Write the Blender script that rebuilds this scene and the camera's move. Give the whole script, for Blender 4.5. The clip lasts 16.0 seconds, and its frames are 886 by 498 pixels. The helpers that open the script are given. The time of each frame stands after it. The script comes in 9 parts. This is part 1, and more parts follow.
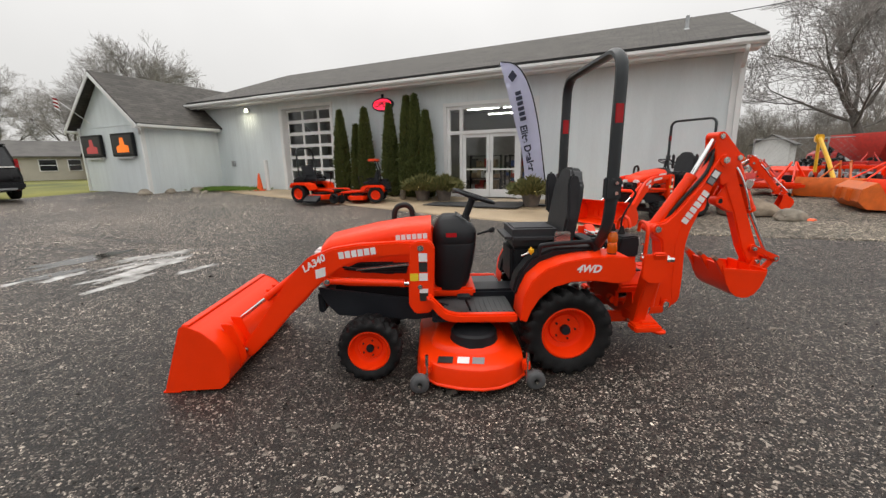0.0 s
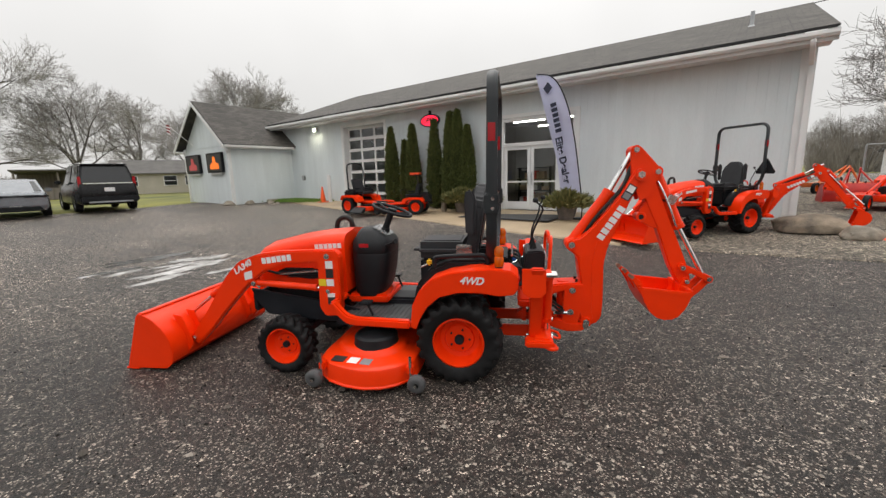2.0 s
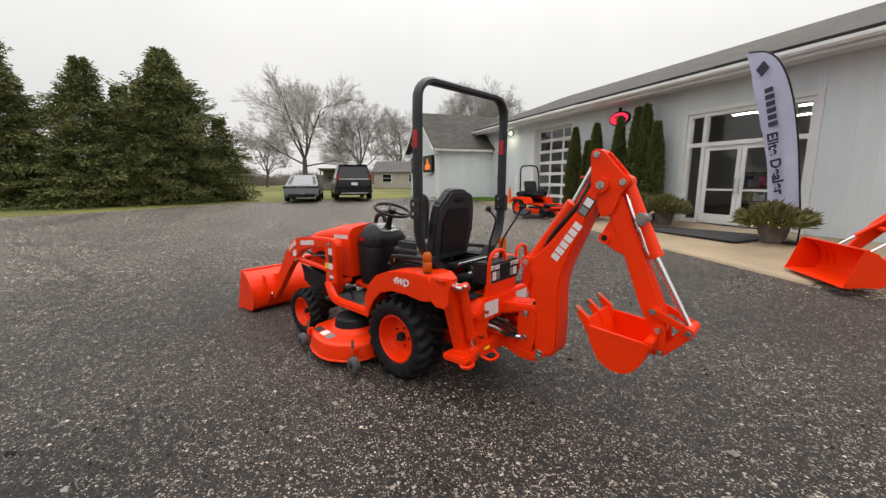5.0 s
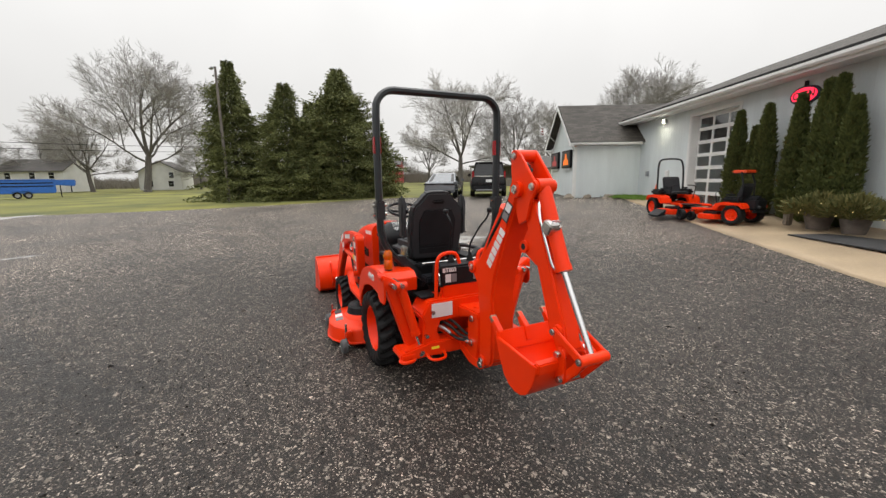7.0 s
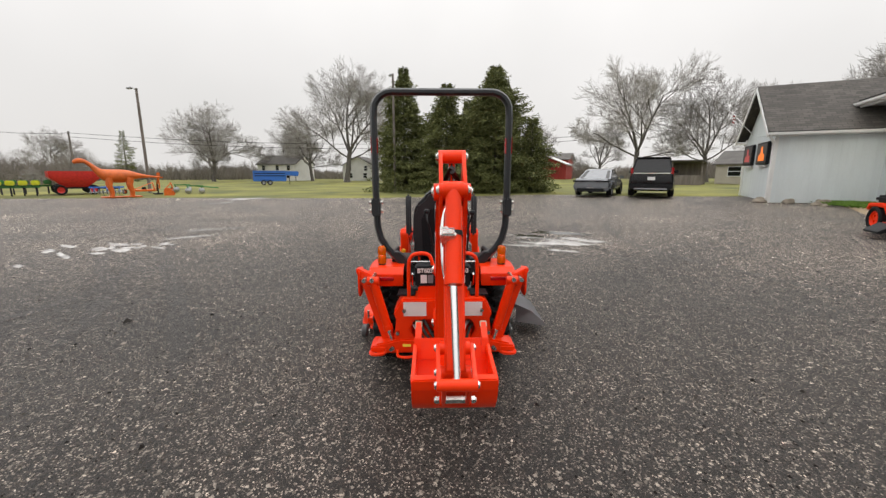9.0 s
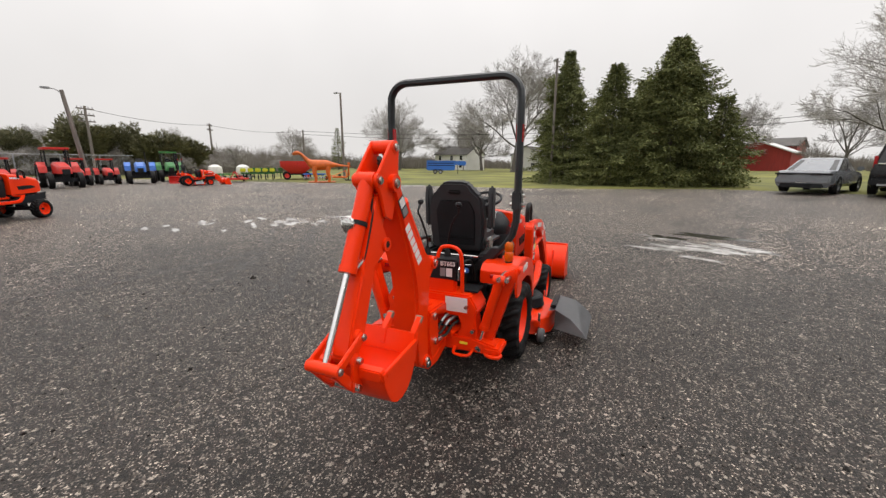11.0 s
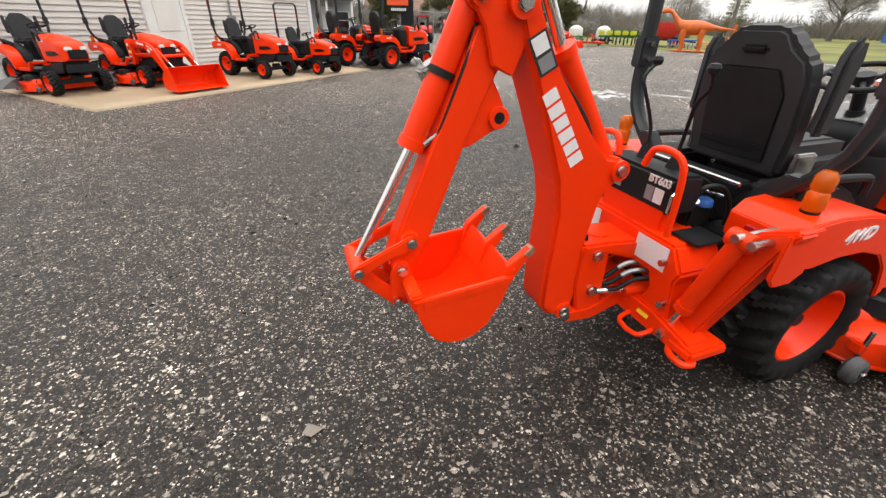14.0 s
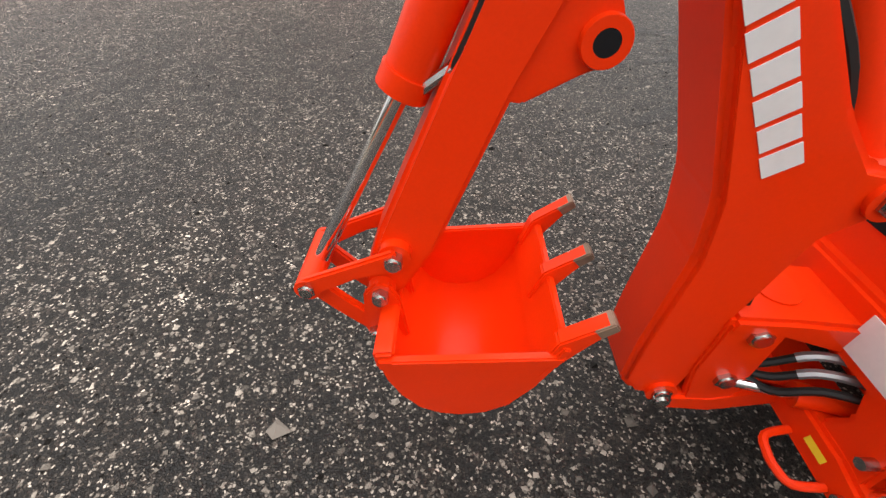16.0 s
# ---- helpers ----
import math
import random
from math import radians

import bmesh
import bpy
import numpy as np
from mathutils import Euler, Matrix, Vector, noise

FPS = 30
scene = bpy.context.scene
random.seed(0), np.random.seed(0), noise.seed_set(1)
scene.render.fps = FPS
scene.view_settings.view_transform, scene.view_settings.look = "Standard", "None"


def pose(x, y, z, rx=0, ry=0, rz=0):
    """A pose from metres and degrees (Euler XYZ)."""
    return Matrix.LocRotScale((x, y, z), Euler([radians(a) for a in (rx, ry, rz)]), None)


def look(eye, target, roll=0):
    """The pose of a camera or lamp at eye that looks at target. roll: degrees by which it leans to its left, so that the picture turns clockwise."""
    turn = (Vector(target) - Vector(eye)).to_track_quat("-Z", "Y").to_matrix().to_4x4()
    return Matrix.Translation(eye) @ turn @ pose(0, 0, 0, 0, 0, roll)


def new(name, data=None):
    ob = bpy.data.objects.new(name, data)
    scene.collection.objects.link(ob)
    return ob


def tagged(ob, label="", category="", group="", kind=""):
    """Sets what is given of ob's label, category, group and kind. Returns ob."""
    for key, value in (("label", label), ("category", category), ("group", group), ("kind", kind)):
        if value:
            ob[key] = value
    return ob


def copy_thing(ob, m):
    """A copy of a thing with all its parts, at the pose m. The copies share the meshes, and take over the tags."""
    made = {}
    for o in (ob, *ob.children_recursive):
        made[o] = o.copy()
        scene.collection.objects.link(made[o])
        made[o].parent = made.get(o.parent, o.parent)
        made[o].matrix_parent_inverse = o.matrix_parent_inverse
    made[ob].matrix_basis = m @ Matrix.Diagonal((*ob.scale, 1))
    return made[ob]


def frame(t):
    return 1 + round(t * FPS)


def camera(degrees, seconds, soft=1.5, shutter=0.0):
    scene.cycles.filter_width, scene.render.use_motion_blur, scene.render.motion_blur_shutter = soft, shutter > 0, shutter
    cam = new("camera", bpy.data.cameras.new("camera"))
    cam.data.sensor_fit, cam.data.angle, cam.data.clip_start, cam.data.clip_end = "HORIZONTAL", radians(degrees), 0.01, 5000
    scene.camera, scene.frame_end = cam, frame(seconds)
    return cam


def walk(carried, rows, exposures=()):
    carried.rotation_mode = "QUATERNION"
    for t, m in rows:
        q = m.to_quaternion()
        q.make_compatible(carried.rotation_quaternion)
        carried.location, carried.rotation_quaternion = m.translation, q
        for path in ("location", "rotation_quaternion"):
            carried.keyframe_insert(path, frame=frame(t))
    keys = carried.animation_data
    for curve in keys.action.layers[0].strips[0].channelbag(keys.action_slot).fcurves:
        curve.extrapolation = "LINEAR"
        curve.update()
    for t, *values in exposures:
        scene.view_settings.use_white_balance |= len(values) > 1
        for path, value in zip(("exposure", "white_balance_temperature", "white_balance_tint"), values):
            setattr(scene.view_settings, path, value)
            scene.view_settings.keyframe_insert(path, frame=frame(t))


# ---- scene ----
cam = camera(96.3, 16.0, 1.4)
PATH = [
    (0, (-0.934, -3.115, 1.519), (-0.89, -1.162, 1.09), -1.0),
    (0.5, (-0.645, -3.194, 1.527), (-0.767, -1.238, 1.128), -0.6),
    (1, (-0.305, -3.311, 1.526), (-0.485, -1.36, 1.124), 0.4),
    (1.5, (0.026, -3.258, 1.513), (-0.188, -1.309, 1.121), -1.0),
    (2, (0.384, -3.229, 1.527), (0.042, -1.292, 1.163), -1.6),
    (2.5, (0.78, -3.224, 1.54), (0.231, -1.335, 1.183), -1.5),
    (3, (1.107, -3.111, 1.539), (0.388, -1.275, 1.204), -1.7),
    (3.5, (1.44, -3.037, 1.543), (0.556, -1.272, 1.219), -1.0),
    (4, (1.775, -2.904, 1.532), (0.736, -1.226, 1.205), 0.1),
    (4.2, (1.868, -2.812, 1.524), (0.772, -1.17, 1.199), 0.3),
    (6.3, (2.852, -1.779, 1.561), (1.219, -0.685, 1.189), -1.4),
    (6.5, (2.962, -1.657, 1.572), (1.285, -0.631, 1.203), -1.2),
    (7, (3.14, -1.357, 1.565), (1.363, -0.511, 1.21), -0.8),
    (7.5, (3.267, -1.033, 1.587), (1.419, -0.358, 1.228), -0.7),
    (8, (3.441, -0.692, 1.598), (1.536, -0.21, 1.223), -0.1),
    (8.5, (3.466, -0.358, 1.592), (1.516, -0.112, 1.22), -0.2),
    (8.7, (3.447, -0.238, 1.591), (1.489, -0.072, 1.219), -0.1),
    (10.8, (3.141, 1.041, 1.596), (1.306, 0.364, 1.178), -0.1),
    (11, (3.124, 1.155, 1.596), (1.324, 0.394, 1.172), 0.1),
    (11.5, (2.963, 1.359, 1.566), (1.258, 0.409, 1.128), 2.0),
    (12, (2.795, 1.535, 1.58), (1.225, 0.381, 1.129), 1.6),
    (12.3, (2.712, 1.672, 1.602), (1.217, 0.432, 1.126), 3.4),
    (12.5, (2.62, 1.694, 1.578), (1.206, 0.394, 1.021), 3.2),
    (13, (2.429, 1.578, 1.508), (1.231, 0.159, 0.768), 2.8),
    (13.5, (2.208, 1.396, 1.46), (1.296, -0.138, 0.557), 1.0),
    (14, (1.968, 1.264, 1.439), (1.367, -0.366, 0.448), 1.2),
    (14.5, (1.788, 1.058, 1.396), (1.404, -0.573, 0.304), 2.0),
    (15, (1.645, 0.92, 1.369), (1.494, -0.667, 0.162), 1.8),
    (15.5, (1.566, 0.823, 1.358), (1.603, -0.712, 0.077), 1.2),
    (16, (1.557, 0.67, 1.33), (1.579, -0.8, -0.026), 1.0),
]
walk(cam, [(t, look(eye, target, roll)) for t, eye, target, roll in PATH],
     [(0.0, 0.2, 6550, 10), (4.0, 0.22, 6550, 10), (7.0, 0.28, 6550, 10), (11.0, 0.25, 6600, 12), (12.0, 0.28, 6600, 12), (13.0, 0.5, 6600, 12), (14.0, 0.68, 6600, 10), (15.0, 0.5, 6600, 11), (16.0, 0.42, 6600, 12)])

# ==== world ====
world = bpy.data.worlds.new("overcast_sky")
world.use_nodes = True
scene.world = world
wn, wl = world.node_tree.nodes, world.node_tree.links
sky = wn.new("ShaderNodeTexSky")
sky.sky_type = "NISHITA"
sky.sun_disc = False
sky.sun_elevation, sky.sun_rotation = radians(65), radians(200)
sky.air_density, sky.dust_density = 1.0, 6.0
cloud = wn.new("ShaderNodeTexNoise")
cloud.inputs["Scale"].default_value = 1.6
cloud.inputs["Detail"].default_value = 4
ramp = wn.new("ShaderNodeValToRGB")
ramp.color_ramp.elements[0].position, ramp.color_ramp.elements[0].color = 0.3, (0.83, 0.825, 0.81, 1)
ramp.color_ramp.elements[1].position, ramp.color_ramp.elements[1].color = 0.7, (0.96, 0.95, 0.935, 1)
wl.new(cloud.outputs["Fac"], ramp.inputs["Fac"])
grey = wn.new("ShaderNodeMixRGB")
grey.inputs["Fac"].default_value = 0.94
scaled = wn.new("ShaderNodeMixRGB")
scaled.blend_type = "MULTIPLY"
scaled.inputs["Fac"].default_value = 1
scaled.inputs[2].default_value = (0.1, 0.1, 0.1, 1)
wl.new(sky.outputs["Color"], scaled.inputs[1])
wl.new(scaled.outputs["Color"], grey.inputs[1])
wl.new(ramp.outputs["Color"], grey.inputs[2])
wl.new(grey.outputs["Color"], wn["Background"].inputs["Color"])
wn["Background"].inputs["Strength"].default_value = 0.83
# an overcast sky is brightest overhead
way, split, rise = wn.new("ShaderNodeTexCoord"), wn.new("ShaderNodeSeparateXYZ"), wn.new("ShaderNodeMath")
wl.new(way.outputs["Generated"], split.inputs["Vector"])
rise.operation = "MULTIPLY"
wl.new(split.outputs["Z"], rise.inputs[0])
wl.new(split.outputs["Z"], rise.inputs[1])
more = wn.new("ShaderNodeMath")
more.operation, more.inputs[1].default_value, more.inputs[2].default_value = "MULTIPLY_ADD", 1.85, 0.935
wl.new(rise.outputs["Value"], more.inputs[0])
bright = wn.new("ShaderNodeMixRGB")
bright.blend_type = "MULTIPLY"
bright.inputs["Fac"].default_value = 1
wl.new(grey.outputs["Color"], bright.inputs[1])
wl.new(more.outputs["Value"], bright.inputs[2])
wl.new(bright.outputs["Color"], wn["Background"].inputs["Color"])
sun = new("sun", bpy.data.lights.new("sun", "SUN"))
sun.data.energy, sun.data.angle, sun.data.color = 0.6, radians(40), (1.0, 0.97, 0.93)
sun.matrix_world = pose(0, 0, 30, 25, 0, 200)


# ---- materials ----
def material(name, color, rough=0.5, metal=0.0, vary=0.12, scale=6.0, fine=80.0, bump=0.0, bump_scale=60.0, spec=0.5,
             coat=0.0, tint=None, random=0.0, stretch=None):
    """A paint, plastic or mineral with wear at two scales; tint: a second colour that the larger noise brings in."""
    m = bpy.data.materials.new(name)
    m.use_nodes = True
    n, l = m.node_tree.nodes, m.node_tree.links
    b = n["Principled BSDF"]
    b.inputs["Roughness"].default_value, b.inputs["Metallic"].default_value = rough, metal
    b.inputs["Specular IOR Level"].default_value, b.inputs["Coat Weight"].default_value = spec, coat
    b.inputs["Coat Roughness"].default_value = 0.08
    co = n.new("ShaderNodeTexCoord")
    mp = n.new("ShaderNodeMapping")
    l.new(co.outputs["Object"], mp.inputs["Vector"])
    if stretch:
        mp.inputs["Scale"].default_value = stretch
    big, small = n.new("ShaderNodeTexNoise"), n.new("ShaderNodeTexNoise")
    big.inputs["Scale"].default_value, small.inputs["Scale"].default_value = scale, fine
    big.inputs["Detail"].default_value, small.inputs["Detail"].default_value = 5, 3
    for t in (big, small):
        l.new(mp.outputs["Vector"], t.inputs["Vector"])
    r = n.new("ShaderNodeValToRGB")
    r.color_ramp.elements[0].position, r.color_ramp.elements[1].position = 0.32, 0.68
    lo, hi = (1 - vary), (1 + vary)
    other = tint or color
    r.color_ramp.elements[0].color = (*[min(1, c * lo) for c in other], 1)
    r.color_ramp.elements[1].color = (*[min(1, c * hi) for c in color], 1)
    l.new(big.outputs["Fac"], r.inputs["Fac"])
    mul = n.new("ShaderNodeMixRGB")
    mul.blend_type = "MULTIPLY"
    mul.inputs["Fac"].default_value = 1
    g = n.new("ShaderNodeMapRange")
    g.inputs["To Min"].default_value, g.inputs["To Max"].default_value = 1 - vary, 1 + vary
    l.new(small.outputs["Fac"], g.inputs["Value"])
    l.new(r.outputs["Color"], mul.inputs[1])
    l.new(g.outputs["Result"], mul.inputs[2])
    out = mul.outputs["Color"]
    if random:
        info = n.new("ShaderNodeObjectInfo")
        rr = n.new("ShaderNodeMapRange")
        rr.inputs["To Min"].default_value, rr.inputs["To Max"].default_value = 1 - random, 1 + random
        l.new(info.outputs["Random"], rr.inputs["Value"])
        mm = n.new("ShaderNodeMixRGB")
        mm.blend_type = "MULTIPLY"
        mm.inputs["Fac"].default_value = 1
        l.new(out, mm.inputs[1])
        l.new(rr.outputs["Result"], mm.inputs[2])
        out = mm.outputs["Color"]
    l.new(out, b.inputs["Base Color"])
    rg = n.new("ShaderNodeMapRange")
    rg.inputs["To Min"].default_value, rg.inputs["To Max"].default_value = max(0, rough - 0.08), min(1, rough + 0.08)
    l.new(big.outputs["Fac"], rg.inputs["Value"])
    l.new(rg.outputs["Result"], b.inputs["Roughness"])
    if bump:
        bt = n.new("ShaderNodeTexNoise")
        bt.inputs["Scale"].default_value, bt.inputs["Detail"].default_value = bump_scale, 4
        l.new(mp.outputs["Vector"], bt.inputs["Vector"])
        bp = n.new("ShaderNodeBump")
        bp.inputs["Strength"].default_value, bp.inputs["Distance"].default_value = bump, 0.01
        l.new(bt.outputs["Fac"], bp.inputs["Height"])
        l.new(bp.outputs["Normal"], b.inputs["Normal"])
    return m


def glowing(name, color, strength):
    m = bpy.data.materials.new(name)
    m.use_nodes = True
    b = m.node_tree.nodes["Principled BSDF"]
    b.inputs["Base Color"].default_value = (*color, 1)
    b.inputs["Emission Color"].default_value, b.inputs["Emission Strength"].default_value = (*color, 1), strength
    return m


def glassy(name, color, rough=0.02, trans=1.0):
    m = bpy.data.materials.new(name)
    m.use_nodes = True
    b = m.node_tree.nodes["Principled BSDF"]
    b.inputs["Base Color"].default_value = (*color, 1)
    b.inputs["Roughness"].default_value, b.inputs["Transmission Weight"].default_value, b.inputs["IOR"].default_value = rough, trans, 1.45
    return m


ORANGE = material("orange_paint", (0.84, 0.037, 0.002), 0.33, vary=0.05, scale=3, fine=200, coat=0.08, spec=0.2, bump=0.02, bump_scale=300)
ORANGE_OLD = material("orange_equipment_paint", (0.62, 0.12, 0.012), 0.45, vary=0.15, random=0.1)
BLACK = material("black_plastic", (0.012, 0.013, 0.015), 0.45, spec=0.2, vary=0.2, fine=300, bump=0.08, bump_scale=400)
SLATE = material("dark_grey_frame_paint", (0.012, 0.014, 0.018), 0.45, vary=0.15, spec=0.22)
ROPSG = material("grey_black_powder_coat", (0.020, 0.024, 0.027), 0.36, vary=0.12, fine=300, spec=0.4)
RUBBER = material("tyre_rubber", (0.009, 0.009, 0.0095), 0.6, spec=0.2, vary=0.35, scale=12, fine=90, bump=0.15, bump_scale=120)
MAT = material("rubber_floor_mat", (0.055, 0.058, 0.06), 0.6, vary=0.25, fine=150)
VINYL = material("black_seat_vinyl", (0.027, 0.028, 0.031), 0.45, spec=0.3, vary=0.15, bump=0.1, bump_scale=250)
STEEL = material("plated_steel", (0.55, 0.55, 0.53), 0.25, metal=1.0, vary=0.15)
CHROME = material("chrome_rod", (0.8, 0.8, 0.8), 0.08, metal=1.0, vary=0.04)
WORN = material("worn_bare_steel", (0.32, 0.22, 0.16), 0.45, metal=0.6, vary=0.3, fine=60)
HOSE = material("hydraulic_hose", (0.014, 0.014, 0.014), 0.45, vary=0.2, spec=0.25)
YELLOW = material("yellow_plastic", (0.75, 0.42, 0.01), 0.4)
WHITE_D = material("white_decal", (0.72, 0.72, 0.72), 0.4, vary=0.05)
BLACK_D = material("black_decal", (0.02, 0.02, 0.02), 0.4, vary=0.1)
YELLOW_D = material("yellow_decal", (0.75, 0.55, 0.02), 0.4, vary=0.05)
RED_D = material("red_reflector", (0.33, 0.008, 0.012), 0.2, vary=0.1)
AMBER = glassy("amber_lens", (0.85, 0.19, 0.006), 0.12, 0.55)
REDLENS = glassy("red_lens", (0.5, 0.01, 0.015), 0.12, 0.35)
CLEAR = glassy("clear_lens", (0.9, 0.92, 0.93), 0.05, 0.8)
BLUEP = material("blue_paint", (0.03, 0.12, 0.42), 0.4, vary=0.12)
DARKGREY = material("dark_grey_roller_plastic", (0.075, 0.077, 0.08), 0.55, vary=0.2, fine=120)
CHUTE = material("grey_plastic_chute", (0.20, 0.205, 0.215), 0.5, vary=0.12, fine=200)
SIDING = material("pale_grey_painted_siding", (0.64, 0.695, 0.715), 0.6, vary=0.05, scale=2, fine=40, random=0.02, stretch=(1, 1, 0.25), bump=0.1, bump_scale=40)
WHITE = material("white_trim_paint", (0.72, 0.73, 0.73), 0.5, vary=0.05, scale=2)
BEIGE = material("grey_beige_lap_siding", (0.60, 0.58, 0.56), 0.6, vary=0.06, scale=2, fine=40)
CONCRETE = material("tan_concrete", (0.36, 0.275, 0.178), 0.55, vary=0.18, scale=0.9, fine=30, bump=0.2, bump_scale=50)
DARKMAT = material("dark_doormat", (0.035, 0.035, 0.037), 0.8, vary=0.3)
BARK = material("bark", (0.115, 0.104, 0.094), 0.85, vary=0.3, scale=8, bump=0.4, bump_scale=20)
# twig grey lifted so that the colour carries some distant haze
TWIG = material("hazed_grey_twigs", (0.27, 0.255, 0.24), 0.85, vary=0.2, scale=1, random=0.2)
STONE = material("grey_tan_boulder", (0.22, 0.19, 0.15), 0.75, vary=0.35, scale=4, bump=0.5, bump_scale=14)
GALV = material("galvanised_steel", (0.35, 0.36, 0.37), 0.4, metal=0.8, vary=0.15)
POLEWOOD = material("weathered_pole", (0.16, 0.14, 0.125), 0.8, vary=0.25, stretch=(1, 1, 0.1))


def mesh_links(m):
    return m.node_tree.nodes, m.node_tree.links, m.node_tree.nodes["Principled BSDF"]


def shingles():
    m = bpy.data.materials.new("asphalt_shingles")
    m.use_nodes = True
    n, l, b = mesh_links(m)
    co, br, ns = n.new("ShaderNodeTexCoord"), n.new("ShaderNodeTexBrick"), n.new("ShaderNodeTexNoise")
    br.inputs["Scale"].default_value = 1.0
    br.inputs["Brick Width"].default_value, br.inputs["Row Height"].default_value = 0.33, 0.145
    br.inputs["Mortar Size"].default_value = 0.008
    br.inputs["Color1"].default_value, br.inputs["Color2"].default_value = (0.048, 0.043, 0.038, 1), (0.080, 0.072, 0.063, 1)
    br.inputs["Mortar"].default_value = (0.02, 0.02, 0.02, 1)
    ns.inputs["Scale"].default_value, ns.inputs["Detail"].default_value = 1.3, 6
    l.new(co.outputs["UV"], br.inputs["Vector"])
    l.new(co.outputs["Object"], ns.inputs["Vector"])
    mr = n.new("ShaderNodeMapRange")
    mr.inputs["To Min"].default_value, mr.inputs["To Max"].default_value = 0.6, 1.5
    mx = n.new("ShaderNodeMixRGB")
    mx.blend_type, mx.inputs["Fac"].default_value = "MULTIPLY", 1
    l.new(ns.outputs["Fac"], mr.inputs["Value"])
    l.new(br.outputs["Color"], mx.inputs[1])
    l.new(mr.outputs["Result"], mx.inputs[2])
    l.new(mx.outputs["Color"], b.inputs["Base Color"])
    bp = n.new("ShaderNodeBump")
    bp.inputs["Strength"].default_value, bp.inputs["Distance"].default_value = 0.6, 0.02
    l.new(br.outputs["Fac"], bp.inputs["Height"])
    bp.invert = True
    l.new(bp.outputs["Normal"], b.inputs["Normal"])
    b.inputs["Roughness"].default_value = 0.8
    return m


def gravel(name, dark, light, share, cell, wet=0.0, far_sheen=1.0):
    """Loose crushed stone bedded in dark fines: every cell is one stone with its own tone. The last argument is how
    much paler the colour gets away from the tractor, painting in the wet sheen of far ground.
    """
    m = bpy.data.materials.new(name)
    m.use_nodes = True
    n, l, b = mesh_links(m)
    co = n.new("ShaderNodeTexCoord")
    tone = []
    height = []
    warp = n.new("ShaderNodeTexNoise")
    warp.inputs["Scale"].default_value, warp.inputs["Detail"].default_value = 60, 2
    l.new(co.outputs["Object"], warp.inputs["Vector"])
    mixv = n.new("ShaderNodeMixRGB")
    mixv.blend_type, mixv.inputs["Fac"].default_value = "ADD", 0.012
    l.new(co.outputs["Object"], mixv.inputs[1])
    l.new(warp.outputs["Color"], mixv.inputs[2])
    for size in (cell, cell * 2.3):
        v, e = n.new("ShaderNodeTexVoronoi"), n.new("ShaderNodeTexVoronoi")
        e.feature = "DISTANCE_TO_EDGE"
        for t in (v, e):
            t.inputs["Scale"].default_value = 1 / size
            l.new(mixv.outputs["Color"], t.inputs["Vector"])
        sep = n.new("ShaderNodeSeparateColor")
        l.new(v.outputs["Color"], sep.inputs["Color"])
        r = n.new("ShaderNodeValToRGB")
        el = r.color_ramp.elements
        cut = 1 - share * (1 if size == cell else 0.36)
        el[0].position, el[0].color = 0.0, (*[c * 0.25 for c in dark], 1)
        el[1].position, el[1].color = cut * 0.55, (*[c * 0.95 for c in dark], 1)
        el.new(cut).color = (*[c * 4.6 for c in dark], 1)
        e2 = el.new(min(0.995, cut + 0.02))
        e2.color = (*[c * 0.26 for c in light], 1)
        e3 = el.new(1.0)
        e3.color = (*light, 1)
        l.new(sep.outputs["Red"], r.inputs["Fac"])
        edge = n.new("ShaderNodeMapRange")
        edge.inputs["From Max"].default_value = 0.16
        l.new(e.outputs["Distance"], edge.inputs["Value"])
        big = n.new("ShaderNodeMath")
        big.operation, big.inputs[1].default_value = "GREATER_THAN", cut
        l.new(sep.outputs["Red"], big.inputs[0])
        tone.append((r, edge, big))
    fines = n.new("ShaderNodeTexNoise")
    fines.inputs["Scale"].default_value, fines.inputs["Detail"].default_value = 220, 3
    l.new(co.outputs["Object"], fines.inputs["Vector"])
    under = n.new("ShaderNodeMixRGB")
    under.inputs[1].default_value = (*[c * 0.45 for c in dark], 1)
    l.new(tone[0][1].outputs["Result"], under.inputs["Fac"])
    l.new(tone[0][0].outputs["Color"], under.inputs[2])
    over = n.new("ShaderNodeMixRGB")
    f = n.new("ShaderNodeMath")
    f.operation = "MULTIPLY"
    l.new(tone[1][2].outputs["Value"], f.inputs[0])
    l.new(tone[1][1].outputs["Result"], f.inputs[1])
    l.new(f.outputs["Value"], over.inputs["Fac"])
    l.new(under.outputs["Color"], over.inputs[1])
    l.new(tone[1][0].outputs["Color"], over.inputs[2])
    patch = n.new("ShaderNodeTexNoise")
    patch.inputs["Scale"].default_value, patch.inputs["Detail"].default_value = 0.5, 9
    l.new(co.outputs["Object"], patch.inputs["Vector"])
    pr = n.new("ShaderNodeMapRange")
    pr.inputs["From Min"].default_value, pr.inputs["From Max"].default_value = 0.3, 0.7
    pr.inputs["To Min"].default_value, pr.inputs["To Max"].default_value = 0.55, 1.5
    l.new(patch.outputs["Fac"], pr.inputs["Value"])
    mul = n.new("ShaderNodeMixRGB")
    mul.blend_type, mul.inputs["Fac"].default_value = "MULTIPLY", 1
    clump = n.new("ShaderNodeTexNoise")
    clump.inputs["Scale"].default_value, clump.inputs["Detail"].default_value, clump.inputs["Roughness"].default_value = 11.0, 5, 0.7
    l.new(co.outputs["Object"], clump.inputs["Vector"])
    cr = n.new("ShaderNodeMapRange")
    cr.inputs["From Min"].default_value, cr.inputs["From Max"].default_value = 0.36, 0.68
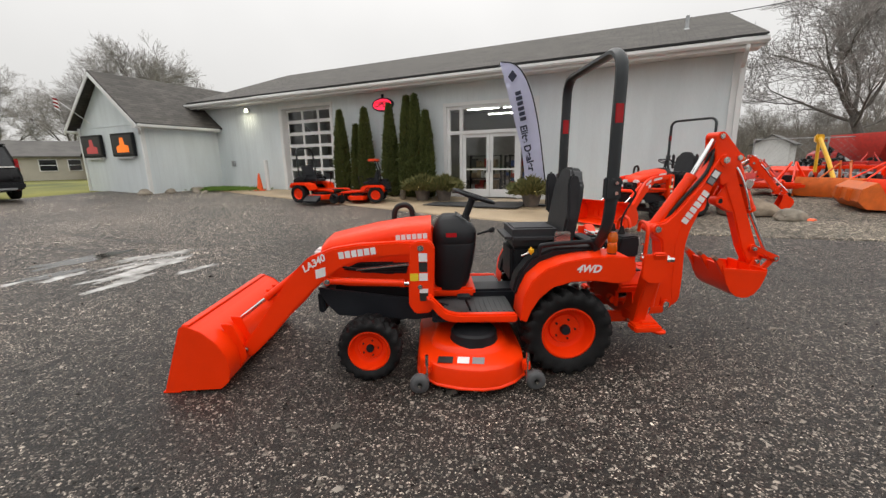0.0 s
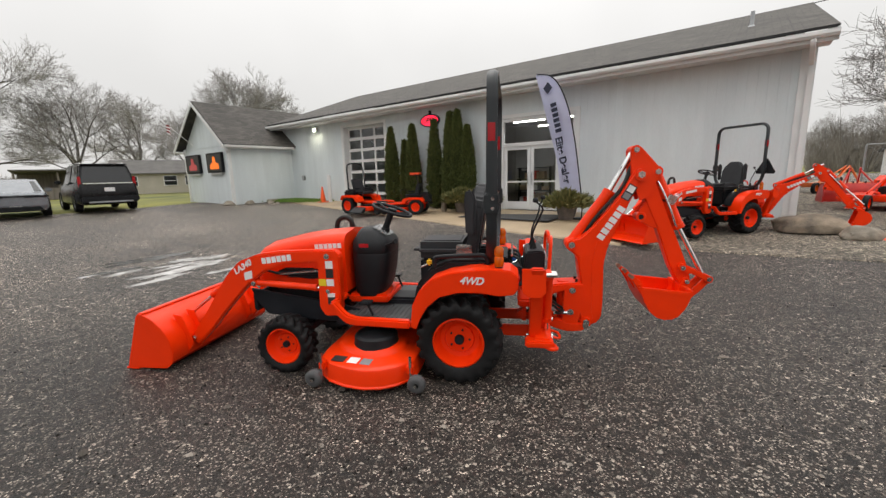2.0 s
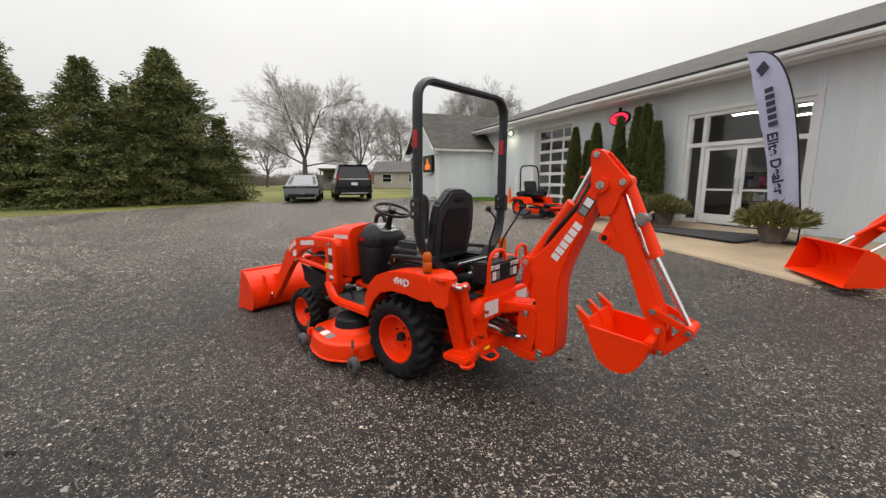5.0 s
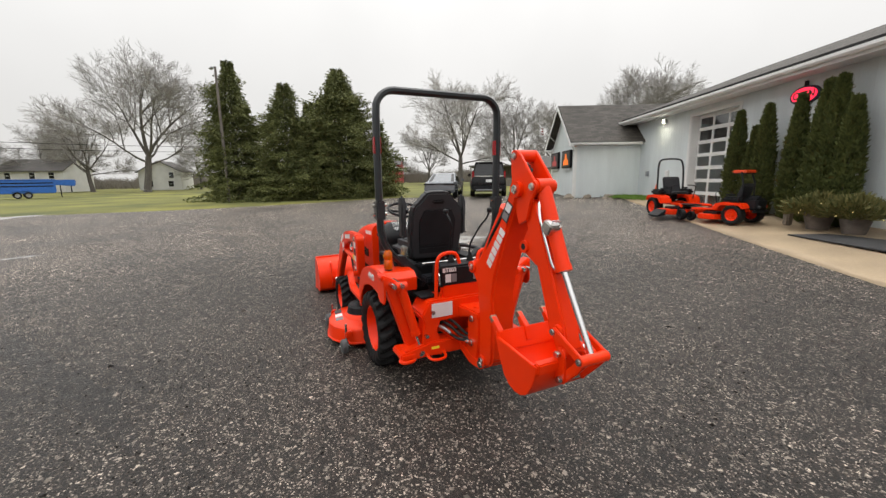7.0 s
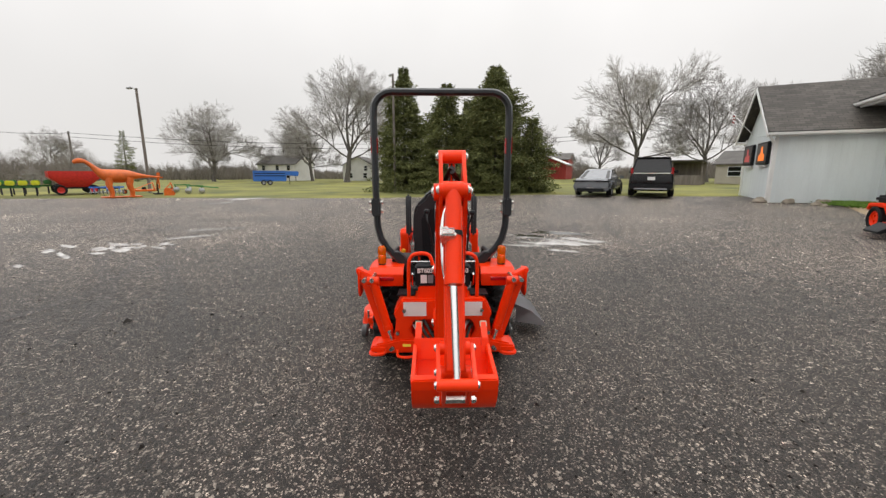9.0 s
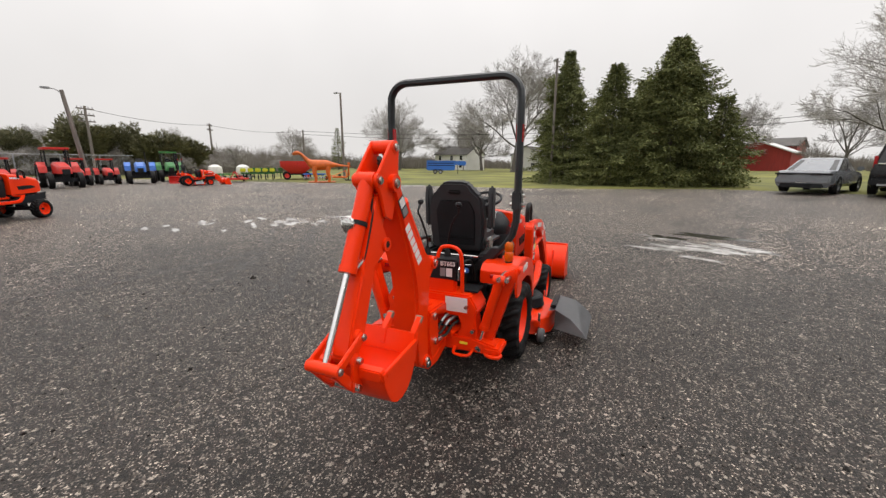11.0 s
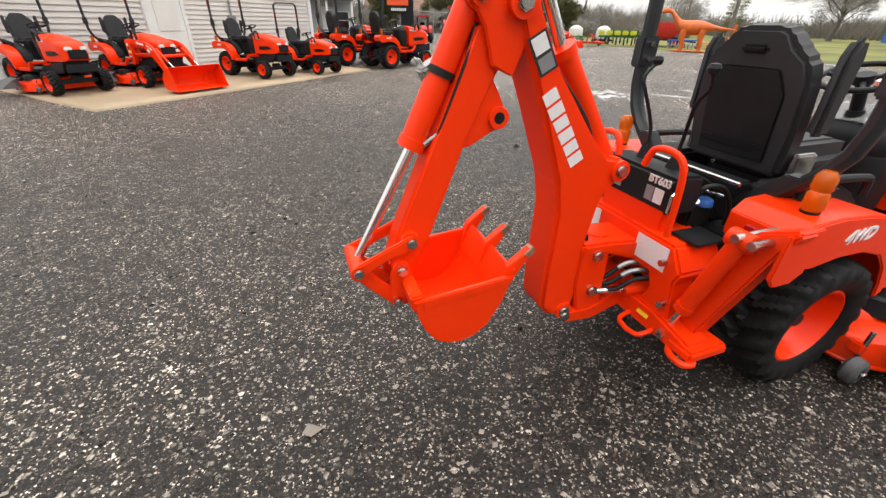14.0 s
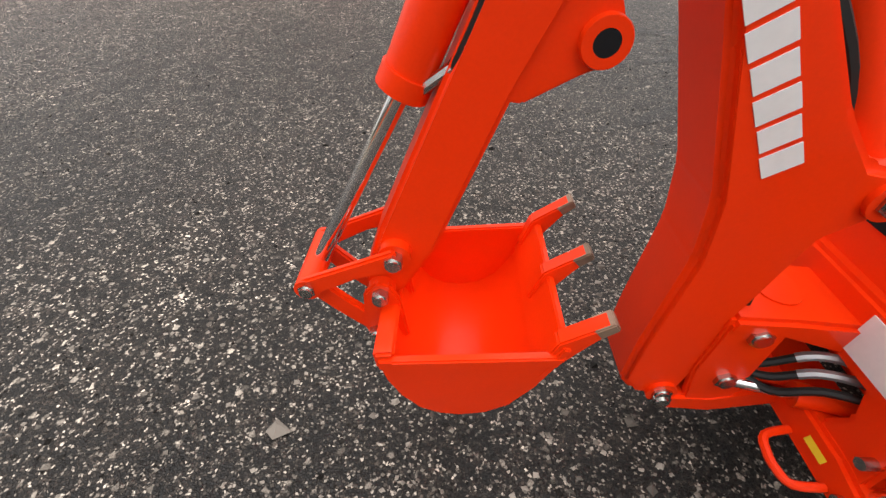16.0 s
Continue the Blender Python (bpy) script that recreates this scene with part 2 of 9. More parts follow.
    cr.inputs["To Min"].default_value, cr.inputs["To Max"].default_value = 0.35, 2.1
    l.new(clump.outputs["Fac"], cr.inputs["Value"])
    both = n.new("ShaderNodeMath")
    both.operation = "MULTIPLY"
    l.new(cr.outputs["Result"], both.inputs[0])
    l.new(pr.outputs["Result"], both.inputs[1])
    l.new(over.outputs["Color"], mul.inputs[1])
    # grazing sky sheen put into the base colour, growing with distance
    if far_sheen != 1.0:
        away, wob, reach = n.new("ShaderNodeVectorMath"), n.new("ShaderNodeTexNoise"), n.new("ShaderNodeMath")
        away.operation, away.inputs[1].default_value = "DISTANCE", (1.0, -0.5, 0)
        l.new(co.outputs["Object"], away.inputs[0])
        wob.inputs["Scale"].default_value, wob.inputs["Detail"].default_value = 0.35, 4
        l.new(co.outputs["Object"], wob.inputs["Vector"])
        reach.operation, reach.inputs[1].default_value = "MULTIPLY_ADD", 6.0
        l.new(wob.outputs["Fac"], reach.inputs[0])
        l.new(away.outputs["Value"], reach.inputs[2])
        far_gain = n.new("ShaderNodeMapRange")
        far_gain.interpolation_type = "SMOOTHSTEP"
        far_gain.inputs["From Min"].default_value, far_gain.inputs["From Max"].default_value = 6.5, 12.5
        far_gain.inputs["To Min"].default_value, far_gain.inputs["To Max"].default_value = 1.0, far_sheen
        l.new(reach.outputs["Value"], far_gain.inputs["Value"])
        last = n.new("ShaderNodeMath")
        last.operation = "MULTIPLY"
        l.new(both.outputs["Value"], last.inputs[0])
        l.new(far_gain.outputs["Result"], last.inputs[1])
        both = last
    l.new(both.outputs["Value"], mul.inputs[2])
    l.new(mul.outputs["Color"], b.inputs["Base Color"])
    h = n.new("ShaderNodeMath")
    h.operation = "ADD"
    l.new(tone[0][1].outputs["Result"], h.inputs[0])
    l.new(f.outputs["Value"], h.inputs[1])
    lump = n.new("ShaderNodeTexNoise")
    lump.inputs["Scale"].default_value, lump.inputs["Detail"].default_value = 5.0, 5
    l.new(co.outputs["Object"], lump.inputs["Vector"])
    lb = n.new("ShaderNodeBump")
    lb.inputs["Strength"].default_value, lb.inputs["Distance"].default_value = 0.6, 0.05
    l.new(lump.outputs["Fac"], lb.inputs["Height"])
    bp = n.new("ShaderNodeBump")
    l.new(lb.outputs["Normal"], bp.inputs["Normal"])
    bp.inputs["Strength"].default_value, bp.inputs["Distance"].default_value = 0.85, cell * 0.5
    l.new(h.outputs["Value"], bp.inputs["Height"])
    l.new(bp.outputs["Normal"], b.inputs["Normal"])
    rr = n.new("ShaderNodeMapRange")
    rr.inputs["To Min"].default_value, rr.inputs["To Max"].default_value = 0.75 - wet, 0.78 - 0.5 * wet
    l.new(patch.outputs["Fac"], rr.inputs["Value"])
    l.new(rr.outputs["Result"], b.inputs["Roughness"])
    return m


SHINGLE = shingles()
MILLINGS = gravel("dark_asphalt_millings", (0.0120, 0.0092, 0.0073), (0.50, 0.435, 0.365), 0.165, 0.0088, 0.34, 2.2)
PEAGRAVEL = gravel("grey_tan_gravel", (0.135, 0.114, 0.086), (0.40, 0.35, 0.285), 0.25, 0.02)
GRASS = material("winter_grass", (0.17, 0.165, 0.035), 0.9, vary=0.3, scale=0.25, fine=9, tint=(0.10, 0.115, 0.03), bump=0.5, bump_scale=12)


# ---- mesh building ----
def link_mesh(name, bm, mat, smooth=True):
    me = bpy.data.meshes.new(name)
    bmesh.ops.recalc_face_normals(bm, faces=bm.faces)
    bm.to_mesh(me)
    bm.free()
    if smooth:
        me.shade_smooth()
        me.set_sharp_from_angle(angle=radians(35))
    for m in (mat if isinstance(mat, (list, tuple)) else [mat]):
        me.materials.append(m)
    return me


def part(name, bm, mat, parent=None, label="", smooth=True):
    ob = new(name, link_mesh(name, bm, mat, smooth))
    ob.parent = parent
    if label:
        ob["label"] = label
    return ob


def thing(name, label, category, at=None, group="", kind=""):
    ob = new(name)
    if at is not None:
        ob.matrix_world = at
    return tagged(ob, label, category, group, kind)


def bevel_all(bm, width, segments=2):
    if width:
        bmesh.ops.bevel(bm, geom=bm.edges[:], offset=width, segments=segments, affect="EDGES", clamp_overlap=True)


def merge(dst, src):
    """Adds the mesh src to dst and frees it."""
    me = bpy.data.meshes.new("x")
    src.to_mesh(me)
    src.free()
    dst.from_mesh(me)
    bpy.data.meshes.remove(me)
    return dst


def box(c, s, bevel=0.0, m=None, bm=None, seg=2):
    """A bevelled block with centre c and sizes s."""
    b = bmesh.new()
    bmesh.ops.create_cube(b, size=1, matrix=Matrix.LocRotScale(c, None, s))
    bevel_all(b, bevel, seg)
    if m is not None:
        b.transform(m)
    return merge(bm, b) if bm is not None else b


def rod(p, q, r, r2=None, seg=14, bm=None, bevel=0.0):
    """A round bar from p to q."""
    p, q = Vector(p), Vector(q)
    b = bmesh.new()
    d = q - p
    m = Matrix.Translation((p + q) / 2) @ d.to_track_quat("Z", "Y").to_matrix().to_4x4()
    bmesh.ops.create_cone(b, cap_ends=True, segments=seg, radius1=r, radius2=r if r2 is None else r2, depth=d.length, matrix=m)
    return merge(bm, b) if bm is not None else b


def pipe(pts, r, seg=8, bm=None, flat=None, closed=False):
    """A tube along points; flat: (width, height) of a rounded rectangular section instead of a circle."""
    pts = [Vector(p) for p in pts]
    b = bmesh.new()
    rings = []
    up = Vector((0, 0, 1))
    n = len(pts)
    prev = None
    for i, p in enumerate(pts):
        t = (pts[(i + 1) % n if closed else min(i + 1, n - 1)] - pts[(i - 1) % n if closed else max(i - 1, 0)]).normalized()
        if prev is None:
            side = t.cross(up)
            if side.length < 0.05:
                side = t.cross(Vector((1, 0, 0)))
        else:
            side = prev - t * prev.dot(t)
        side.normalize()
        prev = side
        nor = side.cross(t)
        ring = []
        for k in range(seg):
            a = 2 * math.pi * (k + 0.5) / seg
            if flat:
                x, y = math.cos(a), math.sin(a)
                q = max(abs(x), abs(y))
                x, y = x / q * 0.5 * flat[0] * (0.92 if seg > 4 else 1), y / q * 0.5 * flat[1]
            else:
                rr = r[i] if isinstance(r, (list, tuple)) else r
                x, y = rr * math.cos(a), rr * math.sin(a)
            ring.append(b.verts.new(p + side * x + nor * y))
        rings.append(ring)
    for i in range(n if closed else n - 1):
        a, c = rings[i], rings[(i + 1) % n]
        for k in range(seg):
            b.faces.new((a[k], a[(k + 1) % seg], c[(k + 1) % seg], c[k]))
    if not closed:
        b.faces.new(rings[0])
        b.faces.new(rings[-1])
    return merge(bm, b) if bm is not None else b


def curve_pts(pts, n=6):
    """Catmull-Rom points through pts."""
    pts = [Vector(p) for p in pts]
    out = []
    for i in range(len(pts) - 1):
        a, b_, c, d = pts[max(i - 1, 0)], pts[i], pts[i + 1], pts[min(i + 2, len(pts) - 1)]
        for k in range(n):
            t = k / n
            out.append(0.5 * ((2 * b_) + (c - a) * t + (2 * a - 5 * b_ + 4 * c - d) * t * t + (3 * b_ - a - 3 * c + d) * t ** 3))
    out.append(pts[-1])
    return out


def prism(profile, lo, hi, axis="y", bevel=0.0, bm=None, m=None, seg=2):
    """A flat outline pulled from lo to hi along an axis. The outline is (x, z) for y, (y, z) for x and (x, y) for z."""
    b = bmesh.new()

    def v(p, t):
        return {"y": (p[0], t, p[1]), "x": (t, p[0], p[1]), "z": (p[0], p[1], t)}[axis]
    a, c = [b.verts.new(v(p, lo)) for p in profile], [b.verts.new(v(p, hi)) for p in profile]
    n = len(profile)
    b.faces.new(a)
    b.faces.new(list(reversed(c)))
    for i in range(n):
        b.faces.new((a[i], c[i], c[(i + 1) % n], a[(i + 1) % n]))
    bmesh.ops.recalc_face_normals(b, faces=b.faces)
    if bevel:
        bmesh.ops.bevel(b, geom=[e for e in b.edges], offset=bevel, segments=seg, affect="EDGES", clamp_overlap=True)
    bmesh.ops.triangulate(b, faces=[f for f in b.faces if len(f.verts) > 4])
    if m is not None:
        b.transform(m)
    return merge(bm, b) if bm is not None else b


def lathe(profile, axis_m, seg=32, bm=None):
    """A turned form: profile of (radius, along) about the local z of axis_m."""
    b = bmesh.new()
    rings = []
    for r, z in profile:
        rings.append([b.verts.new((r * math.cos(2 * math.pi * k / seg), r * math.sin(2 * math.pi * k / seg), z)) for k in range(seg)])
    for a, c in zip(rings, rings[1:]):
        for k in range(seg):
            b.faces.new((a[k], a[(k + 1) % seg], c[(k + 1) % seg], c[k]))
    b.transform(axis_m)
    return merge(bm, b) if bm is not None else b


def loft(rings, bm=None, caps=True):
    b = bmesh.new()
    vs = [[b.verts.new(p) for p in ring] for ring in rings]
    n = len(vs[0])
    for a, c in zip(vs, vs[1:]):
        for k in range(n):
            b.faces.new((a[k], a[(k + 1) % n], c[(k + 1) % n], c[k]))
    if caps:
        b.faces.new(vs[0])
        b.faces.new(vs[-1])
    return merge(bm, b) if bm is not None else b


def lettering(name, words, size, mat, parent, m, depth=0.002, label="", slant=0.0):
    """Raised letters in Blender's own font as a mesh, lying in the local xy plane of m."""
    cu = bpy.data.curves.new(name, "FONT")
    cu.body, cu.size, cu.extrude = words, size, depth
    cu.align_x, cu.align_y = "CENTER", "CENTER"
    cu.shear, cu.offset = slant, size * 0.03
    tmp = bpy.data.objects.new(name, cu)
    scene.collection.objects.link(tmp)
    me = bpy.data.meshes.new_from_object(tmp.evaluated_get(bpy.context.evaluated_depsgraph_get()))
    bpy.data.objects.remove(tmp)
    me.materials.append(mat)
    ob = new(name, me)
    ob.parent = parent
    ob.matrix_local = m
    if label:
        ob["label"] = label
    return ob


def smoothstep(a, b, x):
    t = min(1, max(0, (x - a) / (b - a)))
    return t * t * (3 - 2 * t)


def ground_z(x, y):
    """The lot lies in a very shallow dish round the tractor."""
    r = math.hypot(x, y)
    slope = 0.018 + 0.008 * smoothstep(-5, 8, y)
    z = slope * max(0.0, min(r, 22) - 3)
    n = 0.449 * x + 0.893 * y
    return z + 0.012 * max(0.0, min(n, 10) - 3)


# ---- ground ----
def sheet(name, xs, ys, lift, mat, planes=(), label="", category=""):
    """A piece of ground that follows the dish, cut by planes (point, normal that points out)."""
    b = bmesh.new()
    g = [[b.verts.new((x, y, 0)) for y in ys] for x in xs]
    for i in range(len(xs) - 1):
        for j in range(len(ys) - 1):
            b.faces.new((g[i][j], g[i + 1][j], g[i + 1][j + 1], g[i][j + 1]))
    for p, nrm in planes:
        bmesh.ops.bisect_plane(b, geom=b.verts[:] + b.edges[:] + b.faces[:], plane_co=(*p, 0), plane_no=(*nrm, 0), clear_outer=True)
    for v in b.verts:
        v.co.z = ground_z(v.co.x, v.co.y) + lift
    if lift > 0:
        rim = bmesh.ops.extrude_edge_only(b, edges=[e for e in b.edges if len(e.link_faces) == 1])["geom"]
        for v in rim:
            if isinstance(v, bmesh.types.BMVert):
                v.co.z -= 0.1
    b.normal_update()
    for f in b.faces:
        if f.normal.z < -0.5:
            f.normal_flip()
    me = bpy.data.meshes.new(name)
    b.to_mesh(me)
    b.free()
    me.shade_smooth()
    me.materials.append(mat)
    return tagged(new(name, me), label, category, kind="structure")


def spread(lo, hi, near, step):
    """Grid lines: even near the middle, ever wider outside."""
    out, v = [], -near
    while v <= near + 1e-6:
        out.append(v)
        v += step
    a, s = near, step
    while a < hi:
        s *= 1.35
        a = min(hi, a + s)
        out.append(a)
    a, s = -near, step
    while a > lo:
        s *= 1.35
        a = max(lo, a - s)
        out.insert(0, a)
    return out


gx = spread(-1500, 1500, 40, 2.0)
sheet("ground", gx, gx, -0.03, GRASS, label="flat yellow-green winter lawn and fields", category="grass")


def edge_line(p, q):
    """A cutting plane through p and q; the kept side lies to the left of p to q."""
    d = Vector((q[0] - p[0], q[1] - p[1])).normalized()
    return p, (d.y, -d.x)


BW = Matrix.Translation((0, 10.82, 0)) @ Matrix.Rotation(radians(-26.7), 4, "Z")      # the shop: x along its front, y inwards
OW = Matrix.Rotation(radians(43), 4, "Z")                                               # the building across the lot


def bp(x, y):
    v = BW @ Vector((x, y, 0))
    return v.x, v.y


def op(u, n):
    """A place from the opposite building's own lines: u along its wall, n from the lot towards it."""
    v = OW @ Vector((u, -n, 0))
    return v.x, v.y


lot = spread(-45, 45, 14, 0.5)
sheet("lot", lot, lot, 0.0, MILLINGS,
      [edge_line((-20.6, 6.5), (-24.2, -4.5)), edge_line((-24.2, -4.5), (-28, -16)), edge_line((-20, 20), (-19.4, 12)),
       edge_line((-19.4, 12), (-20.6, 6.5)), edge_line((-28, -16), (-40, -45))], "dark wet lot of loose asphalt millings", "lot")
fine = [i * 0.5 - 30 for i in range(121)]
sheet("shop_apron", fine, fine, 0.035, CONCRETE,
      [edge_line(bp(4.9, -3.6), bp(4.9, 0.0)), edge_line(bp(4.9, 0.0), bp(-12.4, 0.0)), edge_line(bp(-12.0, 0.1), bp(-12.0, -1.9)),
       edge_line(bp(-12.0, -1.1), bp(4.9, -4.25))], "tan concrete apron in front of the shop", "pavement")
sheet("yard_gravel", fine, fine, 0.012, PEAGRAVEL,
      [edge_line(bp(4.9, -4.3), bp(30, -3.0)), edge_line(bp(4.9, 0.0), bp(4.9, -4.0)), edge_line(bp(30, 25), bp(4.9, 25))],
      "grey-tan gravel yard beside the shop", "gravel")
sheet("opposite_apron", fine, fine, 0.03, CONCRETE,
      [((op(-4, 8.35)), (OW @ Vector((0, 1, 0))).to_2d()), ((op(-4, 12.1)), (OW @ Vector((0, -1, 0))).to_2d()),
       ((op(-8.3, 10)), (OW @ Vector((-1, 0, 0))).to_2d()), ((op(-1.0, 10)), (OW @ Vector((1, 0, 0))).to_2d())],
      "tan concrete apron under a row of tractors", "pavement")


# ---- the compact tractors ----
def side_m(y):
    """Letters that lie on a plane across y and read from the side they face."""
    return pose(0, 0, 0, 90, 0, 0) if y < 0 else pose(0, 0, 0, 90, 0, 180)


def bars(name, n, length, height, mat, parent, m, gap=0.3, thick=0.002):
    """A word as a row of plain upright blocks, each a piece of its own, lying in the local xy plane of m."""
    w = length / n
    for i in range(n):
        b = box((-length / 2 + w * (i + 0.5), 0, 0), (w * (1 - gap), height * (1.0 if i % 2 else 0.96), thick))
        b.transform(m)
        part(name, b, mat, parent, smooth=False)


def ribbon(path, widths):
    """The outline of a band of varying width along a path in the (x, z) plane."""
    pts = [Vector((p[0], p[1])) for p in path]
    left, right = [], []
    for i, p in enumerate(pts):
        t = (pts[min(i + 1, len(pts) - 1)] - pts[max(i - 1, 0)]).normalized()
        nrm = Vector((-t.y, t.x))
        left.append(tuple(p + nrm * widths[i] / 2))
        right.append(tuple(p - nrm * widths[i] / 2))
    return left + right[::-1]


def wheel(parent, x, y, z, radius, width, rim, side, lugs, name="wheel"):
    """A wheel whose open face looks to side (-1 or 1): hub as the part, tyre and rim under it."""
    m = Matrix.Translation((x, y, z)) @ Matrix.Rotation(radians(-90 * side), 4, "X")
    w = width / 2
    b = lathe([(0.0, w * 0.5), (rim * 0.16, w * 0.5), (rim * 0.19, w * 0.42), (rim * 0.19, w * 0.1)], m, 16)
    for k in range(5):
        a = 2 * math.pi * k / 5
        p, q = (m @ Vector((rim * 0.40 * math.cos(a), rim * 0.40 * math.sin(a), h)) for h in (w * 0.1, w * 0.30))
        rod(p, q, rim * 0.04, seg=6, bm=b)
    hub = part(name, b, SLATE, parent, "dark hub with wheel bolts")
    prof = [(rim * 1.02, w * 0.8), (rim * 0.96, w * 0.82), (rim * 0.92, w * 0.72), (rim * 0.89, w * 0.40), (rim * 0.78, w * 0.16),
            (rim * 0.6, w * 0.10), (rim * 0.56, w * 0.20), (rim * 0.2, w * 0.22), (0.001, w * 0.22)]
    part("rim", lathe(prof, m, 40), ORANGE, hub, "orange painted steel rim")
    r = radius
    core = r * 0.905
    seg = lugs * 8
    low = [(rim, 0.70), (rim * 1.03, 0.84), (rim * 1.12, 0.93), (r * 0.78, 1.0), (core * 0.93, 0.97)]
    tread = [(-0.93 + 1.86 * k / 12) for k in range(13)]
    strips = [(q, -z, 0.0) for q, z in low] + [(None, u, 1.0) for u in tread] + [(q, z, 0.0) for q, z in low[::-1]]
    rings = []
    for q, z, tr in strips:
        ring = []
        for k in range(seg):
            a = 2 * math.pi * k / seg
            ph = (k / 8 + (0.5 if z > 0 else 0.0) + 0.75 * abs(z)) % 1.0
            up = smoothstep(0.0, 0.10, ph) * (1 - smoothstep(0.50, 0.62, ph))
            if tr:
                q_ = core * (1 - 0.05 * abs(z) ** 4) + (r - core) * up * (1 - 0.4 * abs(z) ** 5)
                z_ = z
            else:
                q_ = q
                z_ = z * (1 + (0.05 * up if q > r * 0.8 else 0.0))
            ring.append(m @ Vector((q_ * math.cos(a), q_ * math.sin(a), z_ * w)))
        rings.append(ring)
    b = loft(rings, caps=False)
    part("tyre", b, RUBBER, hub, "black chunky lugged tyre")
    return hub


def cylinder(parent, p, s, q, r, rr, name="hydraulic_cylinder"):
    """A hydraulic cylinder: painted barrel from p to s, bright rod on to q."""
    b = rod(p, s, r, seg=18)
    d = (Vector(q) - Vector(p)).normalized()
    rod(Vector(s) - d * 0.03, Vector(s) + d * 0.004, r * 1.12, seg=18, bm=b)
    rod(Vector(p) - Vector((0, r * 1.25, 0)), Vector(p) + Vector((0, r * 1.25, 0)), r * 1.05, seg=14, bm=b)
    body = part(name, b, ORANGE, parent)
    part("rod", rod(s, q, rr, seg=14), CHROME, body, "bright chrome rod")
    return body


def pin(parent, x, z, y0, y1, r, over=0.012, mat=None, name="pin"):
    """A cross pin with a collar at each end."""
    b = rod((x, y0 - over, z), (x, y1 + over, z), r, seg=12)
    if mat is None:
        rod((x, y0 - over * 0.5, z), (x, y1 + over * 0.5, z), r * 1.35, seg=6, bm=b)
    return part(name, b, mat or STEEL, parent)


def decal(parent, name, corners, mat, label=""):
    """A thin plate from four corners."""
    b = bmesh.new()
    q = [Vector(c) for c in corners]
    nrm = (q[1] - q[0]).cross(q[3] - q[0]).normalized() * 0.0015
    lo, hi = [b.verts.new(p - nrm) for p in q], [b.verts.new(p + nrm) for p in q]
    b.faces.new(lo)
    b.faces.new(hi[::-1])
    for i in range(4):
        b.faces.new((lo[i], hi[i], hi[(i + 1) % 4], lo[(i + 1) % 4]))
    return part(name, b, mat, parent, label, smooth=False)


def side_decal(parent, x0, x1, z0, z1, y, mat, name="decal", label="", shear=0.0):
    return decal(parent, name, [(x0, y, z0), (x1, y, z0 + shear), (x1, y, z1 + shear), (x0, y, z1)], mat, label)


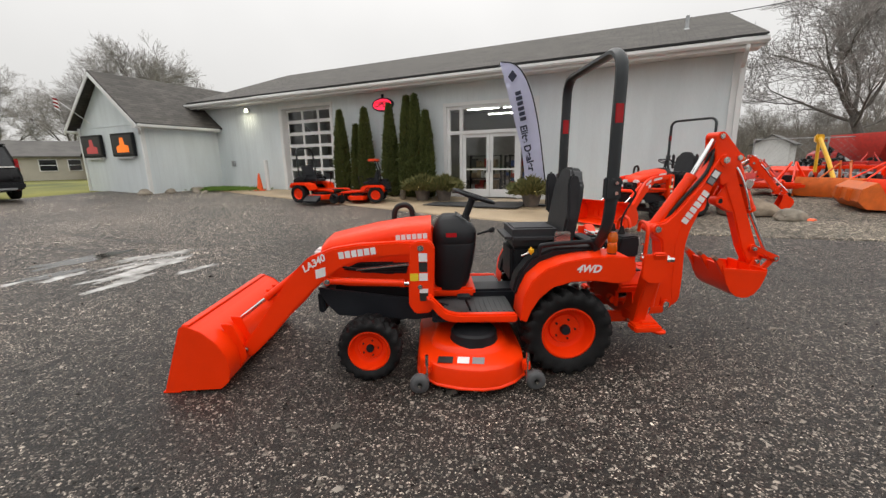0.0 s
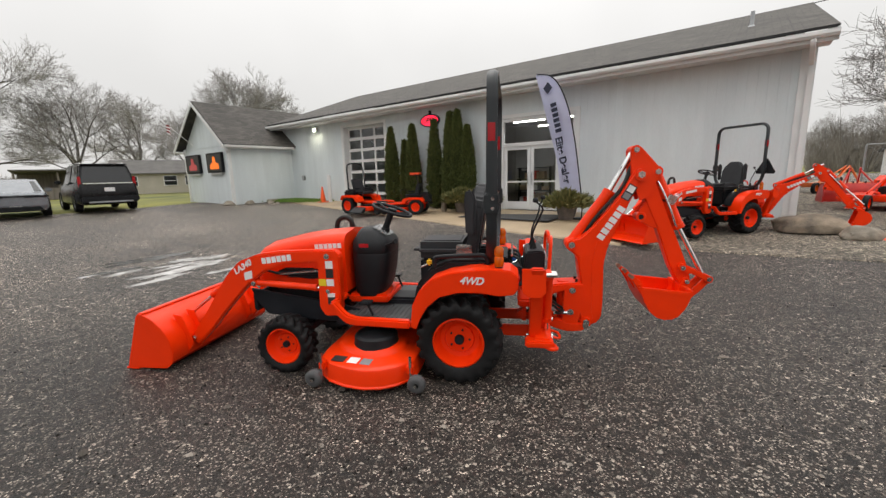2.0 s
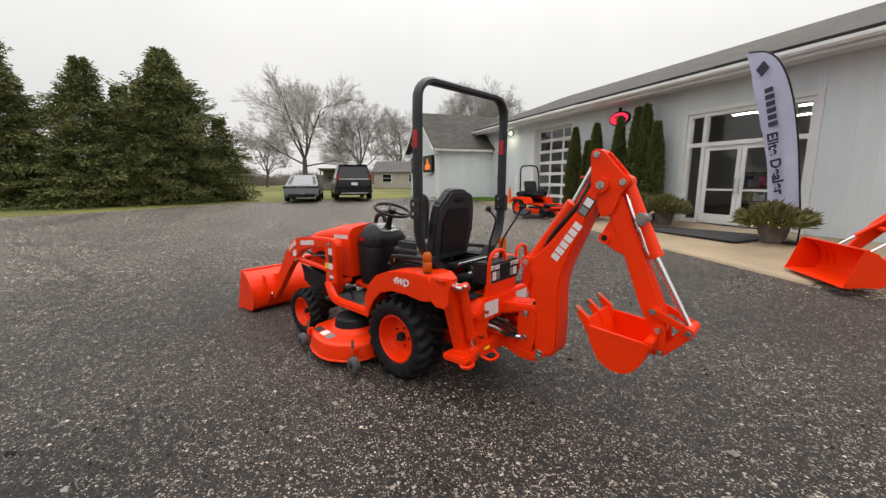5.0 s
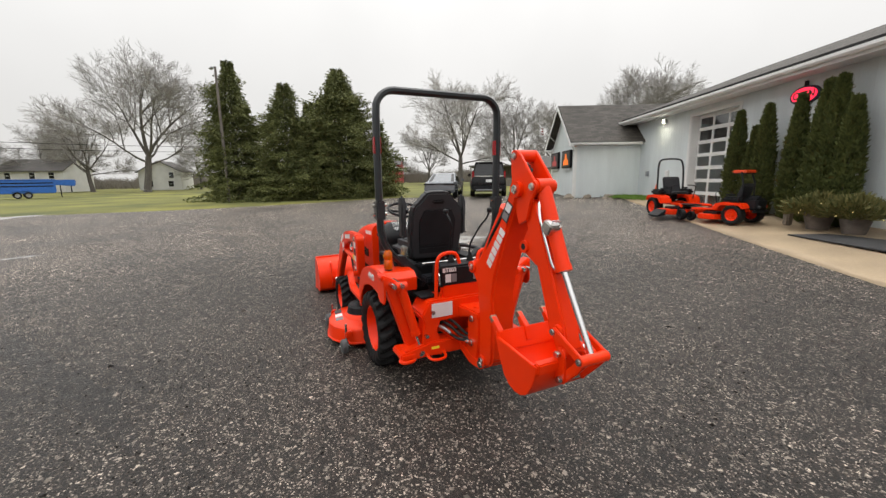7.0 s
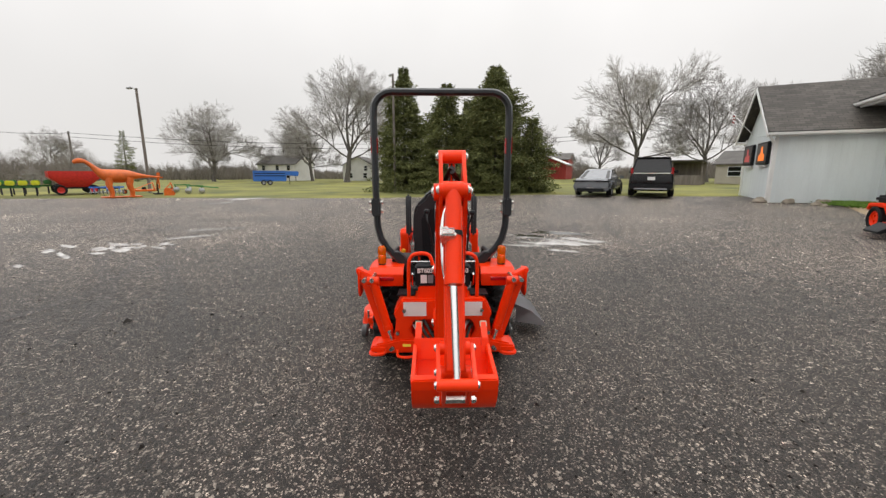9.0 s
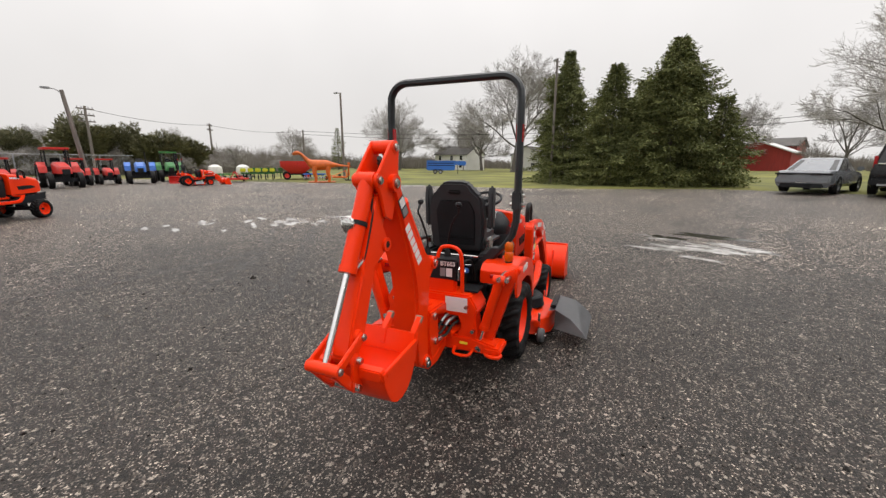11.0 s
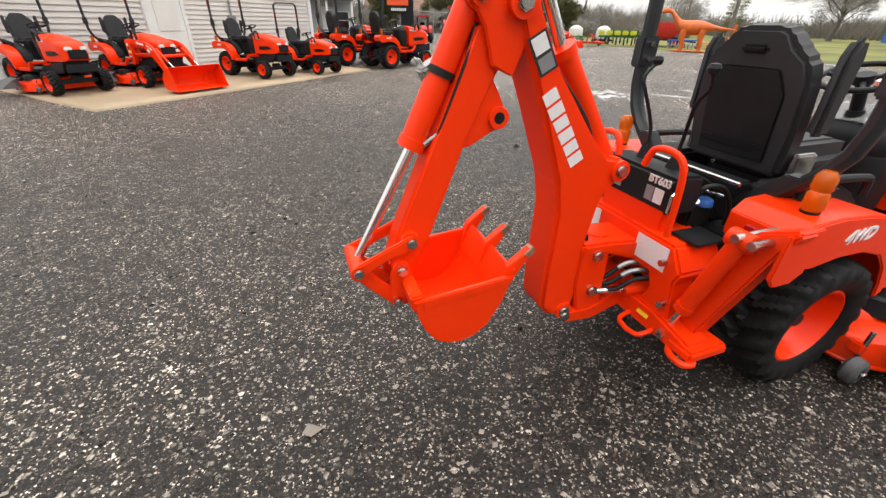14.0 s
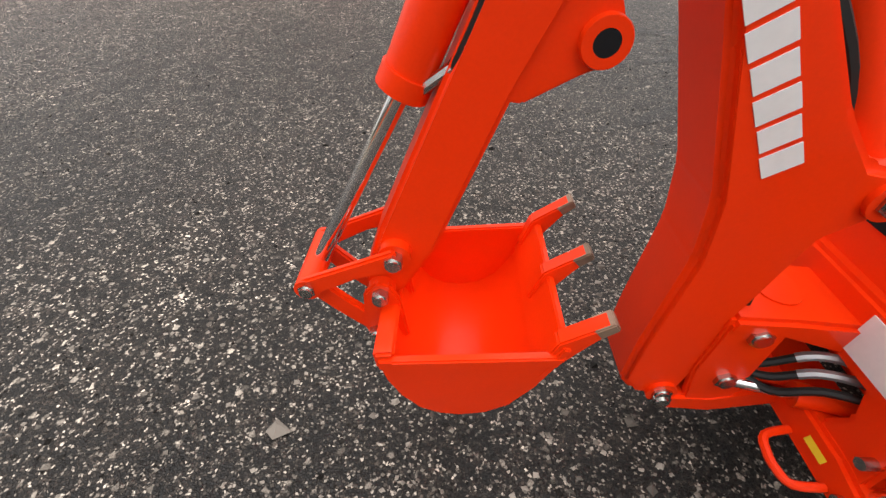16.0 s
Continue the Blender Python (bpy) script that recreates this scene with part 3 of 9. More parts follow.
def make_tractor(name, label, at, loader=True, backhoe=True, deck=True, group="", reach=None):
    T = thing(name, label, "tractor", at, group)
    # wheels
    for s in (-1, 1):
        wheel(T, 0, s * 0.425, 0.318, 0.325, 0.29, 0.188, s, 20, "rear_wheel")
        wheel(T, -1.41, s * 0.455, 0.222, 0.232, 0.2, 0.146, s, 18, "front_wheel")
    # chassis
    b = box((-1.41, 0, 0.235), (0.11, 0.72, 0.09), 0.015)
    rod((-1.41, -0.1, 0.3), (-1.41, 0.1, 0.3), 0.06, bm=b)
    part("front_axle", b, SLATE, T)
    b = rod((0, -0.34, 0.318), (0, 0.34, 0.318), 0.075, seg=20)
    box((0, 0, 0.34), (0.34, 0.3, 0.3), 0.03, bm=b)
    box((-0.45, 0, 0.42), (0.95, 0.24, 0.2), 0.02, bm=b)
    part("transmission", b, SLATE, T, "dark grey transmission and rear axle housing")
    for s in (-1, 1):
        part("frame_rail", prism([(-1.80, 0.63), (-1.74, 0.50), (-1.66, 0.41), (-1.08, 0.36), (-0.86, 0.385), (-0.83, 0.47), (-1.02, 0.52), (-1.4, 0.57)],
                                 s * 0.285, s * 0.315, "y", 0.006), SLATE, T)
    b = box((-1.37, 0, 0.62), (0.66, 0.40, 0.26), 0.03)
    for k in range(4):
        rod((-1.2 - 0.12 * k, -0.22, 0.66), (-1.2 - 0.12 * k, 0.22, 0.66), 0.03, bm=b)
    part("engine", b, BLACK, T)
    b = box((-1.79, 0, 0.50), (0.05, 0.56, 0.16), 0.012)
    part("front_bumper", b, SLATE, T)
    # hood
    rings = []
    for x, hw, zb, zt, rr in [(-1.815, 0.15, 0.70, 0.86, 0.05), (-1.79, 0.19, 0.66, 0.92, 0.07), (-1.72, 0.222, 0.63, 0.975, 0.08), (-1.58, 0.236, 0.615, 1.008, 0.085),
                              (-1.38, 0.245, 0.61, 1.052, 0.085), (-1.15, 0.25, 0.60, 1.085, 0.085), (-0.955, 0.252, 0.60, 1.098, 0.085)]:
        ring = [(x, -hw, zb), (x, hw, zb)]
        for k in range(7):
            a = radians(90 * k / 6)
            ring.append((x, hw - rr + rr * math.cos(a), zt - 0.012 - rr + rr * math.sin(a)))
        ring.append((x, 0.0, zt + 0.012))
        for k in range(7):
            a = radians(90 + 90 * k / 6)
            ring.append((x, -hw + rr + rr * math.cos(a), zt - 0.012 - rr + rr * math.sin(a)))
        rings.append(ring)
    hood = part("hood", loft(rings), ORANGE, T, "glossy orange rounded hood")
    part("grille", box((-1.82, 0, 0.755), (0.03, 0.33, 0.17), 0.02), BLACK, hood, "black front grille")
    for s in (-1, 1):
        part("headlight", box((-1.800, s * 0.130, 0.855), (0.08, 0.125, 0.075), 0.02), WHITE_D, hood, "clear headlight lens")
        part("side_vent", prism([(-1.62, 0.745), (-1.30, 0.705), (-1.14, 0.70), (-1.12, 0.80), (-1.26, 0.80), (-1.5, 0.80)], s * 0.236, s * 0.256, "y", 0.008), BLACK, hood, "black side vent")
        for k in range(4):
            part("slat", box((-1.32, s * 0.257, 0.722 + 0.021 * k), (0.33 - 0.02 * k, 0.006, 0.006)), SLATE, hood)
        bars("brand_mark", 6, 0.24, 0.04, WHITE_D, hood, Matrix.Translation((-1.10, s * 0.2535, 0.985)) @ side_m(s) @ Matrix.Rotation(radians(3 if s < 0 else -3), 4, "Z"), 0.2)
    # dash and steering
    rings = []
    for z, x0, x1, hw in [(0.545, -0.93, -0.69, 0.19), (0.62, -0.94, -0.655, 0.205), (0.76, -0.945, -0.625, 0.215), (0.90, -0.945, -0.605, 0.22), (0.912, -0.943, -0.609, 0.216), (0.924, -0.945, -0.603, 0.22),
                          (0.98, -0.943, -0.602, 0.217), (1.015, -0.935, -0.612, 0.205), (1.05, -0.915, -0.65, 0.18), (1.085, -0.895, -0.70, 0.15), (1.108, -0.875, -0.735, 0.12), (1.116, -0.855, -0.76, 0.07)]:
        ring = []
        for k in range(28):
            a = 2 * math.pi * k / 28
            cx_, sy_ = math.cos(a), math.sin(a)
            ring.append(((x0 + x1) / 2 + (x1 - x0) / 2 * math.copysign(abs(cx_) ** 0.62, cx_), hw * math.copysign(abs(sy_) ** 0.55, sy_), z))
        rings.append(ring)
    b = loft(rings)
    dash = part("dash_console", b, BLACK, T, "black plastic dash console")
    part("instrument_panel", prism([(-0.765, 1.118), (-0.755, 1.126), (-0.635, 1.052), (-0.645, 1.042)], -0.10, 0.10, "y", 0.004), CLEAR, dash, "instrument panel under clear cover")
    for s in (-1, 1):
        side_decal(dash, -0.845, -0.765, 0.968, 1.0, s * 0.2195, RED_D, label="pink-red warning decal")
    part("dash_base", box((-0.80, 0, 0.53), (0.36, 0.40, 0.07), 0.02), ORANGE, T)
    b = rod((-0.70, 0, 1.05), (-0.625, 0, 1.235), 0.028)
    rod((-0.70, 0, 1.02), (-0.68, 0, 1.1), 0.05, 0.035, bm=b)
    column = part("steering_column", b, BLACK, T)
    wm = Matrix.Translation((-0.615, 0, 1.252)) @ Matrix.Rotation(radians(19), 4, "Y")
    b = pipe([wm @ Vector((0.165 * math.cos(2 * math.pi * k / 28), 0.165 * math.sin(2 * math.pi * k / 28), 0)) for k in range(28)], 0.0135, 10, closed=True)
    for a in (30, 150, 270):
        pipe([wm @ Vector((0, 0, -0.02)), wm @ Vector((0.09 * math.cos(radians(a)), 0.09 * math.sin(radians(a)), -0.012)), wm @ Vector((0.163 * math.cos(radians(a)), 0.163 * math.sin(radians(a)), 0))], 0.011, 8, bm=b)
    rod(wm @ Vector((0, 0, -0.03)), wm @ Vector((0, 0, 0.012)), 0.04, bm=b)
    part("steering_wheel", b, BLACK, T)
    b = rod((-0.61, -0.23, 0.99), (-0.52, -0.30, 1.03), 0.008)
    rod((-0.525, -0.295, 1.027), (-0.505, -0.31, 1.036), 0.018, bm=b)
    part("throttle_lever", b, BLACK, T)
    # platform
    plat = part("floor_platform", prism([(-0.96, 0.41), (-0.36, 0.40), (-0.36, 0.445), (-0.96, 0.445)], -0.50, 0.50, "y", 0.008), SLATE, T)
    part("floor_mat", box((-0.655, 0, 0.455), (0.56, 0.94, 0.02), 0.006), MAT, T, "ribbed grey rubber floor mat")
    for k in range(14):
        part("mat_rib", box((-0.90 + 0.038 * k, -0.31, 0.467), (0.012, 0.28, 0.006)), MAT, plat)
    for s in (-1, 1):
        part("step_edge", prism([(-0.99, 0.60), (-0.955, 0.605), (-0.86, 0.50), (-0.78, 0.477), (-0.36, 0.470), (-0.36, 0.408), (-0.82, 0.418), (-0.88, 0.44), (-0.94, 0.50)],
                                s * 0.47, s * 0.535, "y", 0.012), ORANGE, T, "orange step edge")
        part("front_step", box((-0.97, s * 0.36, 0.575), (0.05, 0.25, 0.05), 0.015), ORANGE, T)
        b = rod((-0.68, s * 0.42, 0.46), (-0.72, s * 0.43, 0.56), 0.01)
        box((-0.73, s * 0.43, 0.575), (0.09, 0.09, 0.02), 0.006, bm=b)
        part("pedal", b, BLACK, T)
        # fenders
        outer = [(-0.346, 0.44), (-0.33, 0.60), (-0.275, 0.715), (-0.18, 0.80), (-0.06, 0.845), (0.08, 0.868), (0.24, 0.88), (0.375, 0.872), (0.43, 0.828), (0.432, 0.75)]
        inner = [(0.40, 0.70), (0.30, 0.688), (0.16, 0.708), (0.0, 0.705), (-0.13, 0.668), (-0.22, 0.59), (-0.275, 0.50), (-0.305, 0.42)]
        b = prism(outer + inner, s * 0.55, s * 0.565, "y", 0.006)
        rim_in = [(x * 0.985, z - 0.02) for x, z in outer]
        prism(outer + rim_in[::-1], s * 0.30, s * 0.555, "y", 0.008, bm=b)
        fender = part("fender", b, ORANGE, T, "orange rear fender")
        lettering("lettering", "4WD", 0.072, WHITE_D, fender, Matrix.Translation((0.105, s * 0.5665, 0.795)) @ side_m(s) @ Matrix.Rotation(0.03 * s, 4, "Z"), label="white lettering", slant=0.3)
        part("tail_light", box((0.425, s * 0.44, 0.79), (0.035, 0.15, 0.05), 0.014, seg=3), REDLENS, fender, "red tail light")
        part("side_console", prism([(-0.37, 0.56), (-0.34, 0.70), (-0.24, 0.83), (-0.08, 0.90), (0.24, 0.905), (0.26, 0.86), (0.0, 0.80), (-0.2, 0.70), (-0.3, 0.56)], s * 0.21, s * 0.365, "y", 0.02), BLACK, T, "black plastic console beside the seat")
        part("grab_rail", pipe(curve_pts([(-0.19, s * 0.39, 0.85), (-0.185, s * 0.39, 0.905), (-0.15, s * 0.39, 0.93), (0.1, s * 0.39, 0.945), (0.19, s * 0.39, 0.94), (0.215, s * 0.39, 0.88)], 4), 0.017, 10), BLACK, T)
        # turn signals
        b = lathe([(0.0, 0.075), (0.02, 0.073), (0.033, 0.055), (0.034, 0.012), (0.028, 0.002), (0.034, -0.008), (0.034, -0.06), (0.026, -0.072), (0.0, -0.074)], pose(0.295, s * 0.477, 0.955), 20)
        lamp = part("turn_signal", b, AMBER, T, "amber turn signal")
        part("base", rod((0.295, s * 0.477, 0.86), (0.295, s * 0.477, 0.885), 0.03), BLACK, lamp)
    # seat
    b = box((-0.17, 0, 0.73), (0.36, 0.36, 0.30), 0.03)
    part("seat_base", b, BLACK, T)
    seat = part("seat_cushion", box((-0.17, 0, 0.945), (0.45, 0.47, 0.13), 0.055, seg=4), VINYL, T, "black vinyl seat cushion")
    part("seat_ridge", box((-0.17, 0, 1.006), (0.32, 0.30, 0.024), 0.011, seg=3), VINYL, seat)
    bk = Matrix.Translation((0.065, 0, 0.90)) @ Matrix.Rotation(radians(9), 4, "Y")
    prof = [(-0.215, 0.0), (0.215, 0.0), (0.235, 0.18), (0.228, 0.38), (0.205, 0.455), (0.15, 0.495), (0.115, 0.55), (0.08, 0.565), (-0.08, 0.565), (-0.115, 0.55), (-0.15, 0.495), (-0.205, 0.455), (-0.228, 0.38), (-0.235, 0.18)]
    b = prism(prof, -0.045, 0.05, "x", 0.03, seg=4)
    b.transform(bk)
    back = part("seat_back", b, VINYL, T, "black seat back with a slotted grip")
    b = prism([(-0.155, 0.05), (0.155, 0.05), (0.165, 0.33), (0.12, 0.42), (-0.12, 0.42), (-0.165, 0.33)], 0.048, 0.058, "x", 0.006)
    b.transform(bk)
    part("back_panel", b, BLACK, back)
    b = box((0.05, 0, 0.485), (0.03, 0.11, 0.035), 0.012)
    b.transform(bk)
    part("grip_slot", b, RUBBER, back)
    for k in range(2):
        b = box((0.056, 0, 0.095 + 0.025 * k), (0.012, 0.29, 0.012), 0.004)
        b.transform(bk)
        part("back_rib", b, BLACK, back)
    for s in (-1, 1):
        b = prism([(0.04, 0.02), (0.11, 0.02), (0.12, 0.30), (0.09, 0.36), (0.05, 0.36), (0.03, 0.30)], s * 0.25, s * 0.295, "y", 0.015)
        b.transform(Matrix.Translation((0.0, 0, 1.06)))
        part("armrest", b, VINYL, T, "black folded-up armrest")
        part("seat_bracket", box((0.02, s * 0.245, 0.95), (0.12, 0.03, 0.1), 0.008), STEEL, T)
    b = rod((-0.30, -0.33, 0.84), (-0.235, -0.345, 0.87), 0.008)
    lever = part("height_lever", b, STEEL, T)
    part("knob", box((-0.235, -0.345, 0.88), (0.04, 0.04, 0.055), 0.014, seg=3), YELLOW, lever, "yellow lever knob")
    # roll bar
    pts = []
    for s in (-1, 1):
        arm = [(0.235, s * 0.25, 0.80), (0.235, s * 0.36, 0.915), (0.24, s * 0.44, 1.0), (0.243, s * 0.487, 1.08), (0.245, s * 0.51, 1.18), (0.248, s * 0.515, 1.36), (0.25, s * 0.515, 1.7), (0.255, s * 0.515, 2.0)]
        for k in range(1, 7):
            a = radians(90 * k / 6)
            arm.append((0.255, s * (0.375 + 0.14 * math.cos(a)), 2.05 + 0.14 * math.sin(a)))
        pts += arm if s < 0 else arm[::-1]
    rops = part("roll_bar", pipe(pts, 0, 8, flat=(0.082, 0.05)), ROPSG, T, "dark grey folding roll bar")
    for s in (-1, 1):
        part("reflector", box((0.25, s * 0.515, 1.80), (0.050, 0.0515, 0.12), 0.002), RED_D, rops, "red reflective band")
        b = box((0.247, s * 0.515, 1.33), (0.10, 0.066, 0.14), 0.008)
        part("hinge_plate", b, ROPSG, rops)
        for zz in (1.30, 1.365):
            part("hinge_bolt", rod((0.255, s * 0.46, zz), (0.255, s * 0.57, zz), 0.013, seg=6), STEEL, rops)
        part("roll_bar_foot", prism([(s * 0.40, 0.97), (s * 0.30, 0.84), (s * 0.18, 0.74), (s * 0.18, 0.80), (s * 0.34, 0.97)], 0.20, 0.275, "x", 0.006), ROPSG, rops)
    # filler hose guard on the right of the hood
    b = pipe(curve_pts([(-1.12, 0.33, 0.98), (-1.12, 0.33, 1.10), (-1.16, 0.33, 1.155), (-1.23, 0.33, 1.15), (-1.27, 0.33, 1.10), (-1.28, 0.33, 0.98)], 5), 0.024, 10)
    part("hose_loop", b, HOSE, T, "black looped loader hose")
    if loader:
        add_loader(T)
    if deck:
        add_deck(T)
    if backhoe:
        add_backhoe(T, reach)
    else:
        b = box((0.36, 0, 0.30), (0.25, 0.1, 0.06), 0.01)
        for s in (-1, 1):
            rod((0.2, s * 0.2, 0.3), (0.55, s * 0.33, 0.25), 0.02, bm=b)
        part("hitch", b, SLATE, T)
    return T


def add_loader(T):
    for s in (-1, 1):
        y0, y1 = s * 0.335, s * 0.405
        path = [(-0.97, 0.925), (-1.2, 0.928), (-1.45, 0.912), (-1.62, 0.872), (-1.765, 0.80), (-1.885, 0.69), (-2.03, 0.52), (-2.18, 0.335), (-2.34, 0.165)]
        arm = part("loader_arm", prism(ribbon(path, [0.11, 0.10, 0.115, 0.15, 0.195, 0.19, 0.155, 0.13, 0.10]), y0, y1, "y", 0.012), ORANGE, T, "curved orange loader arm")
        bars("brand_mark", 6, 0.27, 0.05, WHITE_D, arm, Matrix.Translation((-1.475, s * 0.4065, 0.905)) @ side_m(s) @ Matrix.Rotation(radians(7 if s < 0 else -7), 4, "Z"), 0.2)
        tm = Matrix.Translation((-1.785, s * 0.4065, 0.835)) @ side_m(s) @ Matrix.Rotation(radians(-30 * s if s > 0 else 30), 4, "Z")
        lettering("lettering", "LA340", 0.068, WHITE_D, arm, tm, label="white lettering", slant=0.25)
        side_decal(arm, -1.775, -1.705, 0.725, 0.79, s * 0.4065, WHITE_D, label="white warning decal", shear=0.02)
        b = prism([(-1.08, 0.45), (-1.125, 0.52), (-1.11, 0.95), (-1.06, 0.985), (-0.97, 0.985), (-0.93, 0.94), (-0.945, 0.50), (-0.975, 0.455)], s * 0.345, s * 0.43, "y", 0.01)
        post = part("loader_post", b, ORANGE, T, "orange loader post")
        for z0, z1, m_, lb in ((0.84, 0.90, WHITE_D, ""), (0.765, 0.835, BLACK_D, ""), (0.70, 0.755, WHITE_D, ""), (0.55, 0.61, BLACK_D, ""), (0.61, 0.64, WHITE_D, "")):
            side_decal(post, -1.045, -0.985, z0, z1, s * 0.432, m_)
        side_decal(post, -1.11, -1.05, 0.70, 0.755, s * 0.432, YELLOW_D, label="yellow warning decal")
        pin(arm, -1.03, 0.935, min(y0, s * 0.43), max(y0, s * 0.43), 0.018)
        pin(arm, -1.04, 0.655, min(y0, s * 0.43), max(y0, s * 0.43), 0.014)
        pin(arm, -2.33, 0.20, min(y0, s * 0.41), max(y0, s * 0.41), 0.018, 0.02)
        pin(arm, -1.70, 0.70, min(y0, s * 0.405), max(y0, s * 0.405), 0.016, 0.015)
        cylinder(T, (-1.70, s * 0.375, 0.70), (-1.16, s * 0.375, 0.668), (-1.04, s * 0.375, 0.66), 0.026, 0.014)
        cylinder(T, (-1.86, s * 0.30, 0.80), (-2.18, s * 0.30, 0.56), (-2.42, s * 0.30, 0.385), 0.026, 0.014)
        part("hose", pipe(curve_pts([(-1.02, s * 0.32, 0.80), (-1.25, s * 0.325, 0.79), (-1.5, s * 0.33, 0.77), (-1.72, s * 0.32, 0.82), (-1.86, s * 0.30, 0.84)], 5), 0.010, 8), HOSE, arm)
        part("hose_tube", pipe([(-1.06, s * 0.335, 0.88), (-1.08, s * 0.335, 0.80), (-1.5, s * 0.335, 0.765)], 0.008, 8), STEEL, arm)
    part("cross_tube", rod((-1.93, -0.36, 0.66), (-1.93, 0.36, 0.66), 0.035), ORANGE, T)
    # bucket
    W = 0.62
    shell = [(-2.79, 0.012), (-2.42, 0.03), (-2.365, 0.075), (-2.345, 0.15), (-2.36, 0.25), (-2.41, 0.345), (-2.50, 0.43), (-2.59, 0.48)]
    inner = [(x - 0.010, z + 0.010) for x, z in shell][1:-1]
    b = prism(shell + [(-2.595, 0.468)] + inner[::-1] + [(-2.78, 0.022)], -W, W, "y")
    bucket = part("loader_bucket", b, ORANGE, T, "wide orange loader bucket on the ground")
    for s in (-1, 1):
        part("side_plate", prism([(-2.80, 0.01), (-2.42, 0.02), (-2.36, 0.07), (-2.338, 0.15), (-2.355, 0.255), (-2.41, 0.355), (-2.50, 0.44), (-2.605, 0.49), (-2.64, 0.47)], s * (W + 0.012), s * W, "y", 0.004), ORANGE, bucket)
        for k in (0.26, 0.40):
            part("bracket", prism([(-2.37, 0.08), (-2.30, 0.16), (-2.31, 0.24), (-2.38, 0.42), (-2.46, 0.43), (-2.40, 0.28)], s * (k + 0.05), s * (k + 0.065), "y", 0.004), ORANGE, bucket)
    part("cutting_edge", box((-2.75, 0, 0.010), (0.12, 2 * W + 0.03, 0.014), 0.003), ORANGE, bucket)
    part("top_lip", box((-2.60, 0, 0.483), (0.05, 2 * W, 0.014), 0.004, m=None), ORANGE, bucket)


def add_deck(T):
    def ring(z, d):
        base = [(-1.07, -0.50), (-1.05, -0.615), (-0.93, -0.73), (-0.79, -0.788), (-0.64, -0.812), (-0.52, -0.79), (-0.42, -0.73), (-0.33, -0.63), (-0.31, -0.50), (-0.31, 0.50), (-0.34, 0.63), (-0.46, 0.71), (-0.70, 0.735), (-0.93, 0.72), (-1.03, 0.62), (-1.07, 0.3), (-1.07, -0.3)]
        c = Vector((-0.70, -0.02))
        out = []
        for p in base:
            v = Vector(p) - c
            k = 1 - d / v.length
            out.append((c.x + v.x * k, c.y + v.y * k, z))
        return out
    b = loft([ring(0.055, -0.002), ring(0.062, -0.010), ring(0.070, -0.010), ring(0.078, 0.0), ring(0.178, 0.010), ring(0.192, 0.016), ring(0.200, 0.030), ring(0.206, 0.06), ring(0.216, 0.13), ring(0.226, 0.165), ring(0.252, 0.185), ring(0.262, 0.20), ring(0.268, 0.24)])
    deck = part("mower_deck", b, ORANGE, T, "orange pressed-steel mower deck")
    for y in (-0.44, 0.0, 0.44):
        b = lathe([(0.0, 0.385), (0.05, 0.385), (0.075, 0.37), (0.15, 0.36), (0.165, 0.345), (0.17, 0.30), (0.18, 0.26)], pose(-0.66 + (0.1 if y == 0 else 0), y, -0.02), 28)
        part("spindle_cover", b, BLACK, deck, "black plastic spindle cover")
    for x0, x1, m_ in ((-0.93, -0.83, BLACK_D), (-0.80, -0.72, WHITE_D), (-0.70, -0.62, CHUTE)):
        decal(deck, "decal", [(x0, -0.70 + (x0 + 0.90) * -0.14, 0.2095), (x1, -0.70 + (x1 + 0.90) * -0.14, 0.2095), (x1 + 0.01, -0.635 + (x1 + 0.90) * -0.12, 0.2195), (x0 + 0.01, -0.635 + (x0 + 0.90) * -0.12, 0.2195)], m_)
    for x, y in ((-1.05, -0.74), (-0.275, -0.735), (-0.275, 0.66), (-1.08, 0.60)):
        m = Matrix.Translation((x, y, 0.085)) @ Matrix.Rotation(radians(90), 4, "X")
        b = lathe([(0.018, 0.03), (0.03, 0.034), (0.052, 0.03), (0.064, 0.018), (0.064, -0.018), (0.052, -0.03), (0.03, -0.034), (0.018, -0.03)], m, 24)
        w = part("gauge_wheel", b, DARKGREY, deck, "grey plastic gauge wheel")
        b = rod((x, y - 0.045, 0.085), (x, y + 0.045, 0.085), 0.012)
        inx = 0.05 if x < -0.7 else -0.05
        rod((x + inx, y + (0.03 if y < 0 else -0.03), 0.09), (x + inx, y + (0.03 if y < 0 else -0.03), 0.27), 0.011, bm=b)
        part("post", b, STEEL, w)
        part("bracket", box((x + inx * 1.1, y + (0.05 if y < 0 else -0.05), 0.17), (0.05, 0.06, 0.06), 0.008), ORANGE, deck)
    # discharge chute
    b = bmesh.new()
    rows = [[(-0.78, 0.70, 0.29), (-0.40, 0.70, 0.28)], [(-0.80, 0.76, 0.31), (-0.39, 0.76, 0.30)], [(-0.85, 0.90, 0.265), (-0.34, 0.90, 0.25)], [(-0.84, 1.02, 0.18), (-0.29, 1.01, 0.16)], [(-0.82, 1.06, 0.125), (-0.30, 1.045, 0.105)]]
    vs = [[b.verts.new(p) for p in r] for r in rows]
    for a, c in zip(vs, vs[1:]):
        b.faces.new((a[0], a[1], c[1], c[0]))
    b.faces.new((vs[1][0], vs[2][0], vs[3][0], vs[4][0], b.verts.new((-0.78, 0.76, 0.12))))
    b.faces.new((vs[1][1], vs[2][1], vs[3][1], vs[4][1], b.verts.new((-0.39, 0.76, 0.12))))
    bmesh.ops.solidify(b, geom=b.faces[:], thickness=0.008)
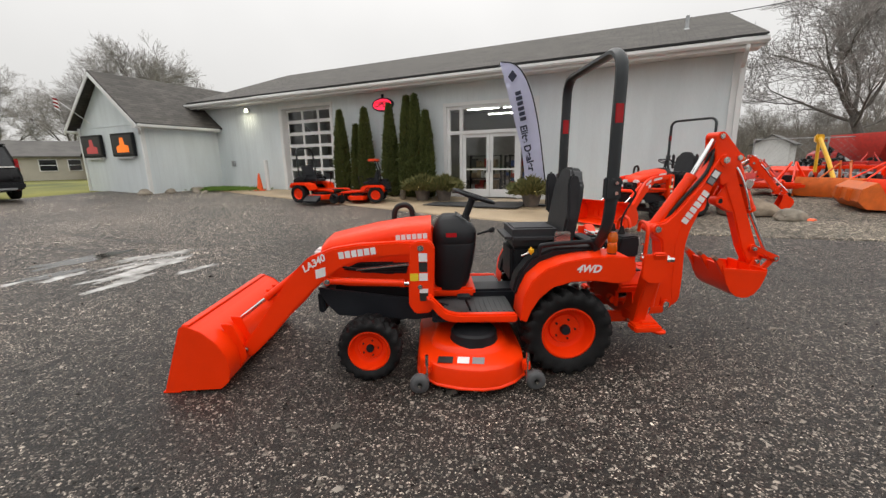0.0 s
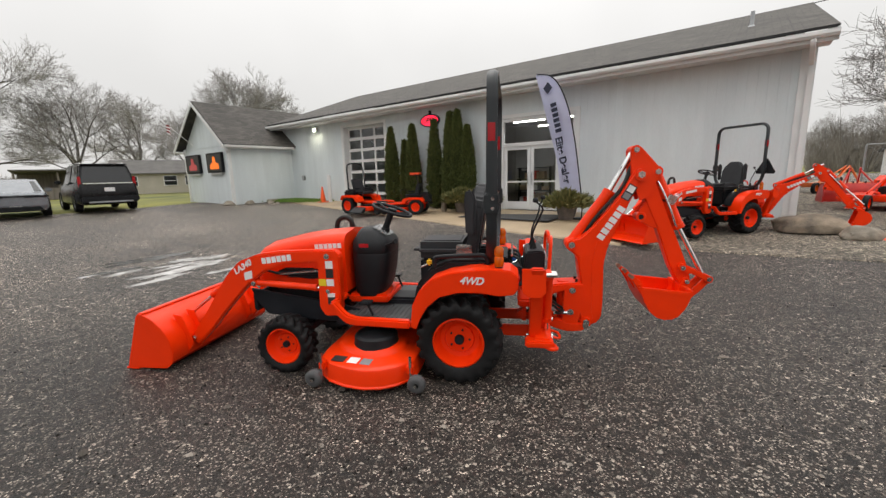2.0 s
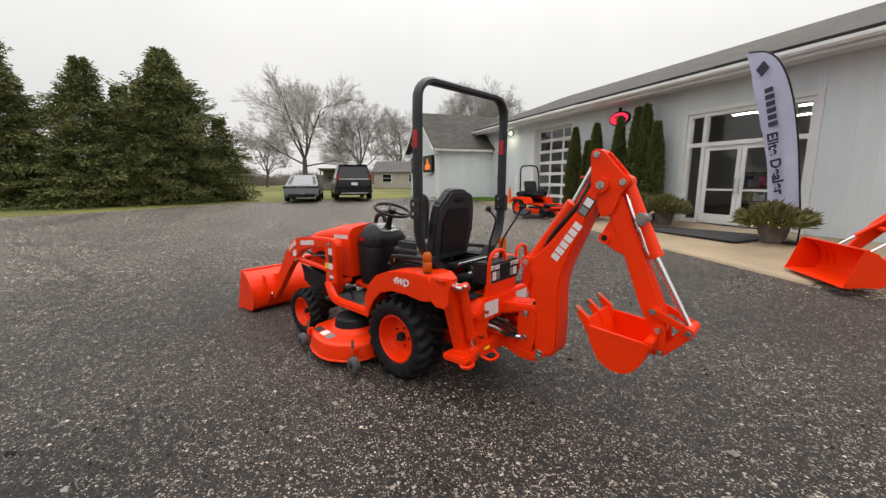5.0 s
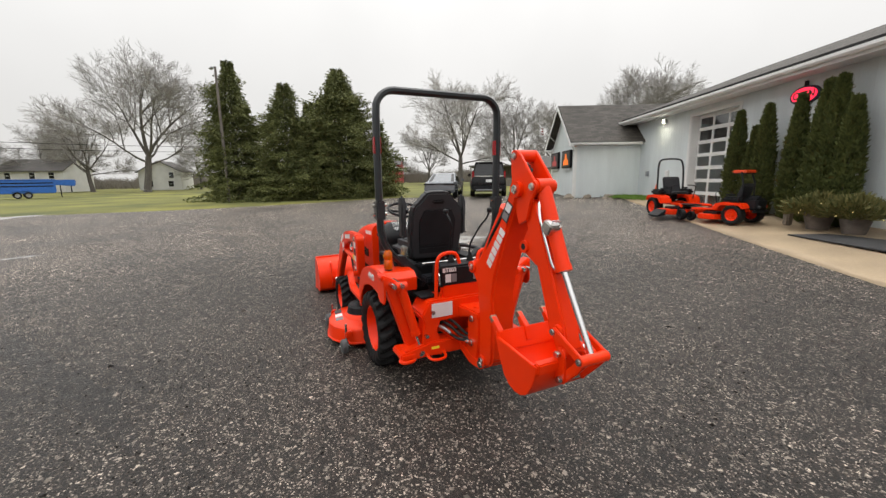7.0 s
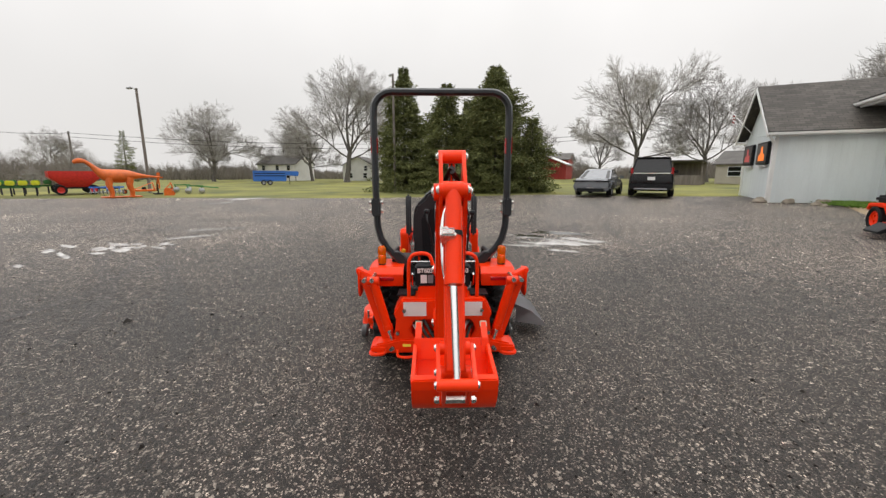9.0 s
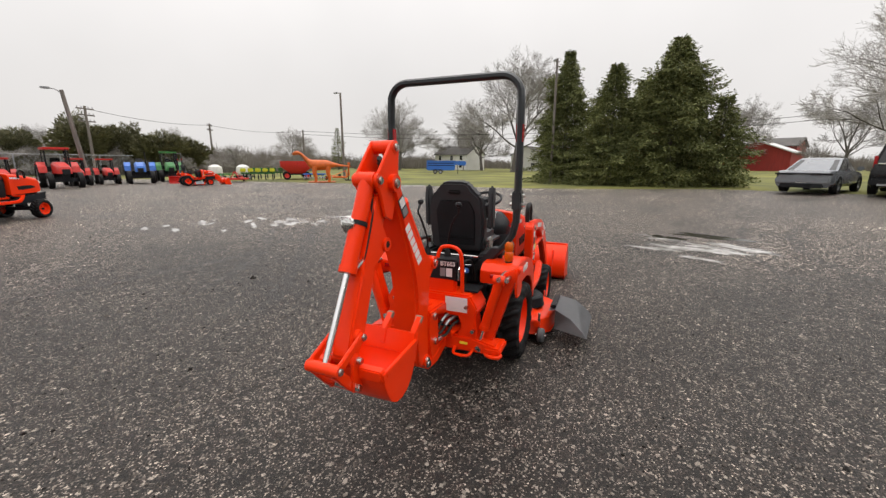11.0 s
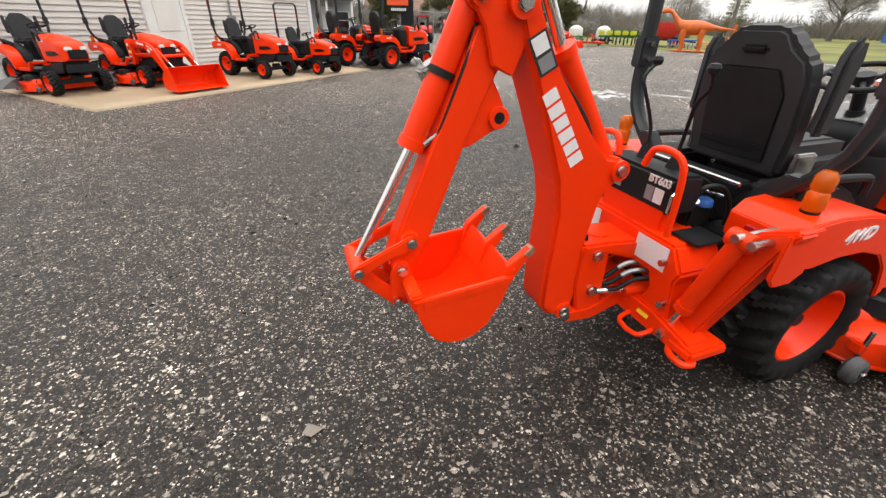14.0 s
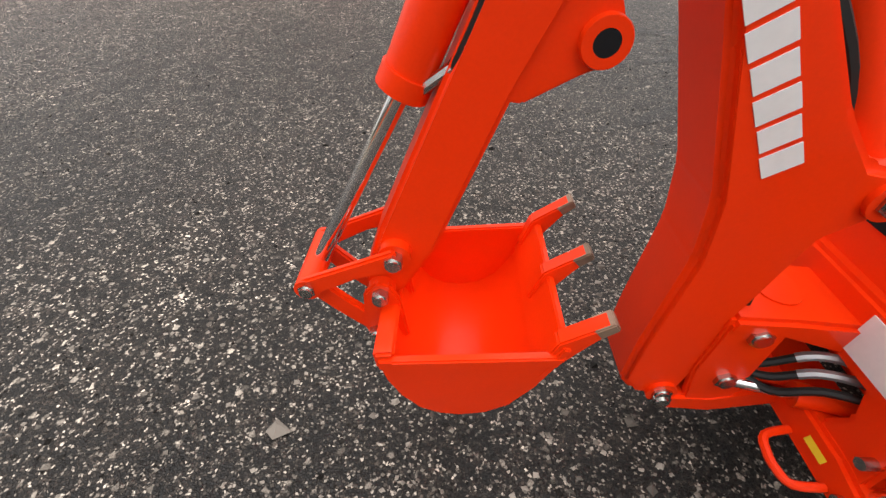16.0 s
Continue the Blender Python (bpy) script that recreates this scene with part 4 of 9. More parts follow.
    chute = part("discharge_chute", b, CHUTE, deck, "grey plastic discharge chute")
    part("hinge", box((-0.59, 0.735, 0.315), (0.32, 0.05, 0.03), 0.006), BLACK, chute)


def turn_about(x, z, degrees):
    """A turn about an axis across the tractor at x, z."""
    return Matrix.Translation((x, 0, z)) @ Matrix.Rotation(radians(degrees), 4, "Y") @ Matrix.Translation((-x, 0, -z))


def add_backhoe(T, reach=None):
    """reach: turns of boom, dipper and bucket from the folded pose, in degrees."""
    C = 0.03
    held = set(T.children)
    F = ORANGE
    # sub-frame and main frame
    b = bmesh.new()
    for s in (-1, 1):
        box((0.18, s * 0.19, 0.30), (0.86, 0.03, 0.09), 0.006, bm=b)
    part("subframe", b, F, T)
    X = 0.60
    b = prism([(-0.34, 0.54), (-0.36, 0.60), (-0.30, 0.70), (0.30, 0.70), (0.36, 0.60), (0.34, 0.54)], X - 0.17, X + 0.06, "x", 0.012)
    box((X, 0, 0.80), (0.05, 0.36, 0.26), 0.01, bm=b)
    prism([(-0.50, 0.29), (-0.50, 0.36), (-0.30, 0.40), (0.30, 0.40), (0.50, 0.36), (0.50, 0.29)], X - 0.06, X + 0.07, "x", 0.012, bm=b)
    for s in (-1, 1):
        prism([(s * 0.34, 0.56), (s * 0.20, 0.56), (s * 0.24, 0.47), (s * 0.20, 0.38), (s * 0.36, 0.38)], X - 0.06, X + 0.055, "x", 0.01, bm=b)
        box((X - 0.02, s * 0.47, 0.325), (0.20, 0.12, 0.05), 0.012, bm=b)
    box((X - 0.12, 0, 0.48), (0.03, 0.44, 0.18), 0.004, bm=b)
    frame_ = part("backhoe_frame", b, F, T, "orange backhoe main frame")
    part("tread_pad", box((X - 0.09, 0.27, 0.709), (0.16, 0.13, 0.012), 0.003), BLACK, frame_)
    part("tread_pad", box((X - 0.09, -0.27, 0.709), (0.16, 0.13, 0.012), 0.003), BLACK, frame_)
    for s in (-1, 1):
        decal(frame_, "decal", [(X + 0.0625, s * 0.12, 0.575), (X + 0.0625, s * 0.285, 0.575), (X + 0.0625, s * 0.285, 0.68), (X + 0.0625, s * 0.12, 0.68)], WHITE_D, "white instruction decal")
        part("tow_loop", pipe(curve_pts([(X + 0.07, s * 0.20, 0.315), (X + 0.13, s * 0.21, 0.30), (X + 0.145, s * 0.25, 0.295), (X + 0.145, s * 0.29, 0.295), (X + 0.13, s * 0.325, 0.30), (X + 0.07, s * 0.335, 0.315)], 4), 0.011, 8), F, frame_)
        decal(frame_, "decal", [(X + 0.075, s * 0.235, 0.345), (X + 0.075, s * 0.295, 0.345), (X + 0.06, s * 0.295, 0.385), (X + 0.06, s * 0.235, 0.385)], YELLOW_D, "yellow warning decal")
        for yy, zz in ((0.33, 0.45), (0.38, 0.325), (0.28, 0.62)):
            part("bolt", rod((X + 0.04, s * yy, zz), (X + 0.085, s * yy, zz), 0.014, seg=8), STEEL, frame_)
    # control console with levers
    con = part("control_console", prism([(0.47, 0.78), (0.49, 0.935), (0.60, 0.945), (0.635, 0.93), (0.63, 0.78)], -0.20, 0.20, "y", 0.012), BLACK, T, "black backhoe control box")
    for s in (-1, 1):
        tm = Matrix.Translation((0.638, s * 0.128, 0.905)) @ Matrix(((0, 0, 1, 0), (1, 0, 0, 0), (0, 1, 0, 0), (0, 0, 0, 1)))
        lettering("lettering", "BT603", 0.042, WHITE_D, con, tm, label="white lettering")
        decal(con, "decal", [(0.6365, s * 0.16, 0.815), (0.6365, s * 0.115, 0.815), (0.6365, s * 0.115, 0.875), (0.6365, s * 0.16, 0.875)], WHITE_D)
        decal(con, "decal", [(0.6365, s * 0.11, 0.815), (0.6365, s * 0.07, 0.815), (0.6365, s * 0.07, 0.875), (0.6365, s * 0.11, 0.875)], CHUTE)
    for y0, y1, x1 in ((-0.07, -0.115, 0.56), (0.09, 0.205, 0.64)):
        b = pipe(curve_pts([(0.55, y0, 0.94), (0.545, y0 * 1.05, 1.06), (0.60, (y0 + y1) / 2, 1.2), (0.615, y1 * 0.95, 1.26), (x1, y1, 1.315)], 5), 0.0075, 8)
        lever = part("control_lever", b, BLACK, con)
        part("knob", lathe([(0, 0.022), (0.016, 0.018), (0.022, 0.005), (0.018, -0.012), (0, -0.018)], pose(x1, y1, 1.32), 14), BLACK, lever)
        part("boot", lathe([(0.012, 0.06), (0.03, 0.0)], pose(0.55, y0, 0.94), 14), RUBBER, lever)
    for s in (-1, 1):
        part("grab_handle", pipe(curve_pts([(0.655, s * 0.245, 0.72), (0.665, s * 0.243, 0.93), (0.67, s * 0.228, 1.01), (0.675, s * 0.175, 1.04), (0.68, s * 0.10, 1.03), (0.685, s * 0.072, 0.96)], 5), 0.0135, 10), F, frame_, "orange grab handle")
        part("wire_handle", pipe([(0.64, s * 0.215, 0.80), (0.66, s * 0.218, 0.81), (0.66, s * 0.218, 0.88), (0.64, s * 0.215, 0.89)], 0.006, 6), CHROME, con)
    b = bmesh.new()
    for k in range(7):
        y = -0.19 + 0.055 * k
        pipe(curve_pts([(0.40, y, 0.74), (0.36, y * 0.9, 0.80 + 0.02 * (k % 3)), (0.30, y * 0.8, 0.78), (0.26, y, 0.70)], 4), 0.011, 6, bm=b)
    box((0.40, 0, 0.74), (0.14, 0.34, 0.10), 0.01, bm=b)
    valve = part("valve_block", b, HOSE, T, "black hydraulic valves and hoses")
    b = bmesh.new()
    for k in range(4):
        rod((0.36 + 0.03 * k, -0.15 + 0.1 * k, 0.80), (0.40 + 0.03 * k, -0.10 + 0.1 * k, 0.83), 0.010, bm=b)
    rod((0.33, -0.20, 0.80), (0.33, 0.2, 0.83), 0.012, bm=b)
    part("fitting", b, CHROME, valve)
    # seat linkage bar, hose ends and a blue filler cap behind the seat
    part("linkage_bar", rod((0.385, -0.24, 0.915), (0.385, 0.27, 0.915), 0.0085, seg=12), STEEL, valve, "bright cross bar behind the seat")
    part("seat_frame", box((0.30, 0, 0.885), (0.10, 0.46, 0.03), 0.008), BLACK, valve)
    part("filler_cap", lathe([(0.0, 0.03), (0.026, 0.03), (0.032, 0.02), (0.032, 0.0)], pose(0.40, 0.17, 0.79), 16), BLUEP, valve, "blue filler cap")
    for k in range(5):
        y = -0.15 + 0.075 * k
        hs = part("hose", pipe(curve_pts([(0.46, y, 0.80), (0.43, y + 0.02, 0.87 + 0.012 * (k % 2)), (0.37, y + 0.05, 0.875), (0.31, y + 0.06, 0.80), (0.29, y + 0.06, 0.70)], 5), 0.0105, 8), HOSE, valve)
        part("hose_end", rod((0.465, y, 0.785), (0.445, y + 0.01, 0.835), 0.0135, seg=6), STEEL, hs, "plated hose end")
    part("battery_plate", box((0.40, -0.16, 0.80), (0.12, 0.15, 0.05), 0.01), SLATE, valve)
    # stabilisers, folded up
    for s in (-1, 1):
        leg = prism([(s * 0.345, 0.31), (s * 0.43, 0.30), (s * 0.60, 0.83), (s * 0.635, 0.90), (s * 0.62, 0.915), (s * 0.505, 0.855)], 0.51, 0.595, "x", 0.008)
        st = part("stabilizer", leg, F, T, "folded orange stabilizer leg")
        part("pad", prism([(0.452, 0.735), (0.452, 0.90), (0.61, 0.893), (0.612, 0.735), (0.58, 0.70), (0.50, 0.70)], s * 0.60, s * 0.615, "y", 0.004, m=Matrix.Translation((0, s * 0.25 * 0.0, 0))), F, st)
        cylinder(T, (0.635, s * 0.50, 0.83), (0.635, s * 0.40, 0.47), (0.635, s * 0.37, 0.36), 0.032, 0.016, "stabilizer_cylinder")
        for yy, zz in ((0.505, 0.845), (0.56, 0.845), (0.37, 0.335)):
            part("pin", rod((0.49, s * yy, zz), (0.685, s * yy, zz), 0.016, seg=10), STEEL, st)
        part("foot_loop", pipe(curve_pts([(0.66, s * 0.42, 0.30), (0.69, s * 0.45, 0.295), (0.70, s * 0.515, 0.30), (0.66, s * 0.53, 0.30), (0.63, s * 0.50, 0.30)], 4), 0.014, 8), F, frame_)
    # swing post
    b = prism([(0.64, 0.31), (0.82, 0.25), (0.96, 0.26), (0.96, 0.33), (0.84, 0.33), (0.66, 0.40)], C - 0.10, C + 0.10, "y", 0.012)
    prism([(0.64, 0.54), (0.82, 0.60), (0.945, 0.61), (0.94, 0.66), (0.80, 0.655), (0.64, 0.64)], C - 0.10, C + 0.10, "y", 0.012, bm=b)
    rod((0.80, C, 0.26), (0.80, C, 0.66), 0.05, seg=18, bm=b)
    prism([(0.78, 0.28), (0.90, 0.28), (0.94, 0.45), (0.94, 0.64), (0.80, 0.64)], C - 0.095, C - 0.07, "y", 0.006, bm=b)
    prism([(0.78, 0.28), (0.90, 0.28), (0.94, 0.45), (0.94, 0.64), (0.80, 0.64)], C + 0.07, C + 0.095, "y", 0.006, bm=b)
    sw = part("swing_post", b, F, T)
    for x, z in ((0.86, 0.60), (0.85, 0.42), (0.97, 0.31)):
        pin(sw, x, z, C - 0.10, C + 0.10, 0.02)
    cylinder(T, (0.46, 0.23, 0.44), (0.70, 0.16, 0.42), (0.84, 0.12, 0.41), 0.028, 0.015, "swing_cylinder")
    cylinder(T, (0.46, -0.17, 0.44), (0.70, -0.10, 0.42), (0.84, -0.06, 0.41), 0.028, 0.015, "swing_cylinder")
    for k in range(6):
        s = -1 if k % 2 else 1
        y, lift = s * (0.13 + 0.035 * (k // 2)), 0.022 * (k // 2)
        run = curve_pts([(0.50, y * 1.25, 0.44 + lift), (0.60, y * 1.15, 0.525 - lift * 0.5), (0.69, y * 0.95, 0.53 - lift), (0.76, y * 0.7 + C * 0.5, 0.47 - lift), (0.82, s * 0.06 + C, 0.44), (0.87, s * 0.05 + C, 0.54), (0.90, s * 0.045 + C, 0.68)], 5)
        hose = part("hydraulic_hose", pipe(run, 0.0105, 8), HOSE, T, "black looped hydraulic hose")
        if k in (0, 2, 5):
            part("hose_sleeve", pipe(run[4:13], 0.0118, 8), GALV, hose, "bright spring sleeve")
        part("fitting", rod(run[3], run[4], 0.014, seg=6), STEEL, hose)
    # boom
    outline = [(0.93, 0.30), (1.045, 0.315), (1.092, 0.372), (1.098, 0.534), (1.092, 0.812), (1.118, 0.949), (1.21, 1.177), (1.30, 1.387), (1.345, 1.50), (1.335, 1.535), (1.285, 1.53), (1.245, 1.46),
               (1.17, 1.32), (0.99, 1.10), (0.905, 1.02), (0.82, 1.005), (0.80, 0.945), (0.89, 0.87), (0.925, 0.645), (0.915, 0.45)]
    boom = part("boom", prism(outline, C - 0.083, C + 0.083, "y", 0.014, seg=3), F, T, "bent orange backhoe boom")
    prism_pts = [(1.03, 0.335), (1.078, 0.385), (1.083, 0.53), (1.077, 0.81), (1.103, 0.95), (1.195, 1.18), (1.285, 1.39), (1.25, 1.41), (1.14, 1.19), (1.03, 0.98), (1.0, 0.81), (1.01, 0.45)]
    for s in (-1, 1):
        y = C + s * 0.0835
        part("side_plate", prism(prism_pts, y - 0.003, y + 0.003, "y", 0.0015), F, boom)
        um = Matrix.Translation((1.128, C + s * 0.0875, 1.135)) @ side_m(s) @ Matrix.Rotation(radians(57 if s < 0 else -57), 4, "Z")
        bars("brand_mark", 6, 0.30, 0.056, WHITE_D, boom, um, 0.2)
        dm = Matrix.Translation((1.245, C + s * 0.0875, 1.365)) @ side_m(s) @ Matrix.Rotation(radians(60 if s < 0 else -60), 4, "Z")
        part("decal", box((0, 0, 0), (0.12, 0.066, 0.002), m=dm), BLACK_D, boom, "black and white warning decal")
        part("decal", box((0.028 if s < 0 else -0.028, 0, 0.0015), (0.05, 0.05, 0.002), m=dm), WHITE_D, boom)
        part("decal", box((-0.03 if s < 0 else 0.03, 0, 0.0015), (0.045, 0.05, 0.002), m=dm), CHUTE, boom)
    for x, z, r in ((0.845, 0.965, 0.04), (1.325, 1.495, 0.045), (0.975, 0.335, 0.04)):
        part("boss", rod((x, C - 0.095, z), (x, C + 0.095, z), r, seg=18), F, boom)
    for x, z in ((0.845, 0.965), (1.325, 1.495), (0.975, 0.335)):
        pin(boom, x, z, C - 0.095, C + 0.095, 0.02)
    cylinder(T, (0.845, C, 0.965), (1.125, C, 1.375), (1.28, C, 1.672), 0.042, 0.02, "boom_cylinder")
    part("hose", pipe(curve_pts([(0.93, C + 0.03, 1.0), (1.02, C + 0.05, 1.15), (1.16, C + 0.055, 1.30), (1.24, C + 0.05, 1.42), (1.28, C + 0.03, 1.55), (1.34, C, 1.60)], 5), 0.014, 8), HOSE, boom)
    part("hose", pipe(curve_pts([(0.93, C - 0.03, 1.02), (1.02, C - 0.05, 1.17), (1.15, C - 0.055, 1.33), (1.22, C - 0.05, 1.43), (1.27, C - 0.03, 1.56), (1.33, C, 1.62)], 5), 0.014, 8), HOSE, boom)
    # dipper
    box_out = [(1.31, 1.44), (1.44, 1.44), (1.55, 1.17), (1.692, 0.83), (1.735, 0.70), (1.715, 0.645), (1.67, 0.645), (1.635, 0.69), (1.58, 0.79), (1.465, 1.10), (1.365, 1.32), (1.30, 1.387)]
    dip = part("dipper", prism(box_out, C - 0.048, C + 0.048, "y", 0.010, seg=3), F, T, "orange backhoe dipper arm")
    top = [(1.245, 1.675), (1.262, 1.703), (1.30, 1.706), (1.325, 1.69), (1.452, 1.545), (1.468, 1.515), (1.462, 1.48), (1.43, 1.43), (1.40, 1.33), (1.33, 1.30), (1.295, 1.387), (1.258, 1.486)]
    for s in (-1, 1):
        part("side_plate", prism(top, C + s * 0.050, C + s * 0.068, "y", 0.004), F, dip)
        part("lug", prism([(1.40, 1.33), (1.345, 1.235), (1.325, 1.19), (1.33, 1.145), (1.37, 1.13), (1.45, 1.085), (1.50, 1.09), (1.46, 1.25)], C + s * 0.018, C + s * 0.036, "y", 0.004), F, dip)
    for x, z, r in ((1.285, 1.675, 0.034), (1.445, 1.512, 0.034), (1.661, 0.788, 0.032), (1.696, 0.682, 0.03)):
        part("boss", rod((x, C - 0.070, z), (x, C + 0.070, z), r, seg=18), F, dip)
    for x, z in ((1.285, 1.675), (1.445, 1.512)):
        pin(dip, x, z, C - 0.072, C + 0.072, 0.016)
    lm = Matrix.Translation((1.352, C, 1.176)) @ Matrix.Rotation(radians(90), 4, "X")
    part("lug_bushing", lathe([(0.019, -0.05), (0.034, -0.05), (0.036, -0.046), (0.036, 0.046), (0.034, 0.05), (0.019, 0.05), (0.019, -0.05)], lm, 22), F, dip, "open orange pin boss")
    # solid black plug; its colour stands for the shade inside the boss
    part("bore_shade", rod((1.352, C - 0.0495, 1.176), (1.352, C + 0.0495, 1.176), 0.0186, seg=20), BLACK, dip, "black plug for the shade inside the pin hole")
    cylinder(T, (1.445, C, 1.512), (1.635, C - 0.006, 1.09), (1.838, C, 0.712), 0.040, 0.017, "bucket_cylinder")
    b = box((0, 0, 0), (0.07, 0.075, 0.065), 0.008, m=Matrix.Translation((1.555, C - 0.03, 1.305)) @ Matrix.Rotation(radians(30), 4, "Y"))
    light = part("work_light", b, STEEL, dip, "small square silver work light")
    part("strap", rod((1.532, C, 1.318), (1.541, C, 1.298), 0.0425), BLACK, light)
    part("lens", box((0, 0, 0), (0.008, 0.06, 0.05), 0.003, m=Matrix.Translation((1.59, C - 0.03, 1.325)) @ Matrix.Rotation(radians(30), 4, "Y")), CLEAR, light)
    part("hose", pipe(curve_pts([(1.46, C - 0.03, 1.44), (1.50, C - 0.055, 1.35), (1.565, C - 0.055, 1.20), (1.60, C - 0.045, 1.11), (1.635, C - 0.02, 1.085)], 5), 0.009, 8), CHROME, dip)
    near = curve_pts([(1.44, C + 0.02, 1.44), (1.475, C + 0.035, 1.33), (1.53, C + 0.035, 1.19), (1.56, C + 0.03, 1.13)], 5)
    hs = part("hose", pipe(near, 0.0085, 8), HOSE, dip, "black hose along the cylinder")
    part("hose_end", rod((1.556, C + 0.03, 1.135), (1.602, C + 0.018, 1.098), 0.010, seg=8), STEEL, hs)
    # bucket linkage
    for s in (-1, 1):
        part("link", prism(ribbon([(1.651, 0.792), (1.75, 0.755), (1.852, 0.703)], [0.052, 0.038, 0.05]), C + s * 0.070, C + s * 0.088, "y", 0.005), F, T)
        part("link", prism(ribbon([(1.852, 0.703), (1.79, 0.63), (1.712, 0.55)], [0.048, 0.05, 0.05]), C + s * 0.046, C + s * 0.066, "y", 0.005), F, T)
    b = rod((1.847, C - 0.088, 0.703), (1.847, C + 0.088, 0.703), 0.027, seg=18)
    part("link_tube", b, F, T)
    for x, z in ((1.661, 0.788), (1.847, 0.703), (1.696, 0.682), (1.716, 0.554)):
        pin(T, x, z, C - 0.086, C + 0.086, 0.014, 0.012)
    # bucket
    h = 0.20
    shell = [(1.335, 0.655), (1.365, 0.55), (1.41, 0.47), (1.46, 0.43), (1.515, 0.415), (1.565, 0.42), (1.61, 0.445), (1.65, 0.50), (1.675, 0.56), (1.69, 0.63)]
    cx, cz = 1.51, 0.66
    inner = [(x + (cx - x) * 0.06, z + (cz - z) * 0.06) for x, z in shell]
    bk = part("backhoe_bucket", prism(shell + inner[::-1], C - h, C + h, "y"), F, T, "small orange toothed digging bucket")
    for s in (-1, 1):
        y = C + s * h
        part("side_plate", prism([(1.325, 0.66)] + shell[1:], y - 0.007, y + 0.007, "y", 0.003), F, bk)
        part("ear", prism([(1.64, 0.53), (1.735, 0.53), (1.745, 0.565), (1.735, 0.68), (1.705, 0.715), (1.675, 0.71), (1.655, 0.66)], C + s * 0.058, C + s * 0.074, "y", 0.005), F, bk)
        part("rim_strip", prism([(1.322, 0.668), (1.665, 0.634), (1.66, 0.600), (1.335, 0.633)], y - 0.010, y + 0.010, "y", 0.004), F, bk)
    part("back_beam", prism([(1.655, 0.652), (1.70, 0.645), (1.695, 0.59), (1.668, 0.575)], C - h, C + h, "y", 0.006), F, bk)
    part("lip_plate", prism([(1.318, 0.69), (1.334, 0.695), (1.372, 0.585), (1.358, 0.575)], C - h - 0.008, C + h + 0.008, "y", 0.003), F, bk)
    for k in (-1, 0, 1):
        y = C + k * (h - 0.017)
        tooth = part("tooth", prism([(1.250, 0.752), (1.262, 0.764), (1.345, 0.70), (1.368, 0.62), (1.345, 0.60), (1.300, 0.675)], y - 0.018, y + 0.018, "y", 0.004), F, bk, "orange bucket tooth")
        part("tip", prism([(1.243, 0.750), (1.257, 0.768), (1.290, 0.742), (1.272, 0.722)], y - 0.0195, y + 0.0195, "y", 0.003), WORN, tooth, "worn bare steel tip")
    if reach:
        swing = Matrix.Translation((0.80, C, 0)) @ Matrix.Rotation(radians(reach[3]), 4, "Z") @ Matrix.Translation((-0.80, -C, 0))
        mb = swing @ turn_about(0.975, 0.335, reach[0])
        md = mb @ turn_about(1.325, 1.495, reach[1])
        mk = md @ turn_about(1.696, 0.682, reach[2])
        for ob in set(T.children) - held:
            kind = ob.name.split(".")[0]
            if kind in ("boom", "boom_cylinder"):
                ob.matrix_basis = mb
            elif kind == "swing_post":
                ob.matrix_basis = swing
            elif kind in ("dipper", "bucket_cylinder"):
                ob.matrix_basis = md
            elif kind in ("link", "link_tube", "pin", "backhoe_bucket"):
                ob.matrix_basis = mk


# ---- the shop ----
def panel_wall(name, x0, x1, z0, z1, holes, y0, y1, mat, m, parent):
    """A wall along local x with rectangular holes (x0, x1, z0, z1), built of blocks round them."""
    xs = sorted({x0, x1, *[h[0] for h in holes], *[h[1] for h in holes]})
    zs = sorted({z0, z1, *[h[2] for h in holes], *[h[3] for h in holes]})
    b = bmesh.new()
    for a, c in zip(xs, xs[1:]):
        for d, e in zip(zs, zs[1:]):
            mx, mz = (a + c) / 2, (d + e) / 2
            if not any(h[0] < mx < h[1] and h[2] < mz < h[3] for h in holes):
                box((mx, (y0 + y1) / 2, mz), (c - a, y1 - y0, e - d), bm=b)
    bmesh.ops.remove_doubles(b, verts=b.verts, dist=0.0005)
    b.transform(m)
    return part(name, b, mat, parent, smooth=False)


shop = thing("shop_building", "long pale grey metal-sided shop with dark shingle roof", "building", kind="structure")
GAR = (-8.05, -5.48, 0.0, 3.76)
DOOR = (-0.46, 2.55, 0.0, 3.32)
panel_wall("wall_front", -12.8, 7.63, -0.3, 4.15, [GAR, DOOR], 0.0, 0.16, SIDING, BW, shop)
panel_wall("wall_gable", 7.48, 7.63, -0.3, 4.15, [], 0.16, 11.2, SIDING, BW, shop)
b = prism([(0.0, 4.15), (11.2, 4.15), (5.5, 6.2)], 7.48, 7.63, "x", m=BW)
part("gable_top", b, SIDING, shop)
panel_wall("wall_back", -12.8, 7.63, -0.3, 4.15, [], 11.04, 11.2, SIDING, BW, shop)
panel_wall("wall_side", -12.8, -12.64, -0.3, 4.15, [], 0.16, 11.04, SIDING, BW, shop)


